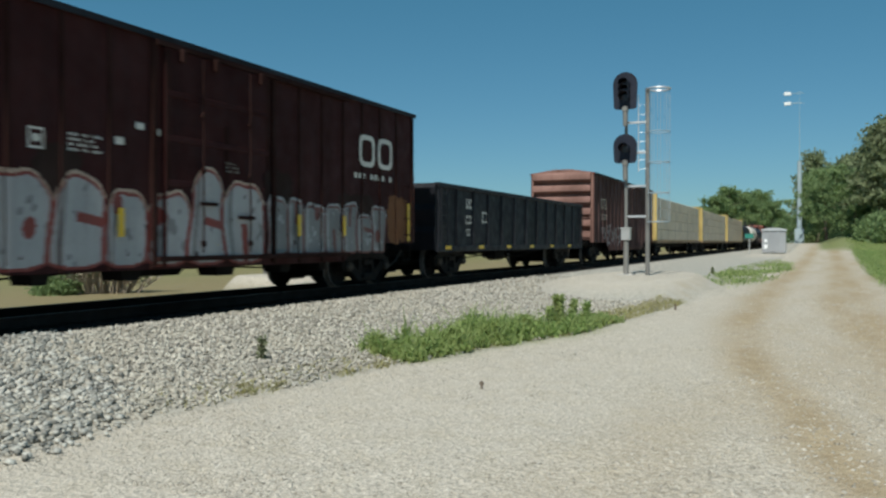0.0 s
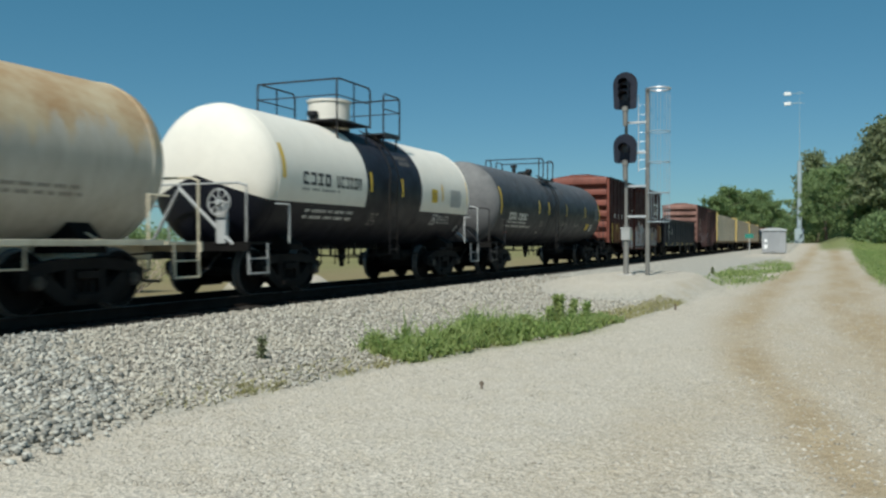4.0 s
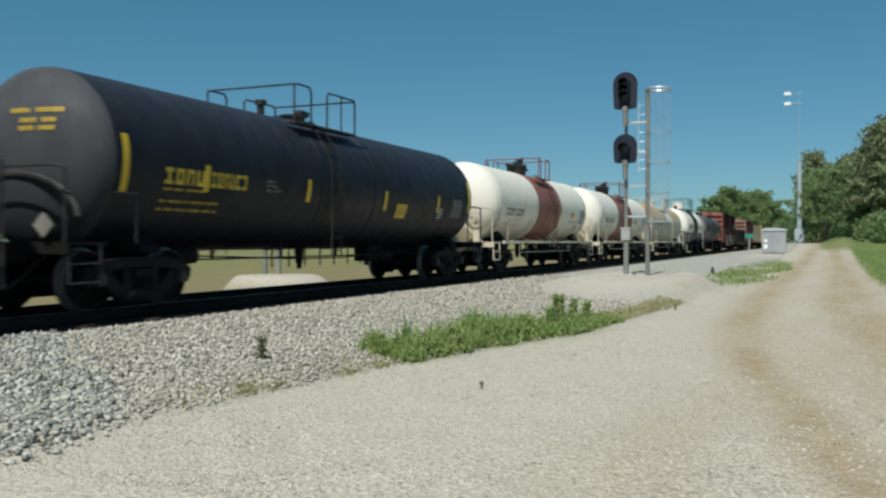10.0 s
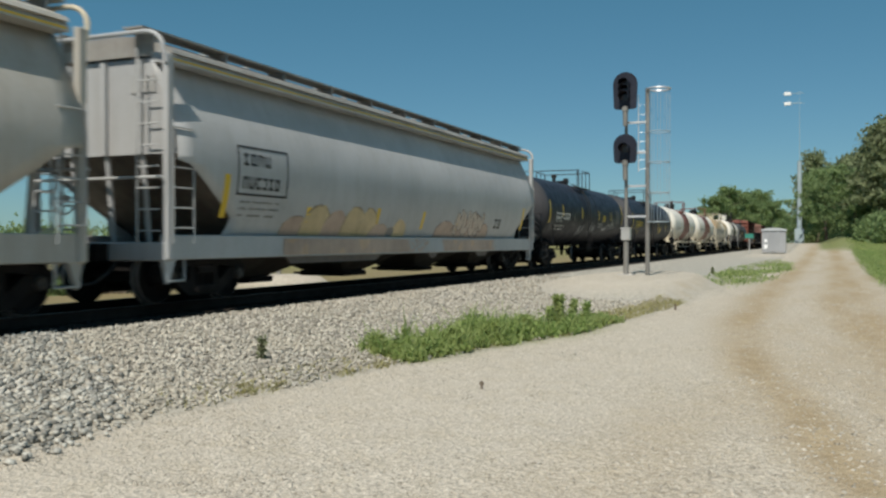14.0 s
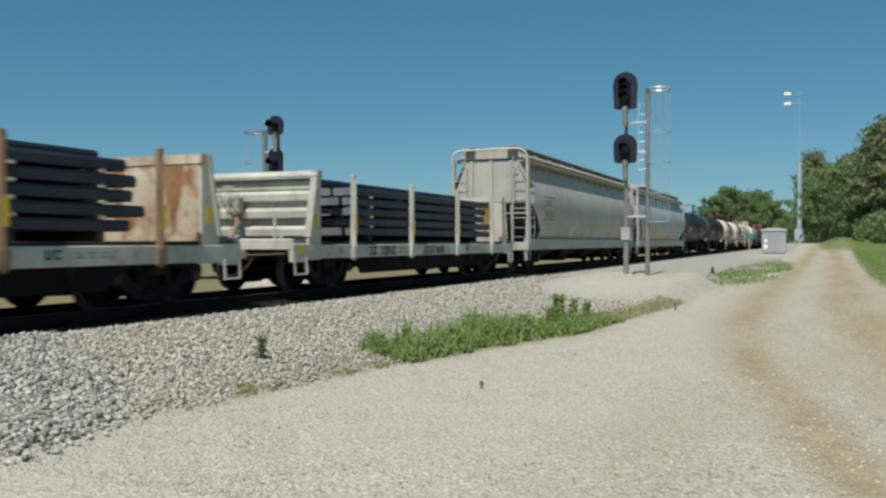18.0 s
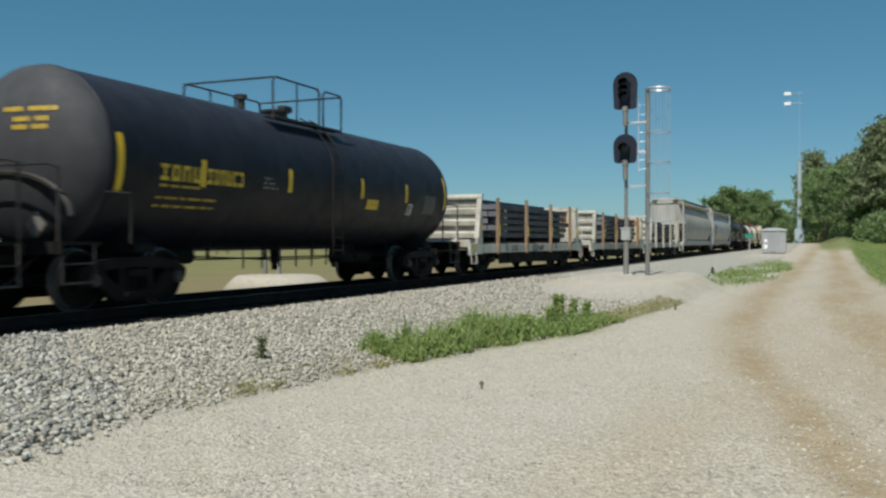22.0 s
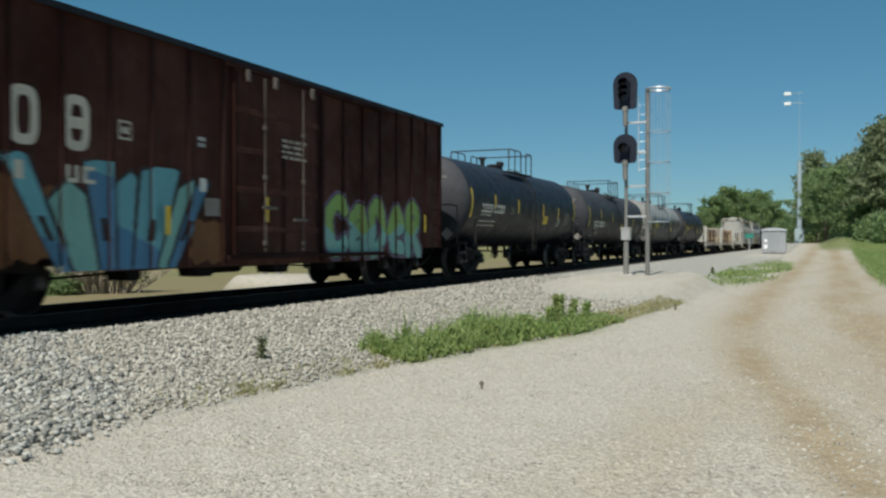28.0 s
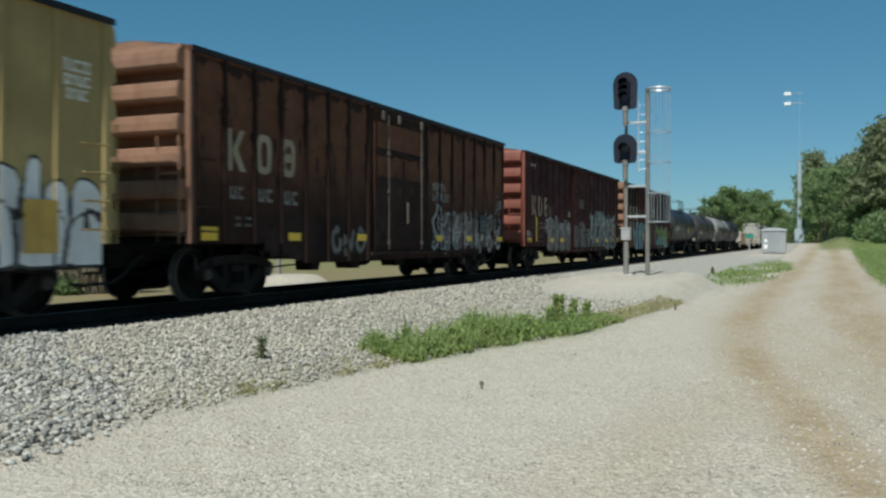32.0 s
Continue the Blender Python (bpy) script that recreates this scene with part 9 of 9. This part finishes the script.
    lower = lettered("cvzoeuadocu", 1.7, 7.3, 0.66, 1.40, 0.052, 0.03, 0, 2, 1, None, 0.05, None, 0.7)
    rows = layered(blotch(1.6, 7.3, 0.66, 2.25, 12, 1, 0.0), upper, lower, scrawl(1.8, 7.2, 0.75, 2.1, 9, 83, 0.016, 1), scrawl(1.8, 7.2, 0.75, 2.2, 8, 84, 0.018, 2))
    sprayed(car, "graffiti", 1.6, 7.4, 0.62, 2.45, rows, ["g_worn", "g_black", "g_silver"], y_of, 0.022, "two rows of silver and black graffiti letters")
    sprayed(car, "graffiti", 1.9, 7.0, 2.0, 2.5, blotch(2.6, 4.9, 2.1, 2.5, 6, 0, 0.3), ["g_pale"], lambda x: y_of(x) + 0.002, 0.03, "faded green paint behind the letters")
    sprayed(car, "graffiti", -7.75, -7.15, 1.0, 1.6, scrawl(-7.7, -7.2, 1.15, 1.45, 3, 22, 0.025), ["g_silver"], y_of, 0.02, "small grey tag")
    reflectors(car, flat_put(-1.505), [(-6.58, 1.5), (6.55, 1.45)], 0.9, 0.13)
    reflectors(car, flat_put(-1.53), [(7.5, 1.12)], 0.18, 0.34)
    for x in (-7.45, -4.58, -3.13, 3.0, 5.0):
        g = Geo()
        flat_put(-1.515)(g, x - 0.24, x + 0.24, 1.02, 1.17)
        part("reflector", g, "reflector", car)

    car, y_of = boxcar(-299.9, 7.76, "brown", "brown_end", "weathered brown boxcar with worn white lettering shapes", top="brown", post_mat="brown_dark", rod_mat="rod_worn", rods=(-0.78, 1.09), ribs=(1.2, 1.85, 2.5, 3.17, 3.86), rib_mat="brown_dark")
    big_shapes(car, put, "mark_faded", (-6.82, -5.94, -5.13), 2.27, 3.0)
    marking(car, "marks", put, "mark_faint", [(-6.75, -6.3, 1.78, 2.0, 2, "xx"), (-5.9, -5.4, 1.76, 2.0, 2, "xx"), (-5.05, -4.53, 1.74, 2.0, 2, "xx"), (-6.6, -6.1, 1.42, 1.47, 5, "xx xx"), (-6.6, -6.1, 1.30, 1.35, 5, "xx xx")])
    wash = blotch(1.95, 7.55, 0.7, 1.95, 71, 2, 0.4)
    swirls = lettered("ocaouncu", 1.95, 7.5, 0.72, 2.05, 0.036, 0.03, 3, 0, 1, None, 0.10, None, 0.75)
    ring = lettered("oc", 2.05, 3.4, 0.95, 2.05, 0.035, 0.04, 3, 3, 1, None, 0.09, None, 0.9)
    small = layered(lettered("nano", 2.05, 2.75, 2.4, 2.68, 0.012, 0.0, 3, 3, 3, None, 0.02, None, 2.0), lettered("andeou", 2.0, 3.2, 2.1, 2.36, 0.012, 0.0, 0, 0, 0, None, 0.02, None, 2.0), lettered("an", 7.1, 7.6, 1.9, 2.6, 0.02, 0.0, 0, 0, 0, None, 0.04, None, 1.2))
    sprayed(car, "graffiti", 1.8, 7.65, 0.7, 2.7, layered(wash, swirls, ring, scrawl(2.2, 7.4, 0.8, 1.8, 8, 72, 0.02, 3), small), ["g_worn", "g_black", "g_dim", "g_silver"], y_of, 0.02, "pale sprayed outline letters over a grey wash")
    sprayed(car, "grime_patch", 1.7, 7.6, 0.66, 1.9, blotch(1.8, 7.5, 0.66, 1.75, 15, 0, 0.2), ["soot"], lambda x: y_of(x) + 0.002, 0.03, "sooty grime along the lower side")
    sprayed(car, "grime_patch", -7.6, -1.5, 0.66, 1.9, blotch(-6.4, -1.6, 0.62, 1.6, 25, 0, 0.35), ["soot"], lambda x: y_of(x) + 0.002, 0.03, "sooty grime along the lower side")
    def soot(x, z):
        """Ragged soot with sharp-edged runs, over the lower door."""
        edge = 2.48 + 0.03 * ripple(x, z * 0.2, 5.0, 1.0) + 0.16 * np.clip(ripple(x, z * 0.15, 17.0, 3.0), 0, 1)
        return np.where((z < edge) & (ripple(x, z, 3.0, 4.0) + 0.6 * ripple(x * 0.6, z, 13.0, 6.0) > -0.48), 0, -1)
    def runs(x, z):
        """Dark runs beside the posts and under the eave, ragged below."""
        d = np.abs((np.abs(x) - 1.65 + 0.435) % 0.87 - 0.435)
        reach = 0.07 + 0.10 * ripple(x * 0.5, z, 2.3, 4.0) + 0.06 * ripple(x, z, 9.0, 1.0)
        eave_line = 3.98 + 0.16 * ripple(x, z * 0.1, 3.1, 2.0) + 0.10 * ripple(x, z * 0.1, 11.0, 5.0)
        smear = (ripple(x * 2.2, z * 0.35, 4.0, 7.0) + 0.5 * ripple(x, z * 0.4, 15.0, 3.0) > 0.72) & (z < 3.6)
        return np.where((d < reach) | (z > eave_line) | smear, 0, -1)
    for lo, hi in ((-7.7, -1.7), (1.7, 7.7)):
        sprayed(car, "grime_stain", lo, hi, 1.02, 4.12, runs, ["soot"], lambda x: y_of(x) + 0.002, 0.03, "dark grime runs beside the posts")
    sprayed(car, "grime_stain", -1.4, 1.4, 2.5, 4.05, lambda x, z: np.where((z > 3.86 + 0.05 * ripple(x, z, 6.0, 1.0)) | (np.abs(z - 3.08 + 0.05 * ripple(x, z * 0.2, 5.0, 3.0)) < 0.045) | (ripple(x * 2.0, z * 0.4, 5.0, 2.0) > 0.8), 0, -1), ["soot"], lambda x: y_of(x) + 0.002, 0.03, "dark grime under the door ribs")
    sprayed(car, "soot_stain", -1.5, 1.6, 0.95, 2.95, soot, ["soot"], lambda x: y_of(x) + 0.002, 0.025, "dark sooty stain with ragged runs")
    part("dark_placard", Geo().box(5.45, 6.05, -1.545, -1.53, 1.27, 1.83), "signal_black", car, "small dark square placard")
    g = Geo()
    for q in ((5.55, 5.95, 1.62, 1.66), (5.55, 5.95, 1.36, 1.39), (5.55, 5.59, 1.39, 1.62), (5.91, 5.95, 1.39, 1.62), (5.65, 5.85, 1.50, 1.56)):
        flat_put(-1.549)(g, *q)
    part("mark_frame", g, "g_pale", car)
    sprayed(car, "graffiti", 2.2, 3.2, 2.1, 2.6, scrawl(2.25, 3.1, 2.15, 2.55, 5, 33, 0.016), ["mark_faint"], y_of, 0.02, "thin pale tag")
    sprayed(car, "graffiti", -3.4, -1.6, 0.7, 1.5, lettered("ono", -3.3, -1.7, 0.72, 1.35, 0.05, 0.03, 0, 0, 1), ["mark_faint", "g_black"], y_of, 0.03, "pale sprayed loops")
    for x in (-7.35, -4.74, -2.0, 2.4, 4.6, 7.3):
        g = Geo()
        flat_put(-1.52)(g, x - 0.22, x + 0.22, 1.05, 1.2 if x > -7 else 1.28)
        part("reflector", g, "reflector", car)

    car, y_of = boxcar(-317.3, 7.87, "yellow_car", "yellow_car", "faded yellow boxcar with white bubble graffiti", top="yellow_car")
    marking(car, "marks", put, "mark_white", [(7.0, 7.5, 3.36, 3.53, 5, "xxxxx"), (7.0, 7.5, 3.17, 3.32, 4, "xxxx"), (7.05, 7.45, 2.98, 3.13, 4, "xxxx")])
    sprayed(car, "graffiti", 1.9, 7.7, 0.62, 2.4, layered(bubbles(2.0, 7.72, 0.66, 2.3, 12, 6, 0.04, False, -1.0), bubbles(2.0, 7.75, 0.66, 1.75, 7, 9, 0.045, False, -1.0, 0.4)), ["g_white", "g_white", "g_black", "g_black"], y_of, 0.022, "white bubble graffiti with black outlines")
    g = Geo()
    flat_put(-1.53)(g, 6.3, 6.86, 0.88, 1.58)
    part("reflector", g, "ochre_panel", car, "dirty ochre panel")


build_train()


# ---- movement ----
def motions():
    for car, x0 in TRAIN:
        walk(car, [(t, pose(x0 + run(t), 0, 0)) for t in range(0, 33, 2)])
    radius = 0.457
    for wheel, dx, x0 in WHEELS:
        # wheels roll while their car passes near
        t0 = max(0.0, ((-14 - x0) / V0) - 1.0)
        t1 = min(32.0, (48 - x0) / V0 + 0.5)
        rows = []
        if t1 > t0:
            f0, f1 = int(t0 * FPS), int(t1 * FPS)
            ticks = sorted({0, *range(f0, f1 + 1), 32 * FPS})
            for k in ticks:
                t = k / FPS
                tt = min(max(t, f0 / FPS), f1 / FPS)
                rows.append((t, pose(dx, 0, radius) @ Matrix.Rotation((run(tt) - run(f0 / FPS)) / radius, 4, "Y")))
        if rows:
            walk(wheel, rows)


motions()
